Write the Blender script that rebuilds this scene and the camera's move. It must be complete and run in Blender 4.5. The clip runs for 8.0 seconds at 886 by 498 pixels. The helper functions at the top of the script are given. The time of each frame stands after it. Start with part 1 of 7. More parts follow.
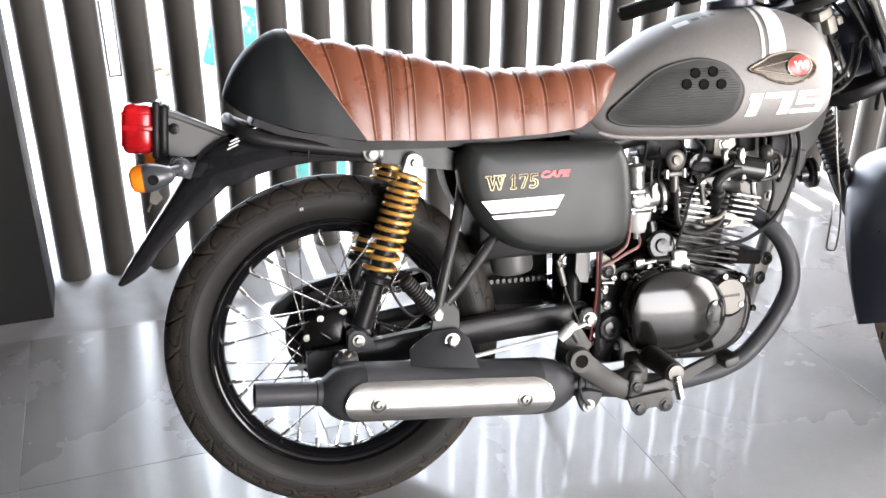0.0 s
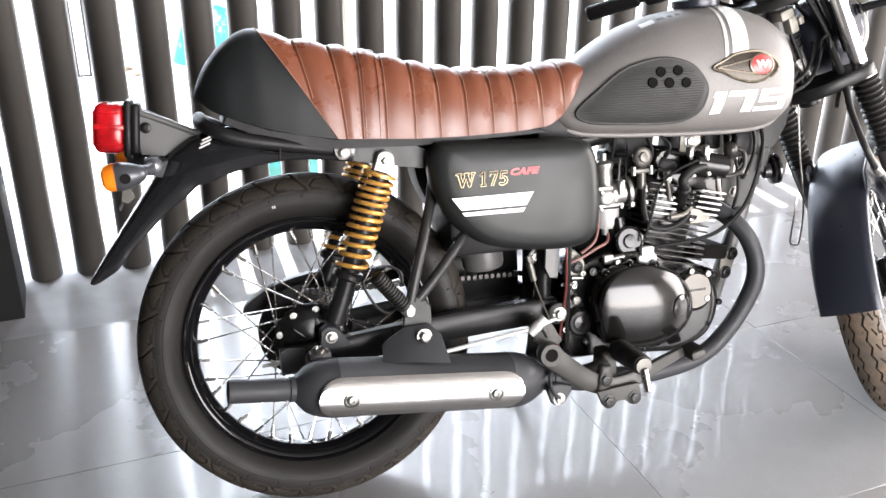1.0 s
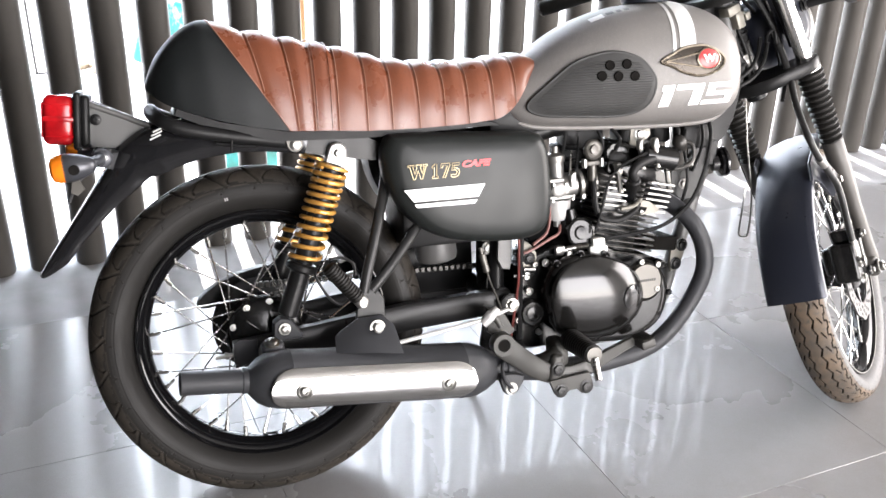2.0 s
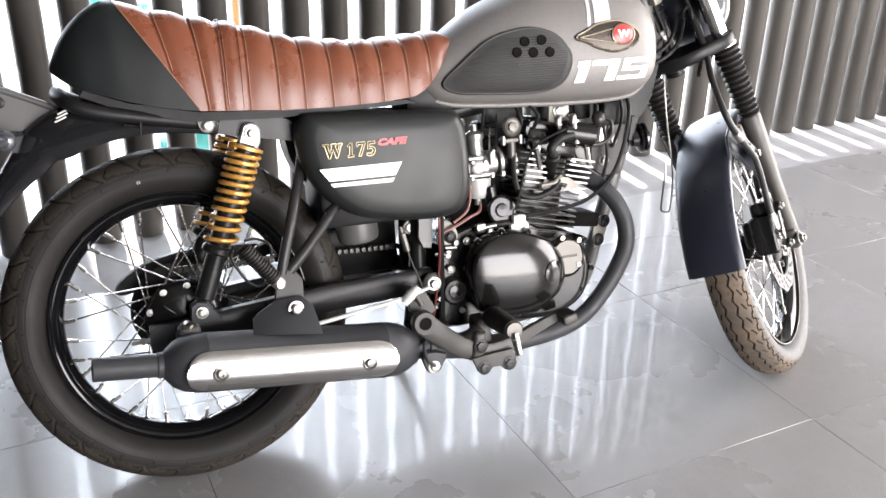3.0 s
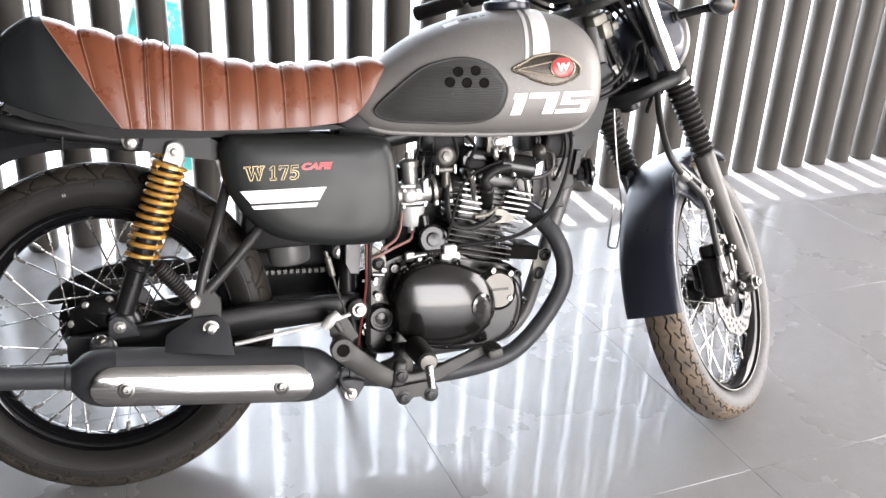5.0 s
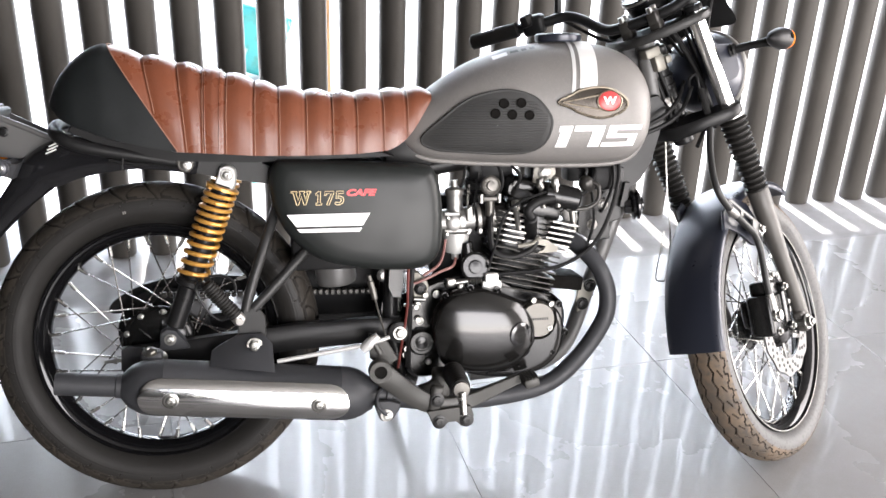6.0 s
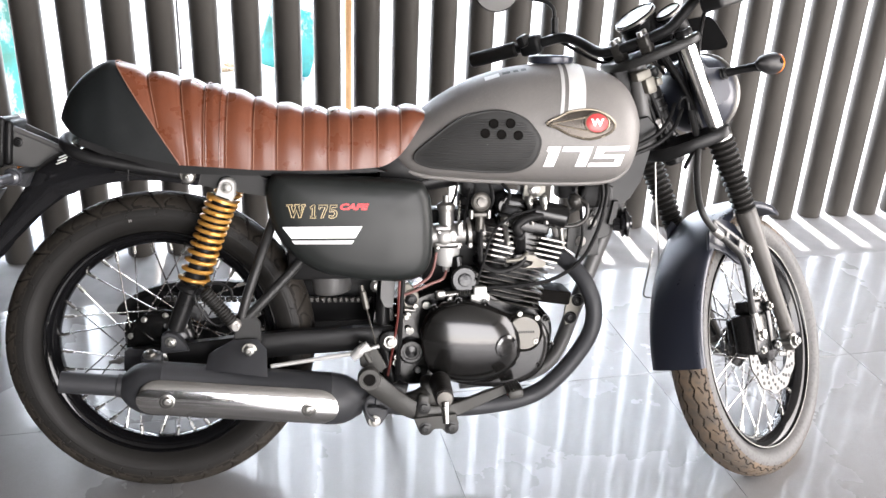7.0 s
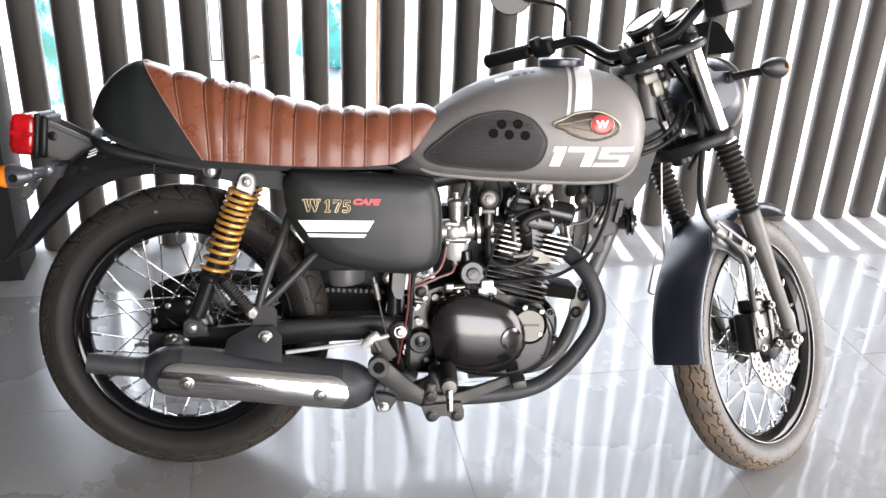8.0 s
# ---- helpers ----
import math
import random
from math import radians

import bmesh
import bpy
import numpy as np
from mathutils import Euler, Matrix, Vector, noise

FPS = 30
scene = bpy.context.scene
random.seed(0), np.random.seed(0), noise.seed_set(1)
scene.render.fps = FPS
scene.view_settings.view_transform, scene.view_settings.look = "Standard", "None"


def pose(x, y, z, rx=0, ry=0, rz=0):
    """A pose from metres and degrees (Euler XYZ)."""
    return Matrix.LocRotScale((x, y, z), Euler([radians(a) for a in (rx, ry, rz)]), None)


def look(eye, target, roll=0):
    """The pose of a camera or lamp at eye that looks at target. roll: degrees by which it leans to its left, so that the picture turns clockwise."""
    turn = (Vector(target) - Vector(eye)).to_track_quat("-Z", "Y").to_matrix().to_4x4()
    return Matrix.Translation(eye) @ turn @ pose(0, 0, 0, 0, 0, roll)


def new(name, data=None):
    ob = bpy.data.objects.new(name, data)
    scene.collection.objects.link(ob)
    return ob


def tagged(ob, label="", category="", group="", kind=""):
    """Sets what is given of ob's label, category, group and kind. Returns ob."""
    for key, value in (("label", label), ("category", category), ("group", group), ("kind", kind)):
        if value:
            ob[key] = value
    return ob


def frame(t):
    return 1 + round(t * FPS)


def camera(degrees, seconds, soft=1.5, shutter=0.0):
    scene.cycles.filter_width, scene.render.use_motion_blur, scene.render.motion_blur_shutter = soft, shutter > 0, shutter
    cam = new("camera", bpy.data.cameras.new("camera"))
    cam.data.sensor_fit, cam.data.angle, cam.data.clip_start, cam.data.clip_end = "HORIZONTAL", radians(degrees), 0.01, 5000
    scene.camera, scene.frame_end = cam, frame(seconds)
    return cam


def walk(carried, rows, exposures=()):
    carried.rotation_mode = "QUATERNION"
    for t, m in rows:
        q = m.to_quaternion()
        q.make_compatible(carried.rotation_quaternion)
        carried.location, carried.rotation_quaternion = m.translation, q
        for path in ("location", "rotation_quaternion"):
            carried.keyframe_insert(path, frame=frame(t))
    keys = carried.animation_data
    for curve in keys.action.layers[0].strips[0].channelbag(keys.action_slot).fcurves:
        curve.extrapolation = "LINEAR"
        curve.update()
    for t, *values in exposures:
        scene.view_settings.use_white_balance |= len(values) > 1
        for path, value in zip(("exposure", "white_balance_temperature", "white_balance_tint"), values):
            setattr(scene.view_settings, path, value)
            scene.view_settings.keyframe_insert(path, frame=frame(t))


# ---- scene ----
cam = camera(51.4, 8.0)
METRES, EYE, TILT, LEAN, TURN = 0.72, 1.184, 0.0, 0.0, 0.0
ROWS = [
    (0.0, 0.0, 0.0, 0.0, 0.15, -24.97, -0.31),
    (0.5, 0.0019, -0.0151, 0.0033, -0.4, -24.98, -0.38),
    (1.0, 0.0059, -0.0293, 0.0057, -1.49, -24.98, -0.65),
    (2.5, 0.0794, -0.0677, -0.0237, -4.93, -25.0, -1.32),
    (3.0, 0.1448, -0.0777, -0.0431, -6.28, -25.21, -1.14),
    (3.5, 0.2427, -0.0846, -0.0266, -6.04, -25.7, -0.84),
    (4.0, 0.3246, -0.0828, -0.0176, -5.2, -25.34, -1.03),
    (5.5, 0.5588, -0.0586, 0.031, 0.9, -24.58, -2.62),
    (6.0, 0.6235, -0.0742, 0.0742, 4.39, -24.5, -2.01),
    (6.5, 0.6899, -0.0994, 0.1229, 6.18, -24.73, -2.18),
    (7.0, 0.7533, -0.123, 0.1614, 7.04, -24.87, -2.31),
    (7.5, 0.8174, -0.1641, 0.1928, 8.58, -25.04, -2.09),
    (8.0, 0.8514, -0.2023, 0.2154, 9.72, -25.45, -2.17),
]
walk(cam, [(t, pose(0, 0, EYE, TILT, LEAN, TURN) @ pose(METRES * x, METRES * y, METRES * z, 90 + pitch, roll, yaw)) for t, x, y, z, yaw, pitch, roll in ROWS],
     exposures=((0.0, 2.38, 6500, 14), (4.0, 2.16, 6500, 14), (8.0, 2.03, 6500, 14)))

# ---- light ----
FENCE = 20.06                       # the screen's direction, degrees from x
UV = pose(0, 0, 0, 0, 0, FENCE)     # room frame: u along the screen, v towards the street
world = bpy.data.worlds.new("sky")
scene.world = world
world.use_nodes = True
sky = world.node_tree.nodes.new("ShaderNodeTexSky")
sky.sky_type, sky.sun_disc = "NISHITA", False
sky.sun_elevation, sky.sun_rotation = radians(68), radians(-17)
world.node_tree.links.new(sky.outputs[0], world.node_tree.nodes["Background"].inputs[0])
world.node_tree.nodes["Background"].inputs[1].default_value = 0.15
sun = bpy.data.lights.new("sun", "SUN")
sun.energy, sun.angle, sun.color = 5.0, radians(0.6), (1.0, 0.95, 0.88)
SUN_FROM = Vector((-0.28 * 0.375, 0.96 * 0.375, 0.927))
new("sun", sun).matrix_world = look(SUN_FROM * 20, (0, 0, 0))


def window_light(name, m, w, h, watts, color=(1, 1, 1)):
    lamp = bpy.data.lights.new(name, "AREA")
    lamp.shape, lamp.size, lamp.size_y, lamp.energy, lamp.color = "RECTANGLE", w, h, watts, color
    new(name, lamp).matrix_world = m


# daylight of the shop front behind the camera, standing in its opening
window_light("shopfront_daylight", UV @ pose(2.22, -3.30, 1.25, 90, 0, 0), 3.86, 2.36, 126, (1.0, 0.955, 0.90))
# and of the wide entrance in the east wall
window_light("entrance_daylight", UV @ pose(4.35, 0.3, 1.30, 90, 0, 90), 2.8, 2.3, 78, (1.0, 0.93, 0.85))

# ---- materials ----


class Mat:
    """A node material: a Principled shader and helpers that hang noise on its inputs."""

    def __init__(self, name, color, rough=0.5, metal=0.0, **more):
        self.m = bpy.data.materials.new(name)
        self.m.use_nodes = True
        self.t = self.m.node_tree
        self.b = self.t.nodes["Principled BSDF"]
        self.color = (*color, 1)
        self.b.inputs["Base Color"].default_value = self.color
        self.b.inputs["Roughness"].default_value = rough
        self.b.inputs["Metallic"].default_value = metal
        self.rough = rough
        self.normal = None
        for key, value in more.items():
            self.b.inputs[key.replace("_", " ")].default_value = value

    def node(self, kind, **values):
        n = self.t.nodes.new(kind)
        for key, value in values.items():
            n.inputs[key].default_value = value
        return n

    def coords(self):
        return self.t.nodes.new("ShaderNodeTexCoord").outputs["Object"]

    def noise(self, scale, detail=4.0, stretch=(1, 1, 1), rough=0.55):
        mp = self.node("ShaderNodeMapping")
        mp.inputs["Scale"].default_value = stretch
        self.t.links.new(self.coords(), mp.inputs[0])
        n = self.node("ShaderNodeTexNoise", Scale=scale, Detail=detail, Roughness=rough)
        self.t.links.new(mp.outputs[0], n.inputs["Vector"])
        return n.outputs["Fac"]

    def ramp(self, fac, lo, hi, a, b):
        mr = self.node("ShaderNodeMapRange")
        for i, v in zip((1, 2, 3, 4), (lo, hi, a, b)):
            mr.inputs[i].default_value = v
        self.t.links.new(fac, mr.inputs[0])
        return mr.outputs[0]

    def tint(self, fac, other, lo=0.35, hi=0.7):
        """Mix the base colour towards other where fac is high."""
        mix = self.t.nodes.new("ShaderNodeMix")
        mix.data_type = "RGBA"
        self.t.links.new(self.ramp(fac, lo, hi, 0, 1), mix.inputs["Factor"])
        src = self.b.inputs["Base Color"]
        if src.is_linked:
            self.t.links.new(src.links[0].from_socket, mix.inputs["A"])
        else:
            mix.inputs["A"].default_value = self.color
        mix.inputs["B"].default_value = (*other, 1)
        self.t.links.new(mix.outputs["Result"], src)
        return self

    def gloss(self, fac, lo_r, hi_r, lo=0.3, hi=0.7):
        self.t.links.new(self.ramp(fac, lo, hi, lo_r, hi_r), self.b.inputs["Roughness"])
        return self

    def bump(self, fac, height=0.001, strength=0.5):
        n = self.node("ShaderNodeBump", Strength=strength, Distance=height)
        self.t.links.new(fac, n.inputs["Height"])
        if self.normal:
            self.t.links.new(self.normal, n.inputs["Normal"])
        self.normal = n.outputs[0]
        self.t.links.new(self.normal, self.b.inputs["Normal"])
        return self


def simple(name, color, rough, metal=0.0, vary=0.25, scale=60, grain=0.0002, **more):
    """A surface with a fine grain, a broad uneven tone and an uneven gloss."""
    m = Mat(name, color, rough, metal, **more)
    dark = tuple(c * (1 - vary) for c in color)
    m.tint(m.noise(scale * 0.12, 5), dark, 0.35, 0.75)
    m.gloss(m.noise(scale * 0.3, 5), rough * 0.85, min(1, rough * 1.2))
    if grain:
        m.bump(m.noise(scale * 12, 3), grain, 0.35)
    return m.m


def tile_material():
    m = Mat("polished_grey_tile", (0.190, 0.189, 0.192), 0.27, Specular_IOR_Level=0.63, Coat_Weight=0.155, Coat_Roughness=0.035, Coat_IOR=1.55)
    info = m.t.nodes.new("ShaderNodeObjectInfo")
    m.tint(m.noise(5, 6, rough=0.6), (0.168, 0.165, 0.163), 0.25, 0.8)
    m.tint(m.noise(150, 3), (0.195, 0.193, 0.192), 0.54, 0.70)
    m.tint(m.noise(420, 2), (0.115, 0.111, 0.107), 0.57, 0.74)
    m.tint(m.noise(24, 6, rough=0.75), (0.160, 0.155, 0.150), 0.42, 0.80)
    m.tint(info.outputs["Random"], (0.158, 0.155, 0.153), 0.0, 2.5)
    m.gloss(m.noise(2.2, 6), 0.24, 0.31)
    wave = m.node("ShaderNodeBump", Strength=0.16, Distance=0.004)
    m.t.links.new(m.noise(9, 2.5), wave.inputs["Height"])
    m.t.links.new(wave.outputs[0], m.b.inputs["Coat Normal"])
    m.bump(m.noise(420, 2), 0.0003, 0.10)
    return m.m


def leather(name, color, worn, rough=0.38, shine=0.5):
    m = Mat(name, color, rough, 0.0, Specular_IOR_Level=shine)
    m.tint(m.noise(9, 5), worn, 0.4, 0.8)
    m.tint(m.noise(160, 3), tuple(c * 0.9 for c in color), 0.5, 0.8)
    m.gloss(m.noise(25, 4), rough - 0.06, rough + 0.1)
    v = m.node("ShaderNodeTexVoronoi", Scale=420)
    m.t.links.new(m.coords(), v.inputs["Vector"])
    m.bump(v.outputs["Distance"], 0.0004, 0.12)
    return m.m


def tank_paint():
    m = Mat("satin_graphite_paint", (0.130, 0.125, 0.121), 0.48, 0.14, Specular_IOR_Level=0.24)
    m.tint(m.noise(900, 2), (0.26, 0.245, 0.23), 0.55, 0.75)
    m.tint(m.noise(4, 4), (0.16, 0.152, 0.145), 0.4, 0.75)
    m.gloss(m.noise(14, 5), 0.44, 0.50)
    return m.m


def lens_plastic(name, color):
    m = Mat(name, color, 0.16, 0.0, Specular_IOR_Level=0.4)
    m.tint(m.noise(30, 3), tuple(c * 0.6 for c in color), 0.45, 0.7)
    return m.m


TILE = tile_material()
GROUT = simple("grey_grout", (0.23, 0.23, 0.235), 0.8)
POST = simple("charcoal_post_paint", (0.056, 0.052, 0.047), 0.42, vary=0.3, scale=25, Specular_IOR_Level=0.18)
PANEL = Mat("charcoal_wall_paint", (0.015, 0.015, 0.0147), 0.50, Specular_IOR_Level=0.12)
PANEL.tint(PANEL.noise(1.5, 5), (0.011, 0.011, 0.011), 0.4, 0.75).tint(PANEL.noise(14, 7, (1, 1, 0.35), 0.7), (0.13, 0.125, 0.12), 0.66, 0.74).gloss(PANEL.noise(4, 5), 0.40, 0.58).bump(PANEL.noise(260, 3), 0.0004, 0.4)
PANEL = PANEL.m
PLASTER = simple("light_plaster", (0.26, 0.25, 0.24), 0.85, vary=0.06, scale=20)
CEILING = simple("grey_ceiling_paint", (0.14, 0.14, 0.138), 0.85, vary=0.06, scale=20)
CONCRETE = simple("sunlit_concrete", (0.55, 0.54, 0.52), 0.85, vary=0.15, scale=20)
# emission added as a back-light through the screen, no lamp of the place
BACKGLOW = Mat("bright_hazy_distance", (0.8, 0.8, 0.8), 1.0, Emission_Strength=7.0)
BACKGLOW.b.inputs["Emission Color"].default_value = (0.82, 0.91, 1.0, 1)
BACKGLOW = BACKGLOW.m
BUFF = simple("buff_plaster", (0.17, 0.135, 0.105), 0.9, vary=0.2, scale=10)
TEAL = Mat("teal_tarpaulin", (0.02, 0.24, 0.23), 0.5)
TEAL.tint(TEAL.noise(7, 5), (0.03, 0.16, 0.13), 0.45, 0.65).tint(TEAL.noise(5, 6, (1, 1, 0.5), 0.7), (0.50, 0.55, 0.55), 0.55, 0.66).bump(TEAL.noise(30, 3), 0.004, 0.5)
TEAL = TEAL.m
TREAD = Mat("worn_tread_rubber", (0.021, 0.0185, 0.0155), 0.58, Specular_IOR_Level=0.17)
TREAD.tint(TREAD.noise(16, 6), (0.036, 0.030, 0.024), 0.4, 0.75).tint(TREAD.noise(90, 4), (0.017, 0.015, 0.013), 0.5, 0.8).bump(TREAD.noise(800, 3), 0.0004, 0.4)
TREAD = TREAD.m
# dust, plus the bright sheen on dark rubber put into the base grey
GREYWALL = Mat("dust_grey_sidewall", (0.074, 0.073, 0.073), 0.58, Specular_IOR_Level=0.4)
GREYWALL.tint(GREYWALL.noise(22, 6), (0.085, 0.081, 0.077), 0.4, 0.8).tint(GREYWALL.noise(150, 3), (0.036, 0.035, 0.033), 0.5, 0.8).bump(GREYWALL.noise(700, 3), 0.0003, 0.4)
GREYWALL = GREYWALL.m
GROOVE = simple("groove_shadow_rubber", (0.006, 0.0055, 0.005), 0.8, Specular_IOR_Level=0.06)
CUTRUBBER = simple("cut_tread_rubber", (0.012, 0.0105, 0.009), 0.7, Specular_IOR_Level=0.15)
SAND = simple("sandy_stone", (0.36, 0.27, 0.18), 0.9, vary=0.3)
DUSTCUT = simple("dusty_groove_rubber", (0.022, 0.018, 0.014), 0.8, Specular_IOR_Level=0.1)
OCHRE = simple("orange_pole_paint", (0.45, 0.24, 0.10), 0.5)
RUBBER = simple("tyre_rubber", (0.0150, 0.0142, 0.0133), 0.50, vary=0.25, scale=70, grain=0.0004, Specular_IOR_Level=0.15)
DUSTY = Mat("dusty_tyre_rubber", (0.064, 0.049, 0.036), 0.75)
DUSTY.tint(DUSTY.noise(18, 6), (0.125, 0.085, 0.052), 0.4, 0.75).tint(DUSTY.noise(90, 4), (0.04, 0.036, 0.033), 0.5, 0.8).bump(DUSTY.noise(800, 3), 0.0004, 0.4)
DUSTY = DUSTY.m
CASE = simple("semi_gloss_engine_black", (0.006, 0.0058, 0.0055), 0.15, vary=0.12, grain=0, Specular_IOR_Level=0.46)
GLOSS = simple("gloss_black_enamel", (0.008, 0.008, 0.009), 0.16, vary=0.2, grain=0, Coat_Weight=0.4)
SATIN = simple("satin_black_steel", (0.0095, 0.0095, 0.0098), 0.32, vary=0.25, scale=80, Specular_IOR_Level=0.18)
MATTE = simple("matte_black_coating", (0.029, 0.030, 0.033), 0.48, vary=0.2, scale=90, Specular_IOR_Level=0.25)
COVER = simple("matte_charcoal_plastic", (0.0115, 0.0130, 0.0126), 0.36, vary=0.04, scale=50, Specular_IOR_Level=0.22)
FENDER = simple("satin_dark_blue_grey_paint", (0.018, 0.0205, 0.030), 0.30, 0.25, vary=0.05, scale=25, grain=0)
ENGINE = simple("black_engine_enamel", (0.006, 0.006, 0.006), 0.20, vary=0.3, scale=50, Specular_IOR_Level=0.34)
SMOKE = simple("dark_cast_metal", (0.085, 0.080, 0.072), 0.36, 0.5, vary=0.3)
PLASTIC = simple("black_moulded_plastic", (0.0090, 0.0090, 0.0093), 0.42, vary=0.2, scale=80, Specular_IOR_Level=0.15)
CHROME = simple("chrome", (0.80, 0.80, 0.79), 0.20, 1.0, vary=0.06, grain=0)
BRIGHT = simple("bare_bright_steel", (0.48, 0.47, 0.45), 0.25, 1.0, vary=0.2, scale=100)
SHIELD = Mat("polished_shield_steel", (0.62, 0.615, 0.605), 0.13, 1.0)
SHIELD.tint(SHIELD.noise(4, 5), (0.55, 0.545, 0.535), 0.35, 0.75).gloss(SHIELD.noise(40, 4), 0.06, 0.10).bump(SHIELD.noise(14, 3, (0.5, 1, 1)), 0.003, 0.22)
SHIELD = SHIELD.m
ALLOY = simple("cast_aluminium", (0.30, 0.295, 0.285), 0.40, 0.8, vary=0.15, scale=80)
STEEL = simple("zinc_plated_steel", (0.30, 0.295, 0.28), 0.30, 1.0, vary=0.2, scale=100)
PALECAST = simple("pale_cast_aluminium", (0.46, 0.46, 0.45), 0.45, 0.35, vary=0.12, scale=80)
DUSTLEG = simple("dusty_grey_leg_paint", (0.058, 0.054, 0.049), 0.5, 0.1, vary=0.3, scale=60)
GREYLIT = simple("satin_grey_bracket_paint", (0.075, 0.074, 0.073), 0.42, vary=0.15, scale=50)
FRAMEGREY = simple("satin_frame_grey", (0.018, 0.018, 0.0177), 0.42, vary=0.15, scale=50, Specular_IOR_Level=0.25)
LAMPGREY = simple("satin_grey_lamp_body", (0.045, 0.047, 0.054), 0.30, 0.35, vary=0.12, grain=0)
GOLD = simple("gold_spring_paint", (0.56, 0.29, 0.065), 0.30, 0.45, vary=0.2, scale=60, grain=0)
RED = lens_plastic("red_lens", (0.38, 0.007, 0.010))
AMBER = lens_plastic("amber_lens", (0.75, 0.19, 0.01))
BROWN = leather("brown_seat_leather", (0.118, 0.036, 0.017), (0.132, 0.043, 0.021), 0.29, 0.46)
THREAD = simple("pale_brown_stitching", (0.21, 0.105, 0.07), 0.6)
BLACKV = leather("black_seat_vinyl", (0.0075, 0.0088, 0.0092), (0.011, 0.0125, 0.013), 0.46, 0.24)
PAINT = tank_paint()
PAD = simple("rubber_knee_pad", (0.024, 0.024, 0.0235), 0.55, vary=0.15, scale=90, Specular_IOR_Level=0.3)
STRIPE = simple("pale_stripe_decal", (0.50, 0.50, 0.49), 0.45, vary=0.06, grain=0, Specular_IOR_Level=0.3)
WHITE = simple("white_decal", (0.78, 0.78, 0.77), 0.4, vary=0.05, grain=0)
SILVER = simple("silver_decal", (0.46, 0.46, 0.455), 0.42, 0.1, vary=0.05, grain=0)
REDDEC = simple("red_decal", (0.62, 0.02, 0.025), 0.4, vary=0.1, grain=0)
ENAMEL = simple("faded_red_enamel", (0.42, 0.045, 0.045), 0.3, vary=0.15, grain=0)
BRONZE = simple("dark_bronze_badge", (0.040, 0.033, 0.026), 0.26, 0.7, vary=0.3, grain=0)
BADGE = simple("aged_badge_metal", (0.20, 0.17, 0.13), 0.28, 0.85, vary=0.3, grain=0)
RIM = simple("black_rim_enamel", (0.004, 0.004, 0.0045), 0.09, vary=0.15, grain=0, Specular_IOR_Level=0.34)
DISC = simple("ground_disc_steel", (0.16, 0.157, 0.153), 0.36, 1.0, vary=0.25, scale=90)
FINS = simple("sooty_fin_metal", (0.040, 0.038, 0.035), 0.32, 0.45, vary=0.3)
PEDAL = simple("dark_cast_pedal", (0.038, 0.037, 0.034), 0.45, 0.2, vary=0.3, Specular_IOR_Level=0.35)
DULL = simple("dull_zinc_plate", (0.19, 0.18, 0.155), 0.48, 0.35, vary=0.25)
TUBE = simple("worn_grey_satin_tube", (0.022, 0.022, 0.022), 0.36, 0.1, vary=0.2, scale=80, Specular_IOR_Level=0.25)
GREYM = simple("grey_plated_steel", (0.30, 0.29, 0.275), 0.4, 0.8, vary=0.3)
GOLDDEC = simple("pale_gold_decal", (0.62, 0.50, 0.28), 0.35, 0.3, vary=0.1, grain=0)
PINK = simple("red_wire_sleeve", (0.17, 0.075, 0.066), 0.5, vary=0.2)
DEEPRED = simple("dark_red_sleeve", (0.10, 0.014, 0.010), 0.4, vary=0.2)
WHITEP = simple("white_plastic", (0.78, 0.78, 0.76), 0.4, vary=0.08)
MIRROR = Mat("mirror_glass", (0.9, 0.9, 0.9), 0.02, 1.0).m
DIAL = simple("dial_face", (0.009, 0.009, 0.009), 0.3, Specular_IOR_Level=0.15)
GLASS = Mat("clear_glass", (1, 1, 1), 0.02, 0.0, Transmission_Weight=1.0, IOR=1.45).m

# ---- building helpers ----


def part(name, bm, material, parent=None, label="", sharp=40, m=None):
    """Links a bmesh as ONE mesh object, under parent if given."""
    data = bpy.data.meshes.new(name)
    bmesh.ops.recalc_face_normals(bm, faces=bm.faces)
    bm.to_mesh(data)
    bm.free()
    data.shade_smooth()
    data.set_sharp_from_angle(angle=radians(sharp))
    for mt in material if isinstance(material, (list, tuple)) else (material,):
        data.materials.append(mt)
    ob = new(name, data)
    if parent:
        ob.parent = parent
    if m is not None:
        ob.matrix_basis = m
    return tagged(ob, label=label)


def again(ob, m, parent=None):
    """The same mesh once more, as an object of its own, at the pose m."""
    o = new(ob.name, ob.data)
    o.parent, o.matrix_basis = parent or ob.parent, m
    return o


def empty(name, m=None, parent=None):
    ob = new(name)
    ob.empty_display_size = 0.1
    if m is not None:
        ob.matrix_basis = m
    ob.parent = parent
    return ob


def curve_through(pts, n=8, closed=False):
    """A smooth line through the points."""
    p = [Vector(q) for q in pts]
    out, k = [], len(p)
    for i in range(k if closed else k - 1):
        a, b, c, d = (p[(i + j) % k] if closed else p[min(max(i + j, 0), k - 1)] for j in (-1, 0, 1, 2))
        for s in range(n):
            t = s / n
            out.append(0.5 * (2 * b + (c - a) * t + (2 * a - 5 * b + 4 * c - d) * t * t + (3 * b - a - 3 * c + d) * t ** 3))
    if not closed:
        out.append(p[-1])
    return out


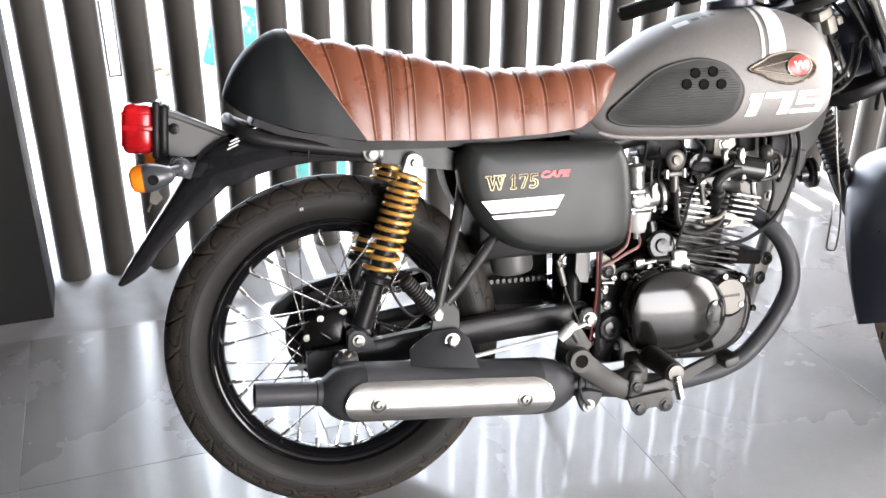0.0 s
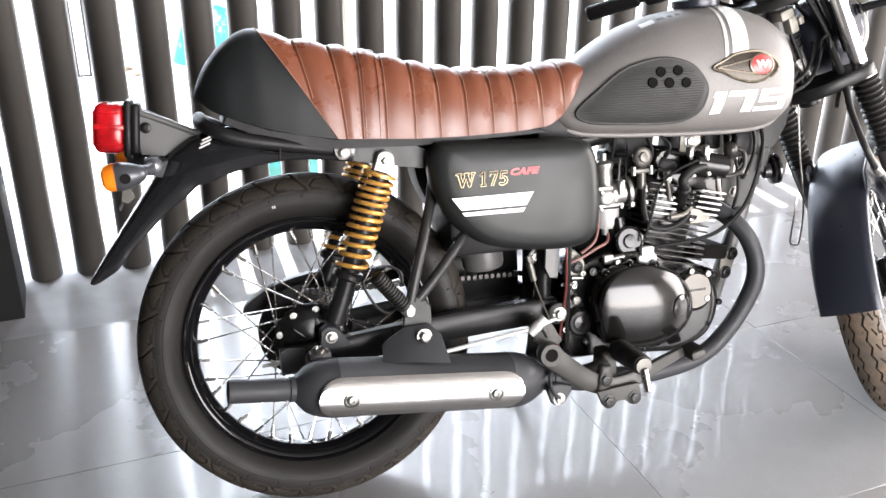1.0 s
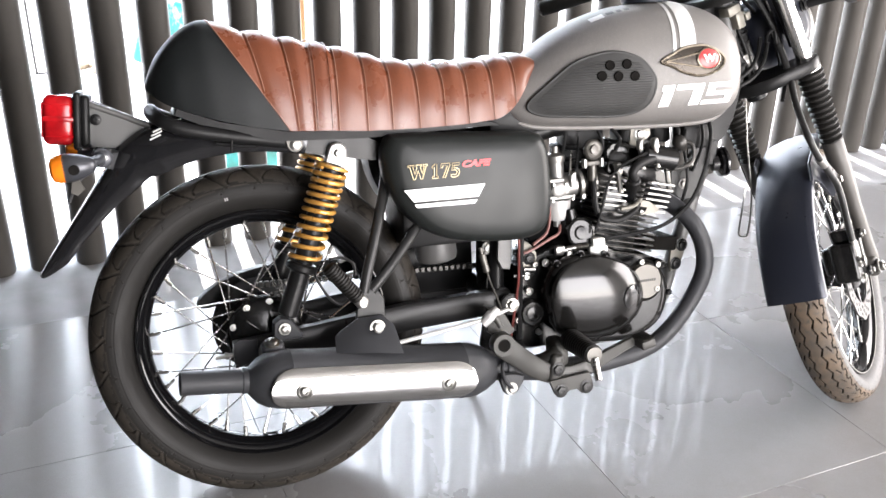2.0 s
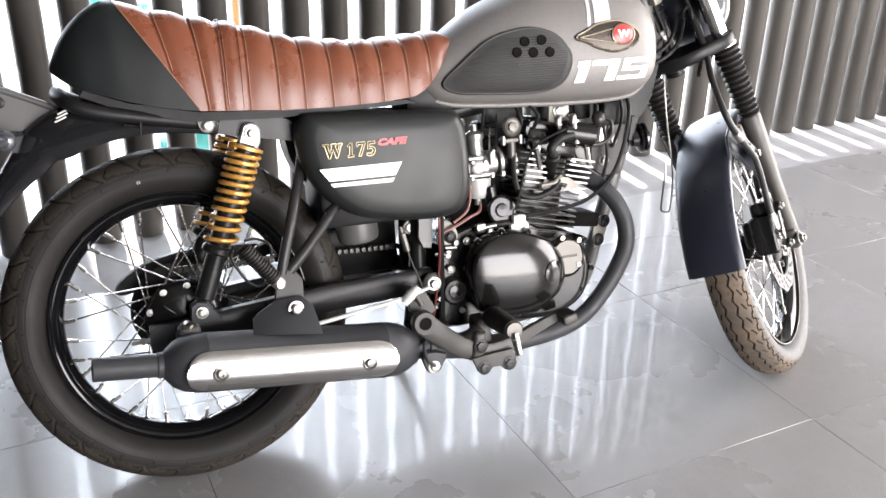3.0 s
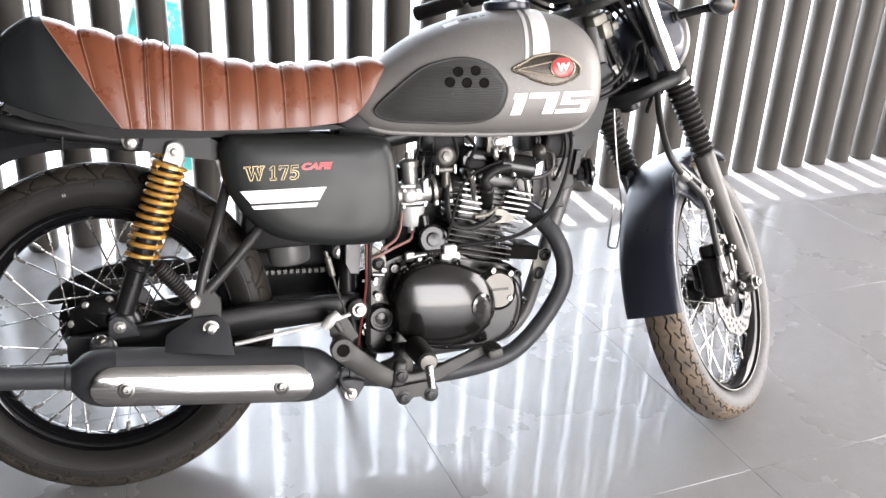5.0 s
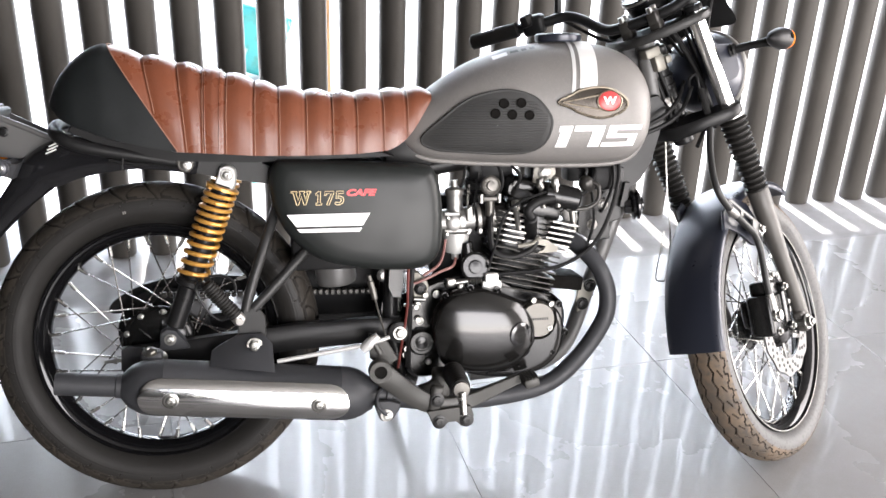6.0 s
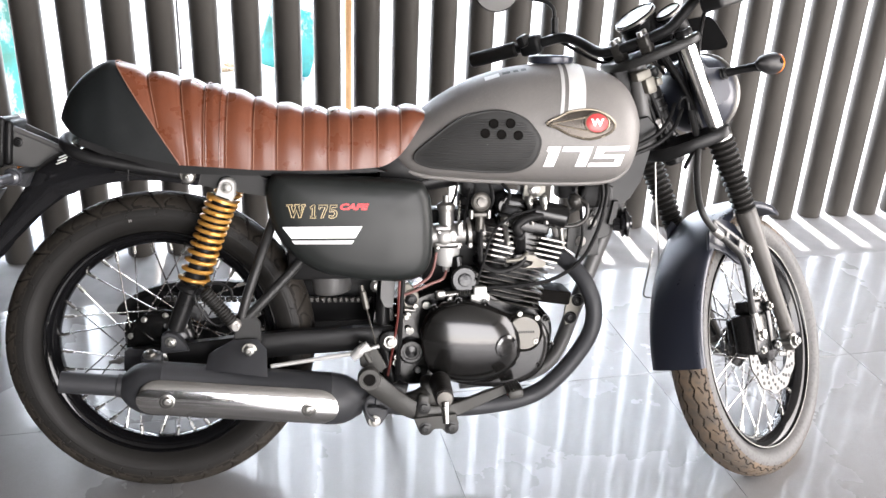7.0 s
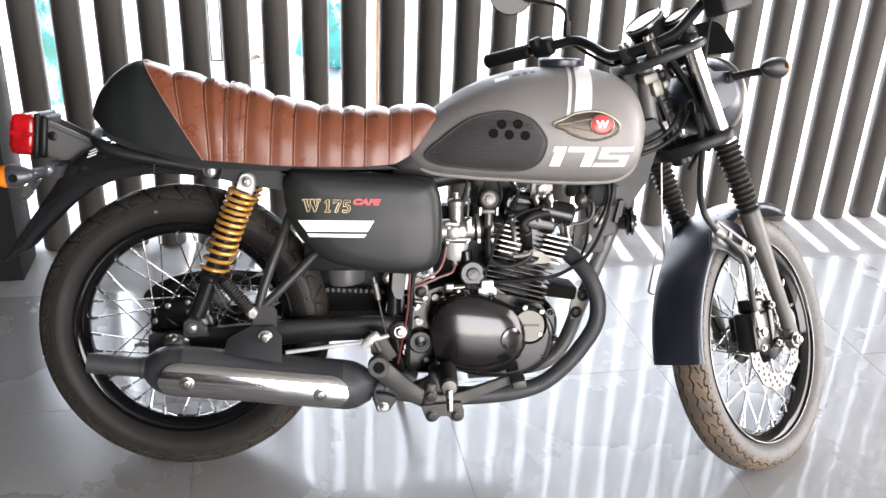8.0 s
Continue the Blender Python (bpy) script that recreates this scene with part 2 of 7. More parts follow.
def grid(bm, rings, closed=True, caps=True, loop=False):
    """Skin over rings of points."""
    vs = [[bm.verts.new(q) for q in r] for r in rings]
    n = len(vs[0])
    for i in range(len(vs) if loop else len(vs) - 1):
        a, b = vs[i], vs[(i + 1) % len(vs)]
        for j in range(n if closed else n - 1):
            k = (j + 1) % n
            bm.faces.new((a[j], a[k], b[k], b[j]))
    if caps and not loop:
        bm.faces.new(list(reversed(vs[0])))
        bm.faces.new(vs[-1])
    return vs


def tube(bm, pts, r, seg=12, smooth=8, loop=False):
    """A round bar along a smooth line; r: one radius, or one for each point."""
    line = curve_through(pts, smooth, loop) if smooth > 1 else [Vector(q) for q in pts]
    k = len(line)
    rad = [r] * k if isinstance(r, (int, float)) else list(np.interp(np.linspace(0, len(r) - 1, k), range(len(r)), r))
    rings, side = [], None
    for i, q in enumerate(line):
        if loop:
            d = (line[(i + 1) % k] - line[i - 1]).normalized()
        else:
            d = (line[min(i + 1, k - 1)] - line[max(i - 1, 0)]).normalized()
        if side is None:
            side = d.orthogonal().normalized()
        side = (side - d * side.dot(d)).normalized()
        up = d.cross(side)
        rings.append([q + (side * math.cos(a) + up * math.sin(a)) * rad[i] for a in (2 * math.pi * j / seg for j in range(seg))])
    grid(bm, rings, loop=loop)
    return bm


def lathe(bm, profile, at=(0, 0, 0), axis=(0, 1, 0), seg=32):
    """Turn (radius, along) pairs about an axis through at."""
    z = Vector(axis).normalized()
    x = z.orthogonal().normalized()
    y = z.cross(x)
    o = Vector(at)
    rings = [[o + z * h + (x * math.cos(a) + y * math.sin(a)) * max(r, 1e-5) for a in (2 * math.pi * j / seg for j in range(seg))] for r, h in profile]
    grid(bm, rings)
    return bm


def rod(bm, a, b, r, seg=12, bevel=0.0, r2=None):
    """A straight bar from a to b with chamfered ends."""
    a, b = Vector(a), Vector(b)
    h, r2 = (b - a).length, r2 or r
    prof = [(r - bevel, 0), (r, bevel), (r2, h - bevel), (r2 - bevel, h)] if bevel else [(r, 0), (r2, h)]
    return lathe(bm, prof, a, b - a, seg)


def block(bm, size, m, bevel=0.004, seg=2):
    """A box with rounded edges at the pose m."""
    one = bmesh.new()
    bmesh.ops.create_cube(one, size=1, matrix=Matrix.Diagonal((*size, 1)))
    if bevel:
        bmesh.ops.bevel(one, geom=one.edges[:], offset=min(bevel, min(size) * 0.45), segments=seg, profile=0.5, affect="EDGES")
    vs = {v: bm.verts.new(m @ v.co) for v in one.verts}
    for f in one.faces:
        bm.faces.new([vs[v] for v in f.verts])
    one.free()
    return bm


def plate(bm, outline, y0, y1, bevel=0.003, n=1):
    """A plate cut to an outline of (x, z), from y0 to y1, with chamfered edges."""
    pts = [Vector((x, 0, z)) for x, z in outline]
    if n > 1:
        pts = curve_through(pts, n, True)
    c = sum(pts, Vector()) / len(pts)
    size = max((p - c).length for p in pts)
    s = 1 - bevel / size
    lo, hi = (y0, y1) if y0 < y1 else (y1, y0)
    rings = []
    for y, k in ((lo, s), (lo + bevel, 1), (hi - bevel, 1), (hi, s)):
        rings.append([c + (p - c) * k + Vector((0, y, 0)) for p in pts])
    grid(bm, rings)
    return bm


def dome(bm, outline, steps, n=6):
    """A swelling shell over an outline of (x, z): steps of (y, scale)."""
    pts = curve_through([Vector((x, 0, z)) for x, z in outline], n, True)
    c = sum(pts, Vector()) / len(pts)
    grid(bm, [[c + (p - c) * k + Vector((0, y, 0)) for p in pts] for y, k in steps])
    return bm


def bolt(bm, at, axis=(0, -1, 0), r=0.009, h=0.007):
    """A flanged hexagon bolt head."""
    a = Vector(axis).normalized()
    p = Vector(at)
    lathe(bm, [(r * 1.55, 0), (r * 1.6, h * 0.14), (r * 1.5, h * 0.22)], p, a, 22)
    lathe(bm, [(r * 1.12, h * 0.2), (r * 1.12, h * 0.92), (r * 0.95, h), (r * 0.5, h), (r * 0.4, h * 0.86), (0.0002, h * 0.86)], p, a, 6)
    return bm


def pieces(name, make, places, material, parent, label=""):
    """Alike small parts: one mesh, an object of its own at each pose."""
    ob = None
    for m in places:
        if ob:
            tagged(again(ob, m), label=label)
        else:
            bm = bmesh.new()
            make(bm)
            ob = part(name, bm, material, parent, label, m=m)
    return ob


def set_back(ob, d, y=-0.08):
    """Moves a part of the motorcycle d towards its far side, a touch lower and larger."""
    k = 1 + d / (1.78 + y)
    at = Vector((0.05, -1.78, 0.84))
    ob.matrix_basis = Matrix.Translation(at) @ Matrix.Diagonal((k, k, k, 1)) @ Matrix.Translation(-at) @ ob.matrix_basis
    return ob


def facing(at, axis=(0, -1, 0)):
    """The pose of a small part at a place, with its own -y turned along axis."""
    return Matrix.Translation(at) @ (-Vector(axis)).to_track_quat("Y", "Z").to_matrix().to_4x4()


def eased(xs, ys, width=0.012, n=700):
    """A smooth curve through the table xs, ys."""
    x = np.linspace(xs[0], xs[-1], n)
    y = np.interp(x, xs, ys)
    k = max(1, int(width / (x[1] - x[0])))
    w = np.exp(-0.5 * (np.arange(-3 * k, 3 * k + 1) / k) ** 2)
    pad = np.concatenate([2 * y[0] - y[3 * k:0:-1], y, 2 * y[-1] - y[-2:-3 * k - 2:-1]])
    y = np.convolve(pad, w / w.sum(), "valid")
    return lambda q: float(np.interp(q, x, y))

# ---- room ----


def room_box(name, u0, u1, v0, v1, z0, z1, material, label, category, bevel=0.004, parent=None):
    bm = bmesh.new()
    block(bm, (u1 - u0, v1 - v0, z1 - z0), UV @ pose((u0 + u1) / 2, (v0 + v1) / 2, (z0 + z1) / 2), bevel)
    ob = part(name, bm, material, parent, label)
    return tagged(ob, category=category, kind="structure") if parent is None else ob


# polished tiles on a bed of grout
floor = room_box("floor", -2.2, 4.4, -3.6, 2.75, -1.0, -0.0012, GROUT, "polished grey stone tile floor with thin joints", "floor", 0)
PITCH_T, TILE_U, TILE_V = 0.605, 0.926, 1.615

# round posts of the screen
PITCH, POST_R, POST_V = 0.1215, 0.0425, 2.563
screen = tagged(empty("screen_wall"), "open screen of charcoal round posts along the showroom edge", "screen", kind="structure")
bm = bmesh.new()
lathe(bm, [(POST_R * 0.94, 0.001), (POST_R, 0.006), (POST_R, 2.68), (POST_R * 0.95, 2.69)], (0, 0, 0), (0, 0, 1), 28)
post = part("post", bm, POST, screen, m=UV @ pose(-0.055 - 2 * PITCH, POST_V, 0))
for k in range(-1, 37):
    again(post, UV @ pose(-0.055 + k * PITCH, POST_V, 0, 0, 0, 37 * k))
room_box("threshold", -2.2, 4.4, 2.75, 3.2, -1.0, -0.03, CONCRETE, "bare concrete strip outside the screen", "threshold")

room_box("wall_west", -2.2, -0.232, 2.322, 2.5, 0.001, 2.7, PANEL, "charcoal painted wall panel beside the screen", "wall", 0.002)
room_box("wall_side", -2.35, -2.2, -3.6, 2.75, -1.0, 2.7, PANEL, "charcoal painted side wall of the showroom", "wall")
room_box("wall_east", 4.4, 4.55, -3.6, -1.1, -1.0, 2.7, PLASTER, "light plastered end wall of the showroom", "wall")
room_box("wall_east", 4.4, 4.55, 1.7, 2.75, -1.0, 2.7, PLASTER, "light plastered end wall of the showroom", "wall")
room_box("wall_east", 4.4, 4.55, -1.1, 1.7, 2.48, 2.7, PLASTER, "light plastered lintel over the entrance", "wall")
# the shop front behind the camera: piers, sill and lintel round one wide opening
room_box("wall_south", -2.2, 0.25, -3.6, -3.35, -1.0, 2.7, PANEL, "charcoal painted pier of the shop front", "wall")
room_box("wall_south", 4.2, 4.4, -3.6, -3.35, -1.0, 2.7, PLASTER, "light plastered pier of the shop front", "wall")
room_box("wall_south", 0.25, 4.2, -3.6, -3.35, -1.0, 0.04, PANEL, "charcoal painted sill of the shop front", "wall")
room_box("ceiling", -2.35, 4.55, -3.6, 3.36, 2.7, 2.9, CEILING, "plain grey ceiling reaching out over the screen as eaves", "ceiling")
# unseen slab, added to keep sun stripes off the left floor
room_box("canopy", -2.35, 0.32, 3.362, 3.85, 2.7, 2.8, CEILING, "unseen slab added past the eaves to block the sun on the left", "canopy")
# unseen board, added to cut the bright upper reflections in the left floor
room_box("fascia", -2.35, -0.05, 3.85, 3.89, 1.55, 2.8, CEILING, "unseen board added to darken the left floor's reflections", "fascia")

# the street side: ground to the horizon and an added glowing sheet that backlights the screen
bm = bmesh.new()
bmesh.ops.create_grid(bm, x_segments=2, y_segments=2, size=300, matrix=Matrix.Translation((0, 0, -1.0)))
tagged(part("ground", bm, CONCRETE, None, "pale sunlit concrete yard outside the screen"), category="ground", kind="structure")
room_box("backdrop", -34, 34, 24.0, 24.3, -1.0, 22.0, BACKGLOW, "glowing sheet added beyond the yard as a back-light", "backdrop")
# unseen wall, added in front of the glow to dim reflections on the left floor
room_box("yard_wall", -3.35, 0.35, 23.3, 23.9, -1.0, 22.0, BUFF, "unseen buff wall added to dim the floor's reflections", "wall")


# things outside, seen between the posts
def yard_thing(name, u0, u1, v0, v1, z1, material, label, category):
    bm = bmesh.new()
    block(bm, (u1 - u0, v1 - v0, z1 + 0.125), UV @ pose((u0 + u1) / 2, (v0 + v1) / 2, (z1 - 0.125) / 2), 0.012)
    tagged(part(name, bm, material, None, label), category=category)


yard_thing("crate", 0.60, 0.80, 3.28, 3.60, 0.06, TEAL, "low teal plastic crate on the yard outside", "crate")
yard_thing("hoarding", -0.64, -0.50, 4.58, 4.62, 1.6, TEAL, "narrow teal hoarding standing on the yard", "hoarding")
bm = bmesh.new()
rod(bm, UV @ Vector((1.00, 3.60, -1.0)), UV @ Vector((1.00, 3.60, 2.0)), 0.016, 16)
tagged(part("pole", bm, OCHRE, None, "thin orange-brown pole standing on the yard"), category="pole")
bm = bmesh.new()
tube(bm, [UV @ Vector(q) for q in ((-0.03, 9.0, 1.2), (-0.03, 9.0, -0.90), (0.0, 9.0, -0.985), (0.05, 9.0, -0.985), (0.08, 9.0, -0.90), (0.08, 9.0, 1.2))], 0.013, 8, 3)
tagged(part("metal_hoop", bm, POST, None, "tall dark metal hoop standing on the yard"), category="hoop")
rng = random.Random(5)
bm = bmesh.new()
for k in range(26):
    d = rng.uniform(0.04, 0.11)
    block(bm, (d, d * 0.8, d * 0.6), UV @ pose(0.50 + rng.gauss(0, 0.12), 9.06 + rng.gauss(0, 0.10), -1.0 + d * 0.25, rng.uniform(-20, 20), rng.uniform(-20, 20), rng.uniform(0, 180)), 0.012, 1)
tagged(part("rubble", bm, SAND, None, "small heap of sandy broken stone on the yard"), category="rubble", kind="stuff")
bm = bmesh.new()
block(bm, (0.54, 0.50, 0.62), pose(0, 0, 0, 0, 18, 0), 0.05, 4)
tagged(part("tarpaulin_bale", bm, TEAL, None, "teal tarpaulin bale tilted on the yard", m=UV @ pose(1.12, 8.75, -0.62)), category="tarpaulin")

# ---- the motorcycle ----
# its own frame: x ahead, y to its left, z up, the rear axle over the origin; it leans on its side stand
bike = tagged(empty("motorcycle", Matrix.Translation((-0.193, 1.475, 0.300)) @ pose(0, 0, 0, -13, 0, 14.5) @ Matrix.Translation((0, 0, -0.305))),
              "graphite retro motorcycle with brown ribbed seat, leaning on its stand", "motorcycle")


def tyre_mesh(name, R, half, crown, material, tread_material, parent, zig, label, broad):
    """A tyre with grooves cut into its tread. R: outer radius; half: half width; crown: how far the tread falls to its shoulder."""
    N, prof = 1200, []
    bead, depth = 0.2325, R - 0.2325
    for i in range(41):                       # bead, sidewall, tread, sidewall, bead
        s = -1 + 2 * i / 40
        a = s * radians(146)
        w = half * math.copysign(abs(math.sin(a)) ** 0.86, a) if abs(s) < 0.62 else half * math.copysign(abs(math.sin(a)) ** 0.95, a)
        r = R - depth * 0.5 * (1 - math.cos(a)) * 1.08 if abs(s) > 0.3 else R - crown * (s / 0.3) ** 2 * 0.62
        prof.append([max(r, bead - 0.004), w, s])
    # ease the step between tread and sidewall
    rr = [p[0] for p in prof]
    for _ in range(3):
        rr = [rr[0]] + [(rr[i - 1] + 2 * rr[i] + rr[i + 1]) / 4 for i in range(1, 40)] + [rr[40]]
    fine = np.linspace(0, 40, 161)
    rr = np.interp(fine, range(41), rr)
    ww = np.interp(fine, range(41), [p[1] for p in prof])
    ss = np.interp(fine, range(41), [p[2] for p in prof])
    th = np.arange(N) / N * 2 * math.pi
    T, S = np.meshgrid(th, ss, indexing="ij")
    k = T * zig / (2 * math.pi)
    tread = np.abs(S) < 0.52
    A = np.abs(S)
    pitch = 2 * math.pi * R / zig
    f = (k + np.where(S > 0, 0.5, 0.0)) % 1                               # the two sides are set off by half a tooth

    def groove(line, half_width):
        """Where a broken line of (phase, across) points, repeated round the tyre, is cut."""
        hit = np.zeros(A.shape, bool)
        for (p, q), (r, t) in zip(line, line[1:]):
            for shift in (-1, 0, 1):
                x, y = (f - p - shift) * pitch, (A - q) * 0.14
                dx, dy = (r - p) * pitch, (t - q) * 0.14
                u = np.clip((x * dx + y * dy) / (dx * dx + dy * dy), 0, 1)
                hit |= np.hypot(x - u * dx, y - u * dy) < half_width
        return hit

    if broad:                                                             # curved teeth down the shoulders
        cuts = groove([(0.0, 0.49), (0.08, 0.44), (0.30, 0.29), (0.42, 0.16), (0.46, 0.09)], 0.0025)
        cuts |= groove([(0.42, 0.22), (0.62, 0.20), (0.80, 0.26), (0.95, 0.38), (0.90, 0.44), (0.62, 0.45)], 0.0018)
        cuts |= groove([(0.0, 0.49), (0.32, 0.495), (0.40, 0.47), (0.86, 0.475), (1.0, 0.49)], 0.0012)
        cuts |= groove([(0.0, 0.05), (0.5, 0.09), (1.0, 0.05)], 0.0018)
        cuts |= groove([(0.20, 0.54), (0.22, 0.60)], 0.0010)
    else:                                                                 # stepped edge, slanting dashes, wavy crown
        cuts = groove([(0.0, 0.37), (0.42, 0.35), (0.50, 0.43), (0.92, 0.42), (1.0, 0.37)], 0.0017)
        cuts |= groove([(0.15, 0.215), (0.55, 0.285)], 0.0019)
        cuts |= groove([(0.0, 0.10), (0.25, 0.13), (0.5, 0.10), (0.75, 0.07), (1.0, 0.10)], 0.0017)
        cuts |= groove([(0.70, 0.47), (0.74, 0.52)], 0.0010)
    cut = np.where(cuts, 0.0045, 0.0)
    cut += np.where(np.abs(np.abs(S) - 0.66) < 0.012, -0.0012, 0.0)       # raised rings on the sidewall
    Rr = rr[None, :] - cut
    Rr[:, 0] = Rr[:, -1] = bead - 0.006
    X, Z, Y = Rr * np.cos(T), Rr * np.sin(T), np.repeat(ww[None, :], N, 0) * (1 - cut * 2)
    co = np.stack([X, Y, Z], -1).reshape(-1, 3)
    idx = np.arange(N * 161).reshape(N, 161)
    nx = np.roll(idx, -1, 0)
    faces = np.stack([idx[:, :-1], idx[:, 1:], nx[:, 1:], nx[:, :-1]], -1).reshape(-1, 4)
    data = bpy.data.meshes.new(name)
    data.from_pydata(co.tolist(), [], faces.tolist())
    data.shade_smooth()
    data.set_sharp_from_angle(angle=radians(50))
    data.materials.append(material)
    # darker groove faces: less dust, and the grooves' own shade put into the colour
    data.materials.append(CUTRUBBER if broad else DUSTCUT)
    data.materials.append(tread_material)
    deep = (cut > 0.003).reshape(-1)
    low = deep[faces].sum(1) >= 2
    crown_face = tread.reshape(-1)[faces].sum(1) >= 3
    data.polygons.foreach_set("material_index", np.where(low, 1, np.where(crown_face, 2, 0)).astype(np.int32))
    ob = new(name, data)
    ob.parent = parent
    return tagged(ob, label=label)


def wheel(name, m, parent, R, half, material, tread_material, zig, hub_r, label, tyre_label):
    """A wire wheel: the rim is the part; tyre, hub, spokes and nipples hang on it."""
    bm = bmesh.new()
    w = half * 0.62
    prof = [(0.2335, -w), (0.2325, -w - 0.005), (0.2305, -w - 0.006), (0.2288, -w - 0.004), (0.2265, -w + 0.001), (0.2185, -w + 0.004), (0.2150, -w + 0.008), (0.2080, -0.012), (0.207, -0.010), (0.2055, 0),
            (0.207, 0.010), (0.2080, 0.012), (0.2150, w - 0.008), (0.2185, w - 0.004), (0.2265, w - 0.001), (0.2288, w + 0.004), (0.2305, w + 0.006), (0.2325, w + 0.005), (0.2335, w), (0.225, w - 0.004), (0.222, 0), (0.225, -w + 0.004)]
    rings = [[Vector((r * math.cos(a), y, r * math.sin(a))) for r, y in prof] for a in (2 * math.pi * j / 120 for j in range(120))]
    grid(bm, rings, loop=True)
    rim = part(name, bm, RIM, parent, label, 30, m)
    tyre_mesh("tyre", R, half, half * 0.42, material, tread_material, rim, zig, tyre_label, zig < 40)
    # thin pale ring stands for the glint on the black front rim
    if zig > 40:
        bm = bmesh.new()
        tube(bm, [Vector((0.2302 * math.cos(a), -w - 0.0058, 0.2302 * math.sin(a))) for a in (2 * math.pi * j / 120 for j in range(120))], 0.0011, 6, 1, True)
        part("rim_edge", bm, GREYM, rim, "thin bright ring standing for the reflection on the rim's lip")
    # spokes: two lengths of lacing from each flange
    bm = bmesh.new()
    flange = hub_r
    ends = []
    for i in range(36):
        a = 2 * math.pi * (i + 0.5) / 36
        side = -1 if i % 2 else 1
        lean = (1 if (i // 2) % 2 else -1) * radians(62)
        h = Vector((flange * math.cos(a + lean), side * 0.034, flange * math.sin(a + lean)))
        e = Vector((0.2065 * math.cos(a), side * 0.006, 0.2065 * math.sin(a)))
        ends.append((h, e))
    h, e = ends[0]
    rod(bm, (0, 0, 0), (0, 0, 1), 0.0016, 6)
    data = None
    for h, e in ends:
        d = e - h
        mt = Matrix.Translation(h) @ d.to_track_quat("Z", "Y").to_matrix().to_4x4() @ Matrix.Diagonal((1, 1, d.length, 1))
        if data is None:
            spoke = part("spoke", bm, BRIGHT, rim, "", m=mt)
            data = spoke.data
        else:
            again(spoke, mt)
    bm = bmesh.new()
    rod(bm, (0, 0, -0.019), (0, 0, 0.004), 0.0040, 8, 0.0008)
    nip = None
    for h, e in ends:
        mt = Matrix.Translation(e) @ (e - h).to_track_quat("Z", "Y").to_matrix().to_4x4()
        if nip is None:
            nip = part("spoke_nipple", bm, BRIGHT, rim, "", m=mt)
        else:
            again(nip, mt)
    return rim


rear = wheel("rear_wheel", pose(0, 0.024, 0.307, -3, 0, 0), bike, 0.3125, 0.051, RUBBER, TREAD, 29, 0.058, "gloss black wire-spoked rim", "black rear tyre with zigzag tread")
bm = bmesh.new()
lathe(bm, [(0.010, -0.055), (0.045, -0.053), (0.058, -0.048), (0.068, -0.040), (0.072, -0.030), (0.060, -0.026), (0.052, -0.01), (0.050, 0.015), (0.060, 0.030), (0.064, 0.036), (0.05, 0.046), (0.012, 0.05)], seg=48)
for i in range(6):
    a = 2 * math.pi * (i + .3) / 6
    block(bm, (0.030, 0.006, 0.005), pose(0.034 * math.cos(a), -0.053, 0.034 * math.sin(a), 0, -math.degrees(a), 0), 0.001)
part("hub", bm, ENGINE, rear, "black drum hub with small bolts")
pieces("hub_bolt", lambda q: bolt(q, (0, 0, 0), r=0.0042, h=0.005), [pose(0.062 * math.cos(a), -0.045, 0.062 * math.sin(a)) for a in (2 * math.pi * k / 9 for k in range(9))], STEEL, rear)
bm = bmesh.new()
lathe(bm, [(0.03, 0.052), (0.086, 0.053), (0.092, 0.055), (0.086, 0.058), (0.03, 0.058)], seg=40)
part("sprocket", bm, SATIN, rear)

# worn moulded marks on the sidewall, too worn to read
marks = []
for a0, n in ((232, 9), (196, 8), (318, 7), (62, 6)):
    for i in range(n):
        a = radians(a0 - 2.1 * i)
        marks.append(pose(0.272 * math.cos(a), -0.0499, 0.272 * math.sin(a), 0, -math.degrees(a), 0))
pieces("sidewall_mark", lambda q: block(q, (0.010, 0.0018, 0.0045), Matrix(), 0.0006, 1), marks, RUBBER, rear)
pieces("size_mark", lambda q: block(q, (0.006, 0.0014, 0.0022), Matrix(), 0.0004, 1), [pose(0.262 * math.cos(a), -0.0500, 0.262 * math.sin(a), 0, -math.degrees(a), 0) for a in (radians(101), radians(100.2))], GREYM, rear)

# swing arm, axle and chain side
bm = bmesh.new()
for side in (-1, 1):
    y = 0.083 * side
    rings = []
    for x, z, h in ((-0.062, 0.300, 0.046), (0.0, 0.305, 0.046), (0.12, 0.315, 0.050), (0.26, 0.327, 0.050), (0.40, 0.332, 0.048), (0.462, 0.334, 0.040)):
        w = 0.026
        rings.append([Vector((x, y + a * w / 2, z + b * h / 2)) for a, b in ((-0.7, -1), (0.7, -1), (1, -0.75), (1, 0.75), (0.7, 1), (-0.7, 1), (-1, 0.75), (-1, -0.75))])
    grid(bm, rings)
rod(bm, (0.45, -0.085, 0.334), (0.45, 0.085, 0.334), 0.024, 20)
swing = set_back(part("swing_arm", bm, SATIN, bike, "satin black box-section swing arm"), 0.032)
bm = bmesh.new()
rod(bm, (0, -0.125, 0.303), (0, 0.125, 0.303), 0.008, 14, 0.001)
bolt(bm, (-0.0, -0.098, 0.303), r=0.013, h=0.012)
rod(bm, (-0.095, -0.083, 0.298), (-0.05, -0.083, 0.300), 0.004, 10)
lathe(bm, [(0.007, 0), (0.007, 0.006)], (-0.078, -0.083, 0.2985), (1, 0, 0), 6)
part("axle", bm, STEEL, swing, "zinc axle and chain adjuster")
bm = bmesh.new()
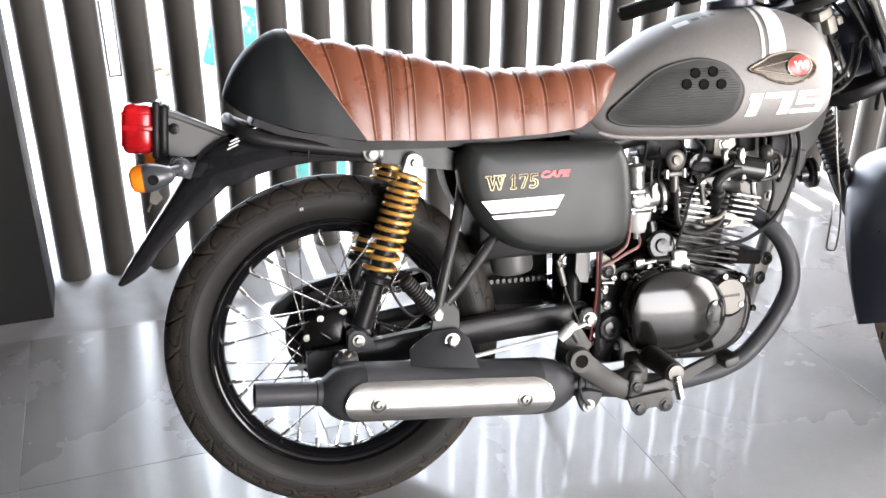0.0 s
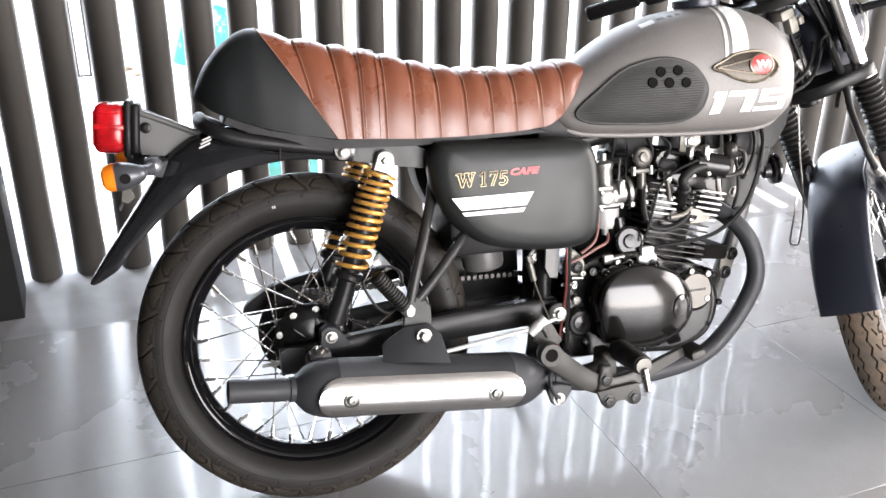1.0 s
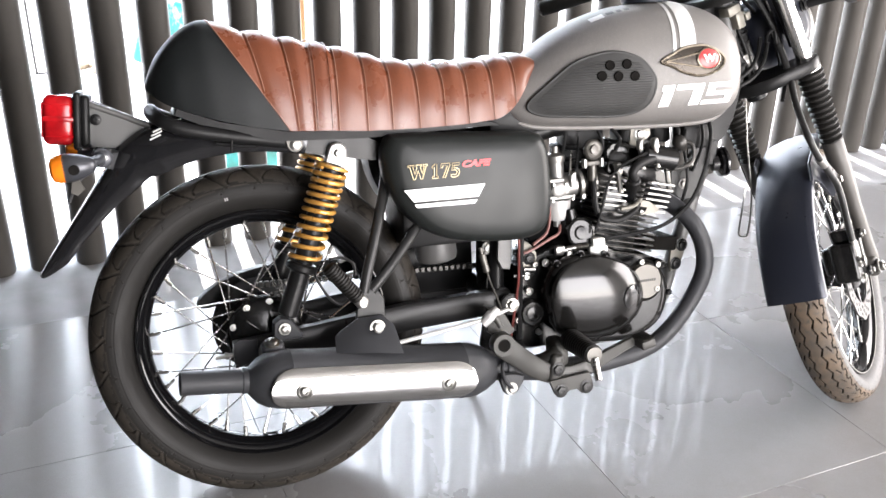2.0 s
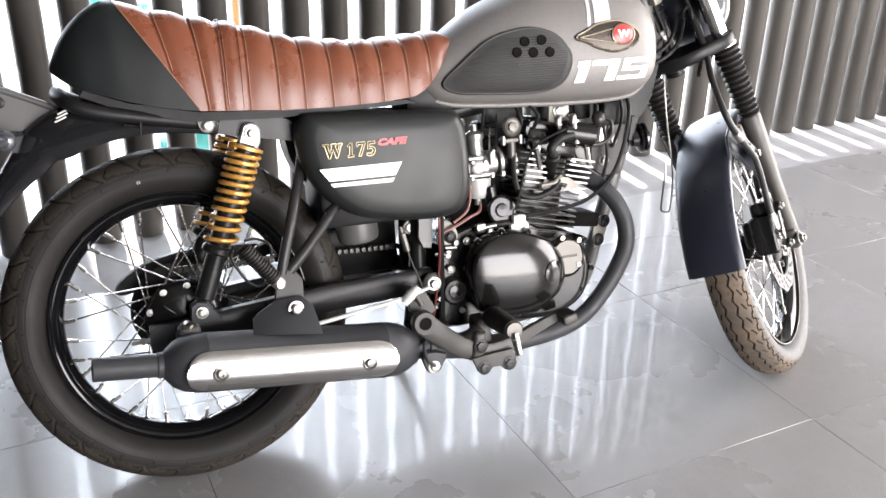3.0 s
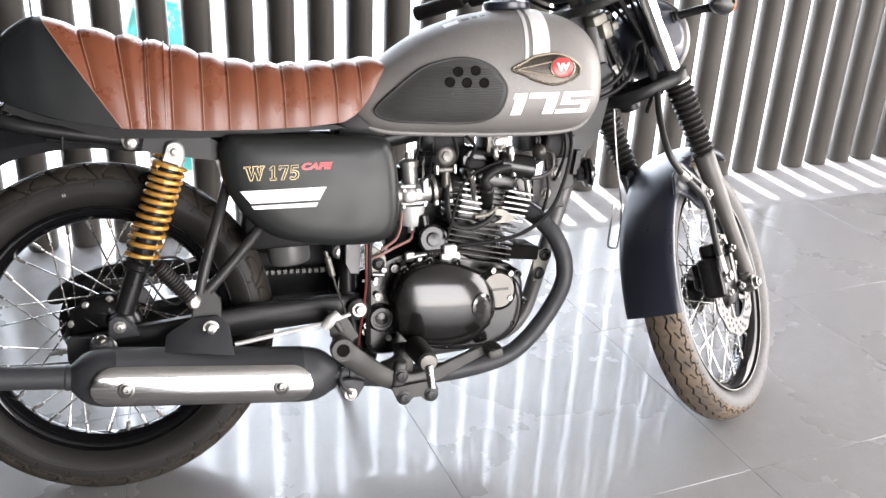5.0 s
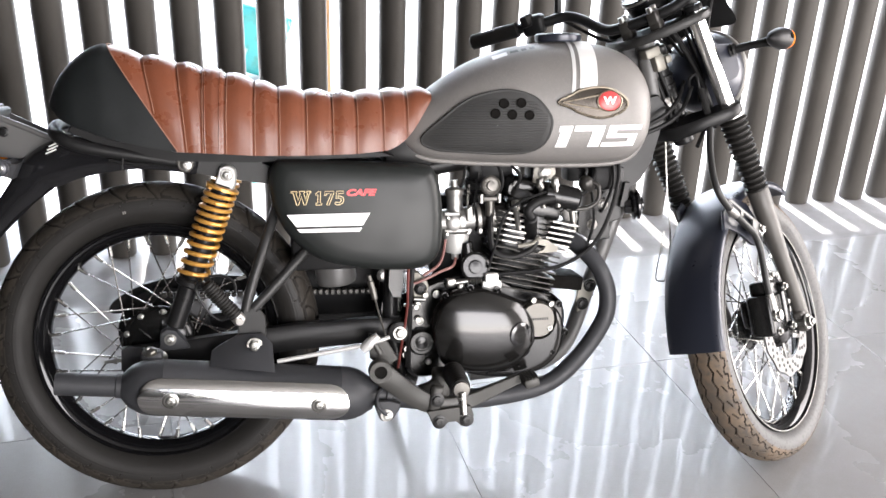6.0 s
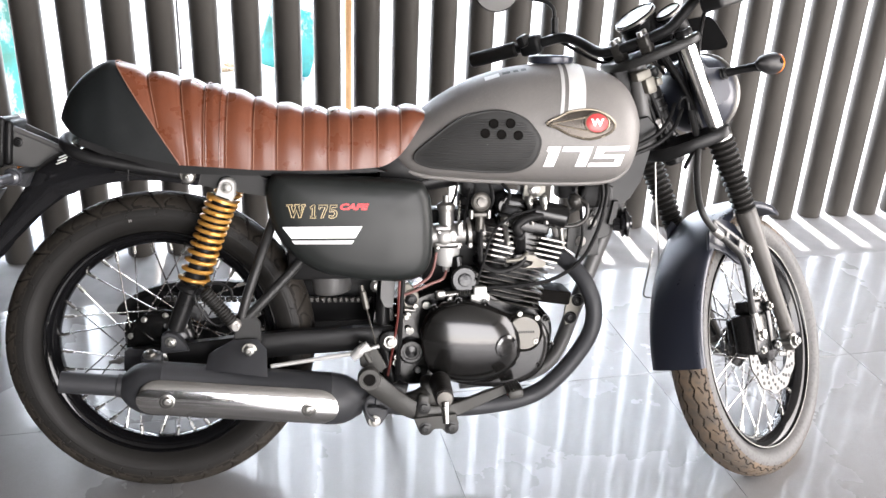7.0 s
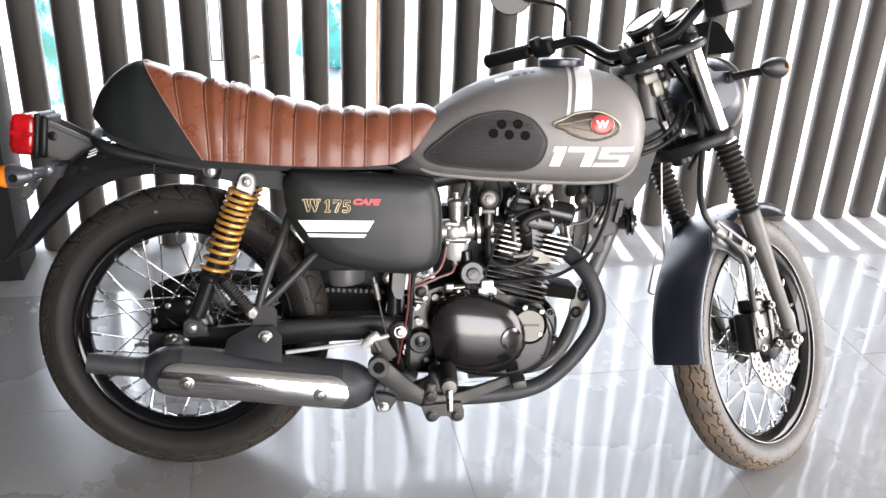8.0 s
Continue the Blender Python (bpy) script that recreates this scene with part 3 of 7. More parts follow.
plate(bm, [(-0.062, 0.322), (-0.052, 0.330), (-0.02, 0.326), (-0.02, 0.286), (-0.055, 0.281), (-0.064, 0.286)], -0.099, -0.0965, 0.001)
part("end_plate", bm, MATTE, swing)
bm = bmesh.new()
plate(bm, [(-0.112, 0.352), (-0.10, 0.372), (-0.06, 0.396), (-0.005, 0.412), (0.06, 0.418), (0.16, 0.412), (0.30, 0.402), (0.40, 0.395), (0.40, 0.372), (0.16, 0.378), (0.05, 0.384), (-0.02, 0.370), (-0.07, 0.350), (-0.10, 0.345)], 0.082, 0.105, 0.004, 3)
set_back(part("chain_guard", bm, PLASTIC, bike, "black chain guard on the far side"), 0.03)
links = []
for z0, z1 in ((0.385, 0.37),):
    links += [pose(0.5 * (i + 0.4) / 40, 0.062, z0 + (z1 - z0) * i / 40) for i in range(40)]
pieces("chain_link", lambda bm: block(bm, (0.0108, 0.010, 0.012), Matrix(), 0.002, 1), links, FINS, bike, "dull steel chain link")


def shock(y, parent):
    """A rear shock absorber with a gold coil spring."""
    top, low = Vector((0.146, y, 0.643)), Vector((0.028, y, 0.339))
    d = (low - top).normalized()
    L = (low - top).length
    sx = d.orthogonal().normalized()
    sy = d.cross(sx)
    bm = bmesh.new()
    rod(bm, top + d * 0.02, top + d * 0.20, 0.019, 20, 0.002)
    rod(bm, top + d * 0.19, low - d * 0.022, 0.0175, 20, 0.003)
    lathe(bm, [(0.024, 0), (0.028, 0.004), (0.028, 0.012), (0.022, 0.016)], top + d * 0.205, d, 24)
    body = set_back(part("rear_shock", bm, SATIN, parent, "gold coil-over rear shock absorber"), 0.024)
    # coil: tight turns above, open turns below
    turns, n = 11.5, 345
    pts = []
    for i in range(n):
        f = i / (n - 1)
        h = 0.030 + 0.175 * (0.80 * f + 0.20 * f * f * f)
        a = 2 * math.pi * turns * f
        pts.append(top + d * h + (sx * math.cos(a) + sy * math.sin(a)) * 0.0265)
    bm = bmesh.new()
    tube(bm, pts, 0.0042, 8, 1)
    lathe(bm, [(0.018, 0.022), (0.031, 0.024), (0.031, 0.029), (0.018, 0.031)], top, d, 24)
    part("spring", bm, GOLD, body, "gold painted coil spring")
    bm = bmesh.new()
    plate(bm, [(top.x - 0.016, top.z + 0.002), (top.x - 0.010, top.z + 0.015), (top.x + 0.006, top.z + 0.017), (top.x + 0.017, top.z + 0.004), (top.x + 0.010, top.z - 0.028), (top.x - 0.022, top.z - 0.024)], y - 0.012, y + 0.012, 0.004, 3)
    part("top_eye", bm, PALECAST, body, "cast aluminium upper eye")
    s = -1 if y < 0 else 1
    pieces("mounting_bolt", lambda q: bolt(q, (0, 0, 0), r=0.0070, h=0.009), [facing(top + Vector((0, s * 0.013, 0)), (0, s, 0)), facing(low + Vector((0, s * 0.015, 0)), (0, s, 0))], STEEL, body)
    bm = bmesh.new()
    plate(bm, [(low.x - 0.022, low.z - 0.024), (low.x - 0.018, low.z + 0.012), (low.x - 0.006, low.z + 0.02), (low.x + 0.010, low.z + 0.016), (low.x + 0.032, low.z - 0.014), (low.x + 0.034, low.z - 0.020)], y - 0.013, y + 0.013, 0.003)
    part("lower_clevis", bm, MATTE, body)


shock(-0.085, bike)
shock(0.085, bike)

# ---- seat ----
SX = [-0.165, -0.152, -0.122, -0.093, -0.065, -0.009, 0.047, 0.103, 0.149, 0.195, 0.241, 0.288, 0.335, 0.394, 0.453, 0.500, 0.525, 0.536]
SZ = [0.776, 0.812, 0.848, 0.870, 0.882, 0.866, 0.854, 0.842, 0.832, 0.819, 0.805, 0.797, 0.793, 0.791, 0.794, 0.799, 0.795, 0.786]
BX = [-0.165, -0.140, -0.125, -0.051, 0.003, 0.057, 0.135, 0.202, 0.291, 0.381, 0.449, 0.478, 0.500, 0.522, 0.536]
BZ = [0.766, 0.745, 0.737, 0.711, 0.697, 0.687, 0.682, 0.677, 0.675, 0.676, 0.681, 0.697, 0.722, 0.754, 0.776]
WX = [-0.165, -0.150, -0.12, -0.06, 0.0, 0.10, 0.20, 0.30, 0.40, 0.46, 0.50, 0.536]
WW = [0.012, 0.046, 0.070, 0.086, 0.092, 0.096, 0.098, 0.098, 0.098, 0.094, 0.085, 0.060]
RIBS = [0.003, 0.064, 0.109, 0.152, 0.202, 0.246, 0.295, 0.343, 0.388, 0.438, 0.484]      # seams along the crown
FANS = [0.030, 0.013, -0.004, -0.006, -0.005, -0.004, -0.003, -0.003, -0.003, -0.003, -0.003]  # and how far their lower ends are ahead
SEAT_TOP, SEAT_LOW, SEAT_W = eased(SX, SZ, 0.010), eased(BX, BZ, 0.008), eased(WX, WW, 0.012)
SEAM = Vector((1, 0, 0.628))        # the slanting seam between brown and black
SEAM_AT = Vector((0.064, 0, 0.689))


def seat_ring(x, pinch=0.0, grow=0.0, fan=0.0):
    """A cross-section of the seat at x on the crown: flat underneath, full at the sides, rounded above."""
    ring = []
    for j in range(41):
        a = math.pi * j / 40
        c, s = math.cos(a), math.sin(a)
        xx = min(max(x + fan * (1 - abs(s) ** 0.8), -0.1649), 0.5359)
        zt, zb, w = SEAT_TOP(xx) + grow, SEAT_LOW(xx) - grow, SEAT_W(xx) + grow
        y = w * math.copysign(abs(c) ** 0.62, c) * (1 - 0.10 * s)
        z = zb + (zt - zb) * abs(s) ** 0.66
        k = pinch * (0.25 + 0.75 * abs(s)) if j not in (0, 40) else 0
        ring.append(Vector((xx, y * (1 - k / w), z - k * abs(s))))
    return ring


def pleat(x):
    d = min(abs(x - r) for r in RIBS)
    return 0.0030 * math.exp(-(d / 0.0022) ** 2) + 0.0052 * math.exp(-(d / 0.014) ** 2)


def seat_skin(x0, x1, n, pleated, grow):
    rings = []
    for i in range(n + 1):
        t = x0 + (x1 - x0) * i / n
        rings.append(seat_ring(t, pleat(t) if pleated else 0.0, grow, float(np.interp(t, RIBS, FANS)) if pleated else 0.0))
    return rings


def cut_at_seam(bm, keep_front):
    bmesh.ops.bisect_plane(bm, geom=bm.verts[:] + bm.edges[:] + bm.faces[:], plane_co=SEAM_AT, plane_no=SEAM, clear_inner=keep_front, clear_outer=not keep_front)


bm = bmesh.new()
grid(bm, seat_skin(-0.10, 0.5359, 360, True, 0.0), caps=False)
cut_at_seam(bm, True)
seat = part("seat", bm, BROWN, bike, "brown pleated leather seat with a black rear hump", 60)
bm = bmesh.new()
grid(bm, seat_skin(-0.1649, 0.10, 90, False, -0.0005))
cut_at_seam(bm, False)
part("seat_cowl", bm, BLACKV, seat, "black vinyl rear hump of the seat", 60)
# stitched piping along the seam: where the seam's plane meets the skin
bm = bmesh.new()
line = []
for j in range(41):
    lo, hi = -0.12, 0.12
    for _ in range(30):
        mid = (lo + hi) / 2
        if (seat_ring(mid)[j] - SEAM_AT).dot(SEAM) > 0:
            hi = mid
        else:
            lo = mid
    line.append(seat_ring(lo, 0.0, 0.0005)[j])
tube(bm, line, 0.0010, 6, 1)
part("piping", bm, THREAD, seat, "pale stitching between the brown and black covers")
# raised stitching lips beside each seam
for r, f in zip(RIBS, FANS):
    bm = bmesh.new()
    ring = [q for q in seat_ring(r + 0.0042, 0.0052, 0.0, f) if (q - SEAM_AT).dot(SEAM) > 0.004]
    tube(bm, ring, 0.0009, 5, 1)
    part("seam_lip", bm, THREAD, seat, "pale stitching along a seam")
for x, f in ((0.117, -0.004), (0.144, -0.006)):
    bm = bmesh.new()
    tube(bm, seat_ring(x, 0.001, 0.0, f), 0.0010, 5, 1)
    part("strap_stitching", bm, BROWN, seat)
bm = bmesh.new()
plate(bm, [(-0.12, 0.735), (-0.05, 0.708), (0.06, 0.684), (0.20, 0.675), (0.44, 0.675), (0.46, 0.668), (0.20, 0.662), (0.05, 0.668), (-0.06, 0.695), (-0.125, 0.725)], -0.072, 0.072, 0.004)
part("seat_base", bm, PLASTIC, seat, "black plastic seat base")

# ---- fuel tank ----
TX = [0.480, 0.500, 0.537, 0.572, 0.608, 0.643, 0.691, 0.739, 0.787, 0.836, 0.885, 0.923, 0.950, 0.968, 0.978]
TT = [0.735, 0.765, 0.792, 0.817, 0.838, 0.853, 0.868, 0.877, 0.882, 0.882, 0.874, 0.861, 0.842, 0.815, 0.785]
TB = [0.684, 0.664, 0.654, 0.651, 0.648, 0.646, 0.644, 0.641, 0.640, 0.639, 0.640, 0.645, 0.662, 0.690, 0.735]
TANKW = [0.050, 0.068, 0.082, 0.094, 0.103, 0.110, 0.117, 0.122, 0.126, 0.128, 0.128, 0.123, 0.112, 0.090, 0.055]


TT_, TB_, TW_ = eased(TX, TT, 0.010), eased(TX, TB, 0.008), eased(TX, TANKW, 0.010)


def tank_side(x, z, off=0.0):
    """The right flank of the tank at (x, z), moved out by off."""
    zt, zb, w = TT_(x), TB_(x), TW_(x)
    zc = zb + (zt - zb) * 0.42
    k = (z - zc) / (zt - zc) if z > zc else (zc - z) / (zc - zb)
    e = 2.3 if z > zc else 3.2
    return Vector((x, -w * max(0.0, 1 - abs(min(k, 1.0)) ** e) ** (1 / e) - off, z))


def tank_normal(x, z):
    a = tank_side(x + 0.002, z) - tank_side(x - 0.002, z)
    b = tank_side(x, z + 0.002) - tank_side(x, z - 0.002)
    n = a.cross(b).normalized()
    return n if n.y < 0 else -n


def tank_ring(x):
    zt, zb, w = TT_(x), TB_(x), TW_(x)
    zc = zb + (zt - zb) * 0.42
    ring = []
    for j in range(64):
        a = 2 * math.pi * j / 64
        c, s = math.cos(a), math.sin(a)
        e = 2.3 if s > 0 else 3.2
        ring.append(Vector((x, w * math.copysign(abs(c) ** (2 / e), c), zc + (zt - zc if s > 0 else zc - zb) * math.copysign(abs(s) ** (2 / e), s))))
    return ring


bm = bmesh.new()
xs = list(np.linspace(0.4801, 0.56, 16)) + list(np.linspace(0.57, 0.90, 34)) + list(np.linspace(0.906, 0.9779, 16))
xs = [float(x) for x in xs]
grid(bm, [tank_ring(x) for x in xs])
tank = part("fuel_tank", bm, PAINT, bike, "satin graphite teardrop fuel tank with white stripes", 60)
bm = bmesh.new()
tube(bm, [tank_side(float(x), TB_(x) + 0.003) + Vector((0, -0.003, -0.001)) for x in np.linspace(0.497, 0.968, 60)], 0.0055, 10, 1)
part("tank_seam", bm, PAINT, tank, "rolled lower seam of the tank")


def on_tank(bm, outline, off, n=1, rows=5, thick=0.0):
    """A skin laid on the tank's flank over an outline of (x, z)."""
    pts = [Vector((x, 0, z)) for x, z in outline]
    pts = curve_through(pts, n, True) if n > 1 else pts
    fine = []
    for a, b in zip(pts, pts[1:] + pts[:1]):
        for s in range(3):
            fine.append(a + (b - a) * s / 3)
    c = sum(fine, Vector()) / len(fine)
    rings = []
    for k in ([1.0] if thick else []) + [1.0 - 0.002] + [1 - i / rows for i in range(1, rows)] + [0.01]:
        o = 0.0 if thick and not rings else off
        rings.append([tank_side((c + (p - c) * k).x, (c + (p - c) * k).z, o) for p in fine])
    grid(bm, rings, caps=False)
    return bm


PADLINE = [(0.512, 0.700), (0.550, 0.737), (0.595, 0.771), (0.640, 0.786), (0.680, 0.789), (0.721, 0.776), (0.745, 0.750), (0.753, 0.727), (0.741, 0.693), (0.713, 0.675), (0.667, 0.671), (0.597, 0.675), (0.535, 0.681)]
bm = bmesh.new()
on_tank(bm, PADLINE, 0.006, 4, 8, 0.006)
pad = part("knee_pad", bm, PAD, tank, "black ribbed rubber knee pad with five round dimples", 50)
bm = bmesh.new()
tube(bm, [tank_side(p.x, p.z, 0.004) for p in curve_through([(x, 0, z) for x, z in PADLINE], 4, True)], 0.003, 6, 1, True)
part("pad_edge", bm, PAD, pad)
bm = bmesh.new()
for i in range(22):
    z = 0.6785 + i * 0.0045
    x_most = float(np.interp(z, [0.675, 0.684, 0.693, 0.727], [0.690, 0.716, 0.730, 0.745]))
    x_least = float(np.interp(z, [0.678, 0.684, 0.70], [0.585, 0.545, 0.525]))
    xa = [x for x in np.linspace(x_least, x_most, 44) if z < float(np.interp(x, [0.512, 0.55, 0.595, 0.64, 0.68, 0.721, 0.745], [0.695, 0.732, 0.766, 0.781, 0.783, 0.770, 0.745])) - 0.002]
    if len(xa) > 3:
        tube(bm, [tank_side(float(x), z, 0.0060) for x in xa], 0.0010, 5, 1)
part("pad_rib", bm, PAD, pad)
pieces("pad_dimple", lambda q: lathe(q, [(0.0002, 0.0012), (0.0074, 0.0010), (0.0084, 0.0018), (0.0096, -0.001)], (0, 0, 0), (0, -1, 0), 20),
       [facing(tank_side(x, z, 0.0) + tank_normal(x, z) * 0.0080, tank_normal(x, z)) for x, z in ((0.663, 0.765), (0.695, 0.766), (0.647, 0.747), (0.678, 0.745), (0.710, 0.744))], GROOVE, pad)

bm = bmesh.new()
EMB = [(0.765, 0.767), (0.790, 0.780), (0.812, 0.790), (0.853, 0.794), (0.884, 0.784), (0.902, 0.766), (0.889, 0.748), (0.850, 0.737), (0.812, 0.745), (0.788, 0.757)]
on_tank(bm, EMB, 0.003, 4, 4, 0.003)
emblem = part("tank_emblem", bm, BRONZE, tank, "teardrop metal badge with a red roundel")
bm = bmesh.new()
tube(bm, [tank_side(p.x, p.z, 0.003) for p in curve_through([(x, 0, z) for x, z in EMB], 5, True)], 0.0026, 6, 1, True)
for k in (0.45, 0.62):
    tube(bm, [tank_side(0.772 + 0.075 * i / 8, 0.767 + (k - 0.535) * 0.16 * i / 8, 0.0045) for i in range(9)], 0.0016, 6, 1)
part("badge_rim", bm, BADGE, emblem, "worn bronze rim of the badge")
NRM = tank_normal(0.864, 0.768)
c = tank_side(0.864, 0.768) + NRM * 0.004
bm = bmesh.new()
lathe(bm, [(0.0180, -0.002), (0.0185, 0.001), (0.0165, 0.0025), (0.0002, 0.003)], c, NRM, 32)
for v in bm.verts:
    v.co.x = c.x + (v.co.x - c.x) * 1.22
part("roundel", bm, ENAMEL, emblem, "red enamel roundel")
bm = bmesh.new()
e1 = NRM.orthogonal().normalized()
e2 = NRM.cross(e1)
tube(bm, [c + NRM * 0.0012 + (e1 * math.cos(a) + e2 * math.sin(a)) * 0.0196 for a in (2 * math.pi * k / 36 for k in range(36))], 0.0015, 6, 1, True)
for v in bm.verts:
    v.co.x = c.x + (v.co.x - c.x) * 1.22
part("roundel_ring", bm, BADGE, emblem)


def letters(name, text, size, at, material, parent, slope=0.0, lean=0.0, squeeze=1.0, bold=0.0, face=NRM, turn=0.0, lift=0.0006, outline=0.0, wrap=None, label=""):
    """Built-in lettering, made into a thin mesh that faces along face."""
    cu = bpy.data.curves.new(name, "FONT")
    cu.body, cu.size, cu.shear, cu.extrude, cu.offset, cu.resolution_u = text, size, lean, lift, bold, 3
    if outline:
        cu.fill_mode, cu.extrude, cu.bevel_depth, cu.bevel_resolution = "NONE", 0.0, outline, 1
    cu.align_x, cu.align_y = "CENTER", "CENTER"
    tmp = new(name, cu)
    data = bpy.data.meshes.new_from_object(tmp.evaluated_get(bpy.context.evaluated_depsgraph_get()))
    bpy.data.objects.remove(tmp)
    data.name = name
    data.materials.clear()
    data.materials.append(material)
    z = Vector(face).normalized()
    x = Vector((math.cos(radians(turn)), 0, math.sin(radians(turn))))
    x = (x - z * x.dot(z)).normalized()
    y = z.cross(x)
    for v in data.vertices:
        q = Vector(at) + x * v.co.x * squeeze + y * v.co.y + z * v.co.z
        if wrap:
            w = wrap(q.x, q.z)
            q = Vector((w.x, w.y - v.co.z - lift, w.z))
        v.co = q
    ob = new(name, data)
    ob.parent = parent
    return tagged(ob, label=label)


letters("badge_letter", "W", 0.019, c + NRM * 0.0035, WHITE, emblem, squeeze=1.2, bold=0.0008, label="white letter W")


def slab_digits(parent):
    """The wide white figures 175 on the flank, built from slanted bars."""
    def bars(name, quads):
        bm = bmesh.new()
        for a, b, z0, z1 in quads:
            n = 8
            top = [0.005 + a + (b - a) * i / n for i in range(n + 1)]
            rings = []
            for k in range(5):
                z = z0 + (z1 - z0) * k / 4
                sh = (z - 0.680) * 0.30
                rings.append([tank_side(x + sh, z + 0.002, 0.0012) for x in top])
            grid(bm, rings, closed=False, caps=False)
        part(name, bm, WHITE, parent, "wide white numeral")
    bars("numeral_one", [(0.757, 0.778, 0.680, 0.7205), (0.753, 0.757, 0.710, 0.7205)])
    bars("numeral_seven", [(0.783, 0.842, 0.7105, 0.7205), (0.820, 0.842, 0.680, 0.7105)])
    bars("numeral_five", [(0.851, 0.920, 0.7115, 0.7205), (0.851, 0.868, 0.704, 0.7115), (0.851, 0.914, 0.6965, 0.704), (0.897, 0.914, 0.688, 0.6965), (0.846, 0.914, 0.680, 0.688)])


slab_digits(tank)


def tank_band(name, xa, xb, slant, z_low, material, parent, label):
    """A stripe over the tank, from the right flank up and across the crown."""
    bm = bmesh.new()
    rings = []
    for x0 in np.linspace(xa, xb, 5):
        ring = []
        for i in range(26):
            z0 = z_low + (TT_(x0) - 0.0008 - z_low) * (1 - (1 - i / 25) ** 2)
            x = x0 - slant * (0.88 - z0)
            z = min(z0, TT_(x) - 0.0004)
            ring.append(tank_side(x, z, 0.0010) + Vector((0, 0, 0.0010 * i / 25)))
        ring += [Vector((q.x, -q.y, q.z)) for q in reversed(ring[8:])]
        rings.append(ring)
    grid(bm, rings, closed=False, caps=False)
    part(name, bm, material, parent, label)


tank_band("stripe", 0.804, 0.811, 0.13, 0.778, SILVER, tank, "thin silver stripe over the tank")
tank_band("stripe", 0.819, 0.853, 0.13, 0.784, STRIPE, tank, "broad off-white stripe over the tank")
bm = bmesh.new()
lathe(bm, [(0.044, -0.004), (0.046, 0.0), (0.046, 0.009), (0.043, 0.012), (0.038, 0.0125), (0.0002, 0.014)], (0.800, 0.0, 0.884), (0.0, 0, 1), 40)
part("filler_cap", bm, FENDER, tank, "round dark fuel filler cap")

# a small printed caution label beside the filler, too small to read
def label_bar(name, x0, x1, d0, d1, material, label):
    bm = bmesh.new()
    on_tank(bm, [(x0, TT_(x0) - d0), (x1, TT_(x1) - d0), (x1, TT_(x1) - d1), (x0, TT_(x0) - d1)], 0.0008, 1, 3)
    part(name, bm, material, tank, label)


label_bar("caution_label", 0.655, 0.684, 0.0050, 0.0110, SILVER, "pale printed label")
for x0, x1 in ((0.690, 0.706), (0.712, 0.722), (0.728, 0.738)):
    label_bar("label_bar", x0, x1, 0.0055, 0.0095, DIAL, "small dark printed bar")

# ---- side cover ----
CL = [(0.222, 0.634), (0.233, 0.661), (0.256, 0.667), (0.381, 0.661), (0.510, 0.652), (0.538, 0.632), (0.547, 0.590), (0.549, 0.530), (0.545, 0.490), (0.530, 0.463), (0.500, 0.451), (0.452, 0.450), (0.381, 0.458), (0.311, 0.478), (0.258, 0.522), (0.229, 0.578)]
bm = bmesh.new()
dome(bm, CL, [(-0.045, 0.97), (-0.070, 1.0), (-0.088, 0.995), (-0.100, 0.965), (-0.108, 0.91), (-0.1125, 0.82), (-0.115, 0.6), (-0.116, 0.3), (-0.1165, 0.02)])
cover = part("side_cover", bm, COVER, bike, "matte black side cover with lettering and white bars", 50)
bm = bmesh.new()
dome(bm, CL, [(0.045, 0.97), (0.088, 0.995), (0.108, 0.91), (0.115, 0.6), (0.1165, 0.02)])
part("side_cover", bm, COVER, bike, "matte black side cover on the far side", 50)


def flat(name, quads, y, material, parent, label=""):
    bm = bmesh.new()
    for q in quads:
        plate(bm, q, y, y + 0.0012, 0.0003)
    part(name, bm, material, parent, label)


flat("decal_bar", [[(0.253, 0.569), (0.407, 0.568), (0.393, 0.545), (0.270, 0.546)]], -0.1180, WHITE, cover, "white slanted bar")
flat("decal_bar", [[(0.271, 0.5415), (0.391, 0.540), (0.386, 0.533), (0.276, 0.535)]], -0.1172, WHITE, cover, "thin white slanted bar")
YN = (0, -1, 0)


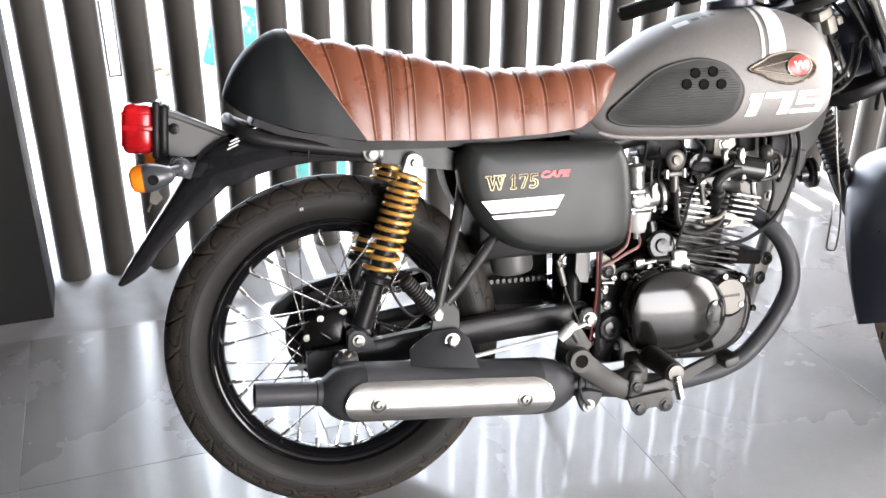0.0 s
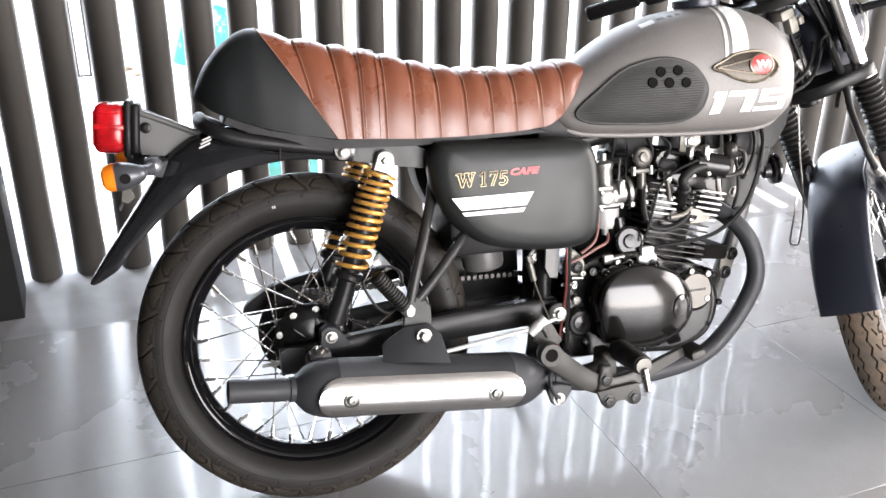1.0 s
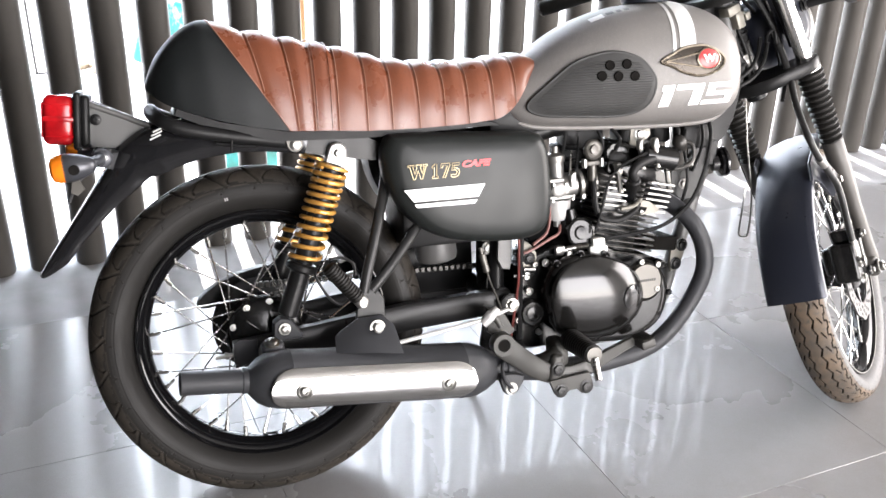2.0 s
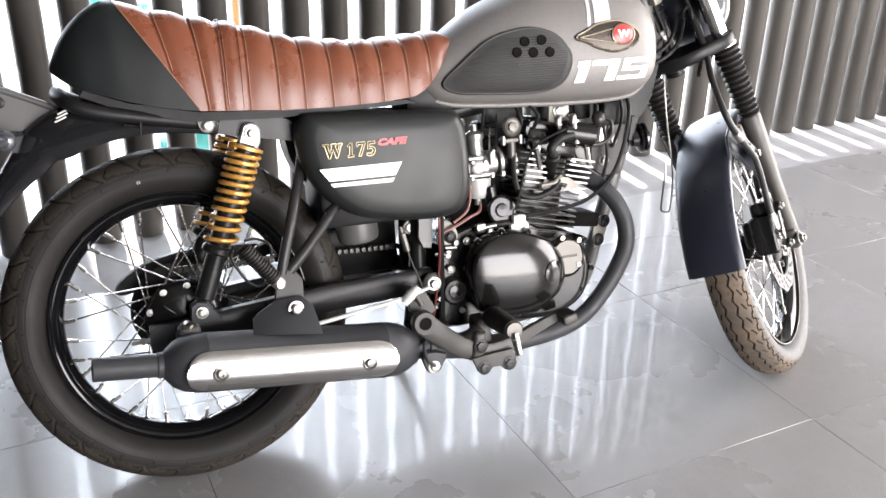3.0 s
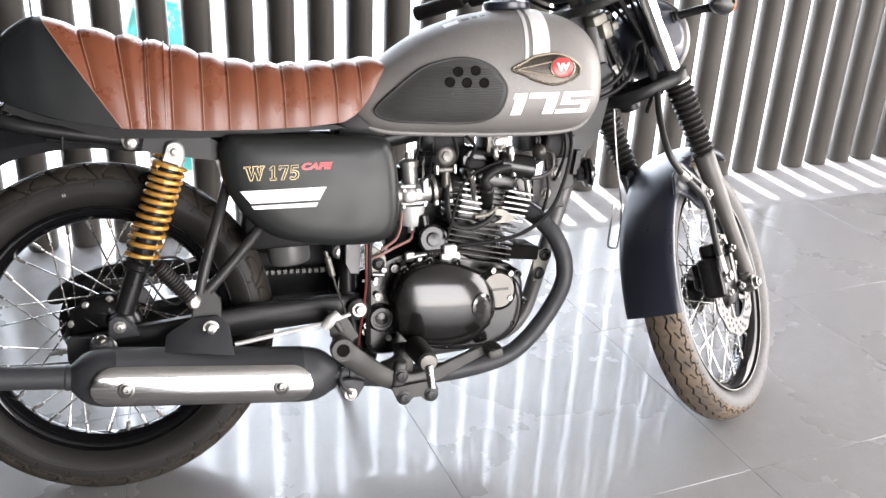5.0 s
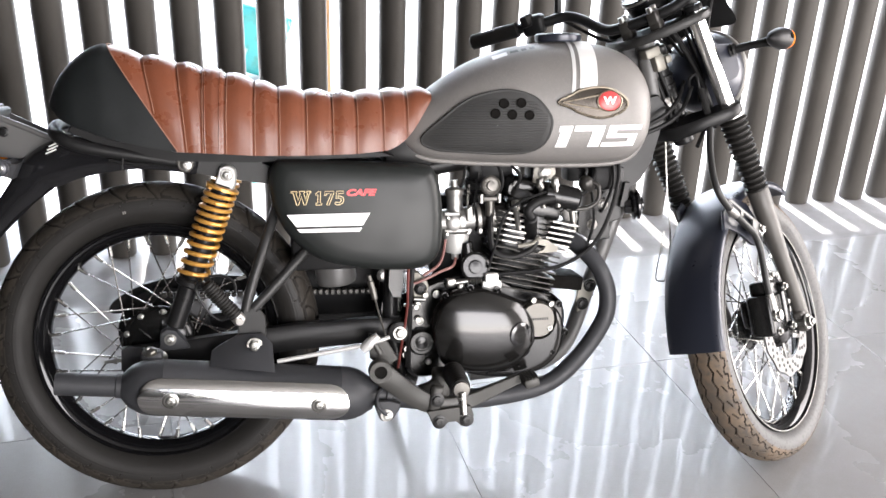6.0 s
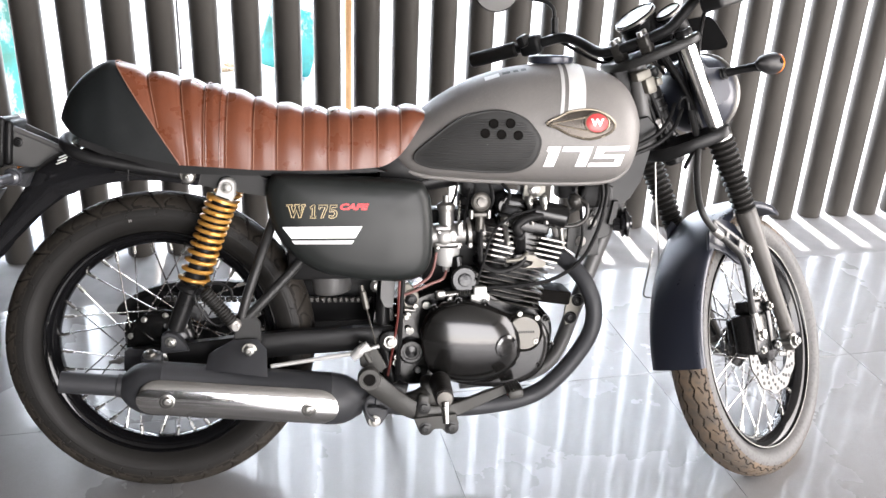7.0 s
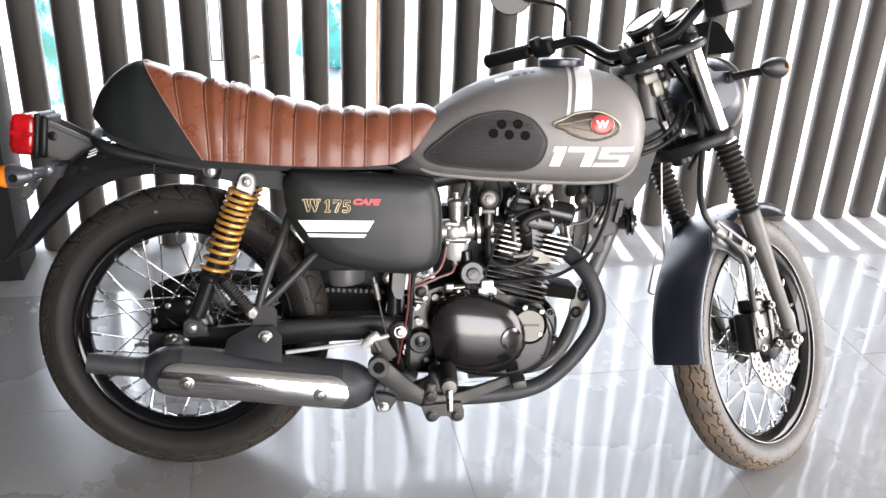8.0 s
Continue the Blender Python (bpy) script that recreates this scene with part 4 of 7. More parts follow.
def serif_glyphs():
    """The outlined figures W 175 with slab serifs, each a closed thin line on the cover."""
    w = [(0, 26), (13, 26), (13, 23.5), (10.5, 23), (15, 9), (19, 22), (17, 23.5), (17, 26), (28, 26), (28, 23.5), (25.5, 23), (30, 9), (33.5, 23), (31, 23.5), (31, 26), (40, 26), (40, 23.5), (37.5, 23), (30.5, 0), (27, 0), (21.5, 16), (16, 0), (12.5, 0), (4.5, 23), (0, 23.5)]
    one = [(0, 21), (6, 26), (10, 26), (10, 4), (13.5, 3.5), (13.5, 0), (1.5, 0), (1.5, 3.5), (5, 4), (5, 20), (1.5, 18)]
    seven = [(0, 26), (18, 26), (18, 22), (9.5, 0), (4.5, 0), (13, 21.5), (3.5, 21.5), (2.8, 18), (0, 18)]
    five = [(2, 26), (16.5, 26), (16.5, 21.5), (6, 21.5), (5.6, 16), (10, 16.6), (15.5, 14), (17.5, 8.5), (15.5, 3), (10, 0), (4, 0), (0, 1.5), (0.5, 5.5), (4, 5), (9, 4), (12.6, 8.5), (10, 12.8), (6, 13), (1.6, 12)]
    for nm, x0, pts in (("letter_w", 0.2605, w), ("numeral_one", 0.3055, one), ("numeral_seven", 0.3225, seven), ("numeral_five", 0.3420, five)):
        bm = bmesh.new()
        tube(bm, [(x0 + 0.00092 * x + 0.00006 * y, -0.1172, 0.5865 + 0.00098 * y - 0.02 * (x0 - 0.26)) for x, y in pts], 0.0007, 5, 1, True)
        part(nm, bm, GOLDDEC, cover, "pale gold outlined lettering")


serif_glyphs()
letters("lettering", "CAFE", 0.016, (0.389, -0.1168, 0.606), REDDEC, cover, squeeze=1.42, face=YN, turn=-1.0, lean=0.25, bold=0.0008, label="red slanted lettering CAFE")

# ---- rear fender, tail lamp and frame tubes ----
FP = [(0.10, 0.672, 0.060, 0.020), (0.03, 0.690, 0.062, 0.030), (-0.05, 0.702, 0.064, 0.050), (-0.12, 0.705, 0.064, 0.070), (-0.17, 0.697, 0.063, 0.080), (-0.212, 0.672, 0.060, 0.074),
      (-0.240, 0.635, 0.056, 0.050), (-0.268, 0.598, 0.052, 0.036), (-0.308, 0.546, 0.048, 0.030), (-0.346, 0.495, 0.044, 0.024), (-0.374, 0.458, 0.034, 0.004)]
line = curve_through([(a, b, 0) for a, b, c, d in FP], 6)
wid = np.interp(np.linspace(0, 10, len(line)), range(11), [c for *_, c, d in FP])
dep = np.interp(np.linspace(0, 10, len(line)), range(11), [d for *_, d in FP])
dep = [float(np.mean(dep[max(0, i - 9):i + 10])) if i < len(line) - 10 else float(dep[i]) for i in range(len(line))]
rings = []
for i, q in enumerate(line):
    d = (line[min(i + 1, len(line) - 1)] - line[max(i - 1, 0)]).normalized()
    nv = Vector((d.y, -d.x, 0)) if Vector((d.y, -d.x, 0)).dot(Vector((q.x - 0.05, q.y - 0.30, 0))) > 0 else Vector((-d.y, d.x, 0))
    ring = []
    w, h = float(wid[i]), float(dep[i])
    sec = [(-1.0, -1.0), (-1.0, -0.5), (-0.97, -0.12), (-0.80, 0.02), (-0.4, 0.10), (0, 0.12), (0.4, 0.10), (0.80, 0.02), (0.97, -0.12), (1.0, -0.5), (1.0, -1.0)]
    for a, b in sec:
        p = q + nv * (b * h)
        ring.append(Vector((p.x, a * w + max(0.0, 0.04 * (0.1 - p.x) / 0.4), p.y)))
    for a, b in reversed(sec):
        p = q + nv * (b * h - 0.003)
        ring.append(Vector((p.x, a * (w - 0.003) + max(0.0, 0.04 * (0.1 - p.x) / 0.4), p.y)))
    rings.append(ring)
bm = bmesh.new()
grid(bm, rings)
fender = part("rear_fender", bm, GLOSS, bike, "gloss black rear fender with a long flap", 50)

pieces("label_bar", lambda q: block(q, (0.020, 0.0016, 0.0028), Matrix(), 0.0005, 1), [pose(-0.157 + 0.003 * k, -0.064, 0.690 + 0.0062 * k, 0, -22, 0) for k in range(3)], STRIPE, fender, "short pale printed bar")

bm = bmesh.new()
block(bm, (0.050, 0.098, 0.084), pose(-0.308, 0, 0.725, 0, 6, 0), 0.012, 3)
tail = part("tail_lamp", bm, RED, bike, "red tail lamp on a grey bracket", m=pose(0, 0.04, 0))
bm = bmesh.new()
block(bm, (0.006, 0.080, 0.060), pose(-0.3325, 0, 0.7275, 0, 6, 0), 0.002, 1)
part("lens_panel", bm, RED, tail)
pieces("lens_rib", lambda q: block(q, (0.046, 0.101, 0.0025), Matrix(), 0.001, 1), [pose(-0.309, 0, z, 0, 6, 0) for z in (0.698, 0.752)], RED, tail)
bm = bmesh.new()
block(bm, (0.0505, 0.1010, 0.0100), pose(-0.3085, 0, 0.7275, 0, 6, 0), 0.0025, 2)
part("lens_band", bm, RED, tail, "raised band across the red lens")
bm = bmesh.new()
block(bm, (0.012, 0.108, 0.097), pose(-0.279, 0, 0.722, 0, 6, 0), 0.005, 3)
block(bm, (0.016, 0.100, 0.088), pose(-0.267, 0, 0.721, 0, 6, 0), 0.010, 3)
part("lamp_housing", bm, PLASTIC, tail, "black lamp housing")
bm = bmesh.new()
for y in (-0.040, 0.036):
    plate(bm, [(-0.266, 0.754), (-0.255, 0.752), (-0.158, 0.703), (-0.170, 0.692), (-0.225, 0.672), (-0.262, 0.676)], y, y + 0.004, 0.001)
tube(bm, [(-0.264, -0.038, 0.751), (-0.210, -0.038, 0.727), (-0.158, -0.038, 0.702)], 0.0060, 10, 4)
block(bm, (0.006, 0.08, 0.07), pose(-0.262, 0, 0.715), 0.002)
part("lamp_bracket", bm, GREYLIT, tail, "satin grey lamp bracket")
bm = bmesh.new()
bolt(bm, (-0.250, -0.041, 0.722), r=0.006, h=0.005)
part("bracket_bolt", bm, SATIN, tail)


def rear_winker(side):
    y = -0.120 if side < 0 else 0.215
    bm = bmesh.new()
    prof = [(0.0005, 0.047), (0.008, 0.045), (0.0125, 0.040), (0.0165, 0.032), (0.0205, 0.021), (0.0230, 0.010), (0.0232, 0.004), (0.0225, 0.0), (0.0225, -0.002)]
    lathe(bm, prof, (-0.298, y, 0.656), (1, 0, 0.06), 32)
    tube(bm, [(-0.270, y, 0.659), (-0.256, y - 0.012 * side, 0.661), (-0.245, y - 0.045 * side, 0.663), (-0.238, 0.03 + 0.02 * side, 0.664)], [0.011, 0.010, 0.009, 0.009], 12)
    for k in range(3):
        lathe(bm, [(0.009, -0.002), (0.0125, 0), (0.009, 0.002)], (-0.243, 0.02 + (0.10 - 0.02 * k) * side, 0.6635), (0, 1, 0), 16)
    ob = part("rear_turn_signal", bm, LAMPGREY, bike, "dark grey turn signal with an amber lens")
    bm = bmesh.new()
    lathe(bm, [(0.0225, 0.0), (0.0222, -0.010), (0.0190, -0.018), (0.011, -0.022), (0.0004, -0.023)], (-0.2985, y, 0.656), (1, 0, 0.06), 28)
    part("lens", bm, AMBER, ob, "amber lens")
    bm = bmesh.new()
    lathe(bm, [(0.008, 0.0), (0.0085, 0.002), (0.005, 0.0015), (0.0003, 0.001)], (-0.284, y + side * 0.0222, 0.655), (0.15, side, -0.15), 16)
    part("plug", bm, GROOVE, ob)


rear_winker(-1)
rear_winker(1)
bm = bmesh.new()
plate(bm, [(-0.256, 0.676), (-0.240, 0.680), (-0.228, 0.672), (-0.228, 0.656), (-0.240, 0.648), (-0.256, 0.652)], -0.078, -0.070, 0.002, 2)
ear = part("signal_lug", bm, LAMPGREY, bike, "grey lug that holds the turn signal")
bm = bmesh.new()
bolt(bm, (-0.240, -0.078, 0.664), r=0.0048, h=0.005)
part("lug_bolt", bm, STEEL, ear)
bm = bmesh.new()
plate(bm, [(-0.262, 0.668), (-0.218, 0.668), (-0.230, 0.640), (-0.262, 0.650)], -0.05, 0.05, 0.002)
block(bm, (0.004, 0.05, 0.05), pose(-0.291, -0.03, 0.615, 0, 35, 0), 0.001)
tube(bm, [(-0.262, -0.05, 0.650), (-0.285, -0.052, 0.632), (-0.305, -0.05, 0.592)], 0.003, 8)
part("plate_bracket", bm, MATTE, bike, "matte black bracket under the tail lamp")
bm = bmesh.new()
plate(bm, [(-0.296, 0.626), (-0.285, 0.630), (-0.277, 0.612), (-0.290, 0.602), (-0.300, 0.608)], -0.058, -0.052, 0.001)
part("reflector_clip", bm, SMOKE, bike)

bm = bmesh.new()
R_T = [(0.085, -0.046, 0.662), (0.050, -0.054, 0.667), (-0.033, -0.066, 0.683), (-0.104, -0.074, 0.699), (-0.138, -0.066, 0.713), (-0.156, -0.030, 0.724), (-0.160, 0.02, 0.730)]
tube(bm, R_T + [(x, 0.04 - y, z) for x, y, z in reversed(R_T[:-1])], 0.0120, 14)
part("seat_rail", bm, PLASTIC, bike, "satin black tube round the tail of the seat")
for s in (-1, 1):
    bm = bmesh.new()
    plate(bm, [(0.03, 0.672), (0.10, 0.675), (0.20, 0.668), (0.235, 0.650), (0.225, 0.622), (0.185, 0.628), (0.12, 0.640), (0.05, 0.655)], s * 0.075, s * 0.085, 0.002)
    set_back(part("subframe_plate", bm, TUBE, bike, "dull grey frame plate under the seat"), 0.03)
bm = bmesh.new()
plate(bm, [(0.060, 0.680), (0.086, 0.680), (0.088, 0.662), (0.080, 0.652), (0.068, 0.652), (0.060, 0.662)], -0.108, -0.102, 0.002, 2)
tab = set_back(part("seat_bracket", bm, SMOKE, bike, "grey metal seat bracket with one bolt"), 0.040)
bm = bmesh.new()
bolt(bm, (0.074, -0.107, 0.664), r=0.0065, h=0.006)
part("bolt", bm, STEEL, tab)
# wiring under the tail
bm = bmesh.new()
tube(bm, [(-0.06, -0.064, 0.672), (0.0, -0.060, 0.662), (0.03, -0.056, 0.668), (0.08, -0.050, 0.652)], 0.003, 8)
tube(bm, [(-0.03, -0.072, 0.690), (-0.034, -0.074, 0.672), (-0.036, -0.072, 0.655)], 0.002, 8)
part("cable", bm, PLASTIC, bike)

# main frame
bm = bmesh.new()
tube(bm, [(0.985, 0, 0.665), (0.955, 0, 0.585), (0.925, 0, 0.509), (0.870, 0, 0.355), (0.838, 0, 0.268), (0.800, 0, 0.225), (0.740, 0, 0.208), (0.62, 0, 0.20)], 0.0165, 16)
# a black tube: the strong light on it is put into the grey colour
part("down_tube", bm, GREYLIT, bike, "satin black frame down tube, greyed for the light on it")
bm = bmesh.new()
tube(bm, [(0.99, 0, 0.70), (0.80, 0, 0.675), (0.55, 0, 0.64), (0.40, 0, 0.60)], 0.02, 14)
for s in (-1, 1):
    tube(bm, [(0.50, s * 0.040, 0.63), (0.36, s * 0.040, 0.645), (0.22, s * 0.040, 0.645), (0.05, s * 0.040, 0.672), (-0.12, s * 0.055, 0.705)], 0.0115, 12)
    tube(bm, [(0.46, s * 0.045, 0.62), (0.455, s * 0.038, 0.45), (0.452, s * 0.036, 0.33), (0.47, s * 0.04, 0.22)], 0.015, 12)
part("main_frame", bm, SATIN, bike, "satin black tubular frame")
bm = bmesh.new()
rod(bm, (1.095, 0.03, 0.672), (1.005, 0.03, 0.872), 0.0225, 24, 0.003)
lathe(bm, [(0.030, 0), (0.032, 0.004), (0.032, 0.016), (0.028, 0.02)], (1.015, 0.03, 0.848), (-0.41, 0, 0.91), 24)
head = part("steering_head", bm, SATIN, bike, "dark grey steering head")
bm = bmesh.new()
plate(bm, [(0.90, 0.66), (1.07, 0.70), (1.02, 0.82), (0.97, 0.80)], 0.018, 0.042, 0.004)
part("neck_plate", bm, SATIN, head, "black frame plate behind the steering head")
# dark box added to close the bright gap between tank and steering head
bm = bmesh.new()
block(bm, (0.055, 0.045, 0.085), pose(0.972, 0.035, 0.845, 0, -24, 0), 0.010, 3)
part("wiring_cover", bm, PLASTIC, head, "dark block added to fill the gap behind the steering head")
HEAD_UP = Vector((1.005, 0.03, 0.872)) - Vector((1.095, 0.03, 0.672))
for f, r, h in ((0.06, 0.029, 0.016), (0.24, 0.0255, 0.006), (0.55, 0.0245, 0.010), (0.66, 0.0265, 0.005)):
    bm = bmesh.new()
    lathe(bm, [(r - 0.004, 0), (r, 0.002), (r, h), (r - 0.004, h + 0.002)], Vector((1.095, 0.03, 0.672)) + HEAD_UP * f, HEAD_UP, 24)
    part("bearing_ring", bm, SATIN, head)
bm = bmesh.new()
tube(bm, [(1.05, -0.002, 0.690), (1.045, -0.004, 0.73), (1.025, -0.002, 0.775), (1.005, 0.0, 0.82)], 0.005, 10)
tube(bm, [(1.062, -0.002, 0.690), (1.056, -0.006, 0.73), (1.036, -0.004, 0.78), (1.012, -0.002, 0.83)], 0.004, 10)
part("wiring_loom", bm, PLASTIC, head, "black wiring loom")
bm = bmesh.new()
block(bm, (0.020, 0.016, 0.030), pose(1.042, 0.000, 0.755, 0, -24, 0), 0.003)
part("loom_clip", bm, GREYM, head)
# side plate at the swing arm pivot
bm = bmesh.new()
plate(bm, [(0.425, 0.385), (0.478, 0.40), (0.505, 0.36), (0.50, 0.24), (0.49, 0.20), (0.45, 0.19), (0.405, 0.245), (0.415, 0.30)], -0.074, -0.066, 0.003)
pivot = set_back(part("pivot_plate", bm, ENGINE, bike, "black plate at the swing arm pivot"), 0.042)
bm = bmesh.new()
lathe(bm, [(0.019, 0), (0.021, 0.003), (0.0205, 0.008), (0.014, 0.011)], (0.453, -0.118, 0.335), (0, -1, 0), 28)
part("pivot_boss", bm, TUBE, pivot)
bm = bmesh.new()
bolt(bm, (0.453, -0.129, 0.335), r=0.0085, h=0.010)
part("pivot_bolt", bm, STEEL, pivot)
bm = bmesh.new()
bolt(bm, (0.430, -0.072, 0.436), r=0.0085, h=0.008)
part("frame_bolt", bm, STEEL, pivot)

# passenger peg bracket
bm = bmesh.new()
tube(bm, [(0.168, -0.138, 0.398), (0.180, -0.134, 0.440), (0.203, -0.118, 0.505), (0.226, -0.090, 0.565), (0.238, -0.07, 0.60)], 0.0095, 14)
tube(bm, [(0.182, -0.138, 0.400), (0.215, -0.132, 0.432), (0.262, -0.112, 0.478), (0.31, -0.085, 0.525)], 0.0095, 14)
plate(bm, [(0.150, 0.352), (0.158, 0.392), (0.172, 0.408), (0.190, 0.404), (0.204, 0.385), (0.204, 0.350), (0.190, 0.333), (0.172, 0.331)], -0.142, -0.134, 0.003)
peg = set_back(part("passenger_peg_bracket", bm, TUBE, bike, "satin black tubular bracket of the passenger peg"), 0.032, -0.15)
bm = bmesh.new()
plate(bm, [(0.106, 0.333), (0.116, 0.339), (0.152, 0.356), (0.196, 0.356), (0.214, 0.338), (0.217, 0.299), (0.102, 0.312)], -0.152, -0.147, 0.0015)
for q in bm.verts:
    q.co.y -= max(0.0, 0.347 - q.co.z) * 1.2
part("muffler_hanger", bm, MATTE, peg, "dark grey plate that holds the muffler")
bm = bmesh.new()
bolt(bm, (0.182, -0.166, 0.340), r=0.0088, h=0.012)
part("hanger_bolt", bm, STEEL, peg)
bm = bmesh.new()
a, b = Vector((0.102, -0.170, 0.460)), Vector((0.152, -0.166, 0.396))
d = (b - a).normalized()
lathe(bm, [(0.008, 0.0), (0.0125, 0.002)] + [q for k in range(13) for q in ((0.0112, 0.0038 + 0.0058 * k), (0.0140, 0.0050 + 0.0058 * k), (0.0140, 0.0070 + 0.0058 * k), (0.0112, 0.0082 + 0.0058 * k))] + [(0.0115, 0.081)], a, d, 18)
part("peg_rubber", bm, RUBBER, peg, "ribbed black rubber of the folded peg")
bm = bmesh.new()
rod(bm, b - d * 0.002, b + d * 0.016, 0.0120, 16, 0.003)
rod(bm, b + d * 0.010 + Vector((0, -0.012, 0)), b + d * 0.010 + Vector((0, 0.022, 0)), 0.0085, 14, 0.002)
part("peg_joint", bm, GREYM, peg, "bare metal joint of the peg")
bm = bmesh.new()
tube(bm, [(0.090, -0.155, 0.462), (0.083, -0.15, 0.445), (0.092, -0.15, 0.42), (0.108, -0.15, 0.395), (0.125, -0.15, 0.385), (0.14, -0.15, 0.392)], 0.0025, 8)
tube(bm, [(0.108, -0.160, 0.470), (0.13, -0.15, 0.468), (0.150, -0.15, 0.455), (0.152, -0.15, 0.435)], 0.0025, 8)
part("peg_spring", bm, SATIN, peg)

# ---- exhaust ----
def maxis(x):
    return Vector((x, -0.186 + 0.06 * (x - 0.16), 0.2825 - 0.128 * x))


AX = (maxis(1) - maxis(0)).normalized()


def mx(prof):
    """Turn a profile of (radius, x) about the muffler's axis."""
    return [(r, (maxis(x) - maxis(0)).length * (1 if x > 0 else -1)) for r, x in prof]


bm = bmesh.new()
lathe(bm, mx([(0.028, 0.392), (0.033, 0.384), (0.040, 0.374), (0.0465, 0.360), (0.0495, 0.345), (0.050, 0.33), (0.0508, 0.328), (0.050, 0.326), (0.050, 0.02), (0.0508, 0.018), (0.050, 0.016), (0.0495, 0.0),
              (0.046, -0.018), (0.038, -0.034), (0.028, -0.044), (0.0215, -0.050), (0.0215, -0.058), (0.0195, -0.060)]), maxis(0), AX, 48)
lathe(bm, mx([(0.0195, -0.058), (0.0195, -0.157), (0.0180, -0.158), (0.0175, -0.150), (0.0175, -0.07)]), maxis(0), AX, 32)
muffler = set_back(part("muffler", bm, MATTE, bike, "matte black muffler with a polished heat shield"), 0.045, -0.20)
bm = bmesh.new()
X0, X1 = -0.020, 0.343
top_v = Vector((0, 0, 1)) - AX * AX.z
top_v.normalize()
out_v = AX.cross(top_v)
out_v = out_v if out_v.y < 0 else -out_v
outer, inner = [], []
for i in range(49):
    f = i / 48
    x = X0 + (X1 - X0) * (0.5 - 0.5 * math.cos(math.pi * f))
    e = min(1.0, min(x - X0, X1 - x) / 0.040)
    half = radians(41) * math.sqrt(max(0.0, 1 - (1 - e) ** 2)) + 0.001
    mid = radians(-5)
    ro, ri = [], []
    for j in range(17):
        a = mid + half * (j / 8 - 1)
        edge = 0.0015 * (abs(j / 8 - 1) ** 8)
        v = out_v * math.cos(a) + top_v * math.sin(a)
        ro.append(maxis(x) + v * (0.0550 - edge))
        ri.append(maxis(x) + v * 0.0503)
    outer.append(ro + ri[::-1])
grid(bm, outer)
shield = part("heat_shield", bm, SHIELD, muffler, "polished steel heat shield", 50)
v = out_v * math.cos(radians(-5)) + top_v * math.sin(radians(-5))
spots = [facing(maxis(x) + v * 0.0548, v) for x in (0.034, 0.288)]
pieces("shield_washer", lambda q: lathe(q, [(0.0140, 0.0), (0.0140, 0.002), (0.0110, 0.0028), (0.0100, 0.0010)], (0, 0, 0), (0, -1, 0), 24), spots, STEEL, shield)
pieces("shield_screw", lambda q: lathe(q, [(0.0085, 0.0), (0.0085, 0.0045), (0.0065, 0.006), (0.0038, 0.006), (0.003, 0.003), (0.0004, 0.003)], (0, 0, 0), (0, -1, 0), 20), spots, STEEL, shield, "steel socket screw")
bm = bmesh.new()
block(bm, (0.038, 0.030, 0.024), Matrix.Translation(maxis(0.0) + Vector((0.0, 0.030, 0.046))), 0.008, 3)
part("mount_lug", bm, MATTE, muffler)
bm = bmesh.new()
bolt(bm, maxis(0.0) + Vector((-0.002, 0.022, 0.057)), (0, -0.5, 1), 0.0085, 0.007)
part("lug_bolt", bm, STEEL, muffler)
HP = [(0.785, -0.01, 0.508), (0.822, -0.040, 0.486), (0.852, -0.065, 0.460), (0.875, -0.082, 0.425), (0.888, -0.090, 0.376), (0.876, -0.096, 0.323), (0.822, -0.100, 0.250), (0.755, -0.102, 0.201), (0.65, -0.104, 0.184), (0.527, -0.112, 0.190), (0.454, -0.120, 0.205), (0.392, -0.132, 0.220)]
bm = bmesh.new()
tube(bm, HP, [0.0175] * 8 + [0.019, 0.021, 0.0225, 0.023], 20, 10)
lathe(bm, [(0.024, -0.006), (0.026, -0.004), (0.026, 0.006), (0.024, 0.008)], (0.43, -0.124, 0.210), (-0.96, -0.15, 0.18), 24)
header = part("exhaust_pipe", bm, MATTE, bike, "matte black exhaust pipe")
bm = bmesh.new()
tube(bm, [(0.418, -0.150, 0.232), (0.408, -0.168, 0.226), (0.408, -0.180, 0.210), (0.420, -0.178, 0.194), (0.428, -0.172, 0.188)], 0.0035, 8)
plate(bm, [(0.405, 0.215), (0.452, 0.208), (0.444, 0.186), (0.434, 0.174), (0.416, 0.174), (0.408, 0.188)], -0.168, -0.156, 0.003, 2)
part("clamp_strap", bm, MATTE, header)
bm = bmesh.new()
bolt(bm, (0.425, -0.168, 0.186), r=0.0075, h=0.010)
part("clamp_bolt", bm, STEEL, header)

# ---- engine ----
bm = bmesh.new()
plate(bm, [(0.480, 0.235), (0.475, 0.33), (0.50, 0.40), (0.56, 0.425), (0.65, 0.425), (0.70, 0.40), (0.785, 0.375), (0.805, 0.33), (0.79, 0.275), (0.74, 0.245), (0.62, 0.228), (0.53, 0.222)], -0.075, 0.105, 0.008, 3)
engine = part("engine", bm, ENGINE, bike, "black finned single-cylinder engine")
bm = bmesh.new()
CC = [(0.522, 0.328), (0.530, 0.374), (0.562, 0.404), (0.618, 0.412), (0.668, 0.396), (0.712, 0.378), (0.760, 0.373), (0.788, 0.336), (0.787, 0.290), (0.765, 0.250), (0.712, 0.226), (0.650, 0.227), (0.600, 0.236), (0.545, 0.261)]
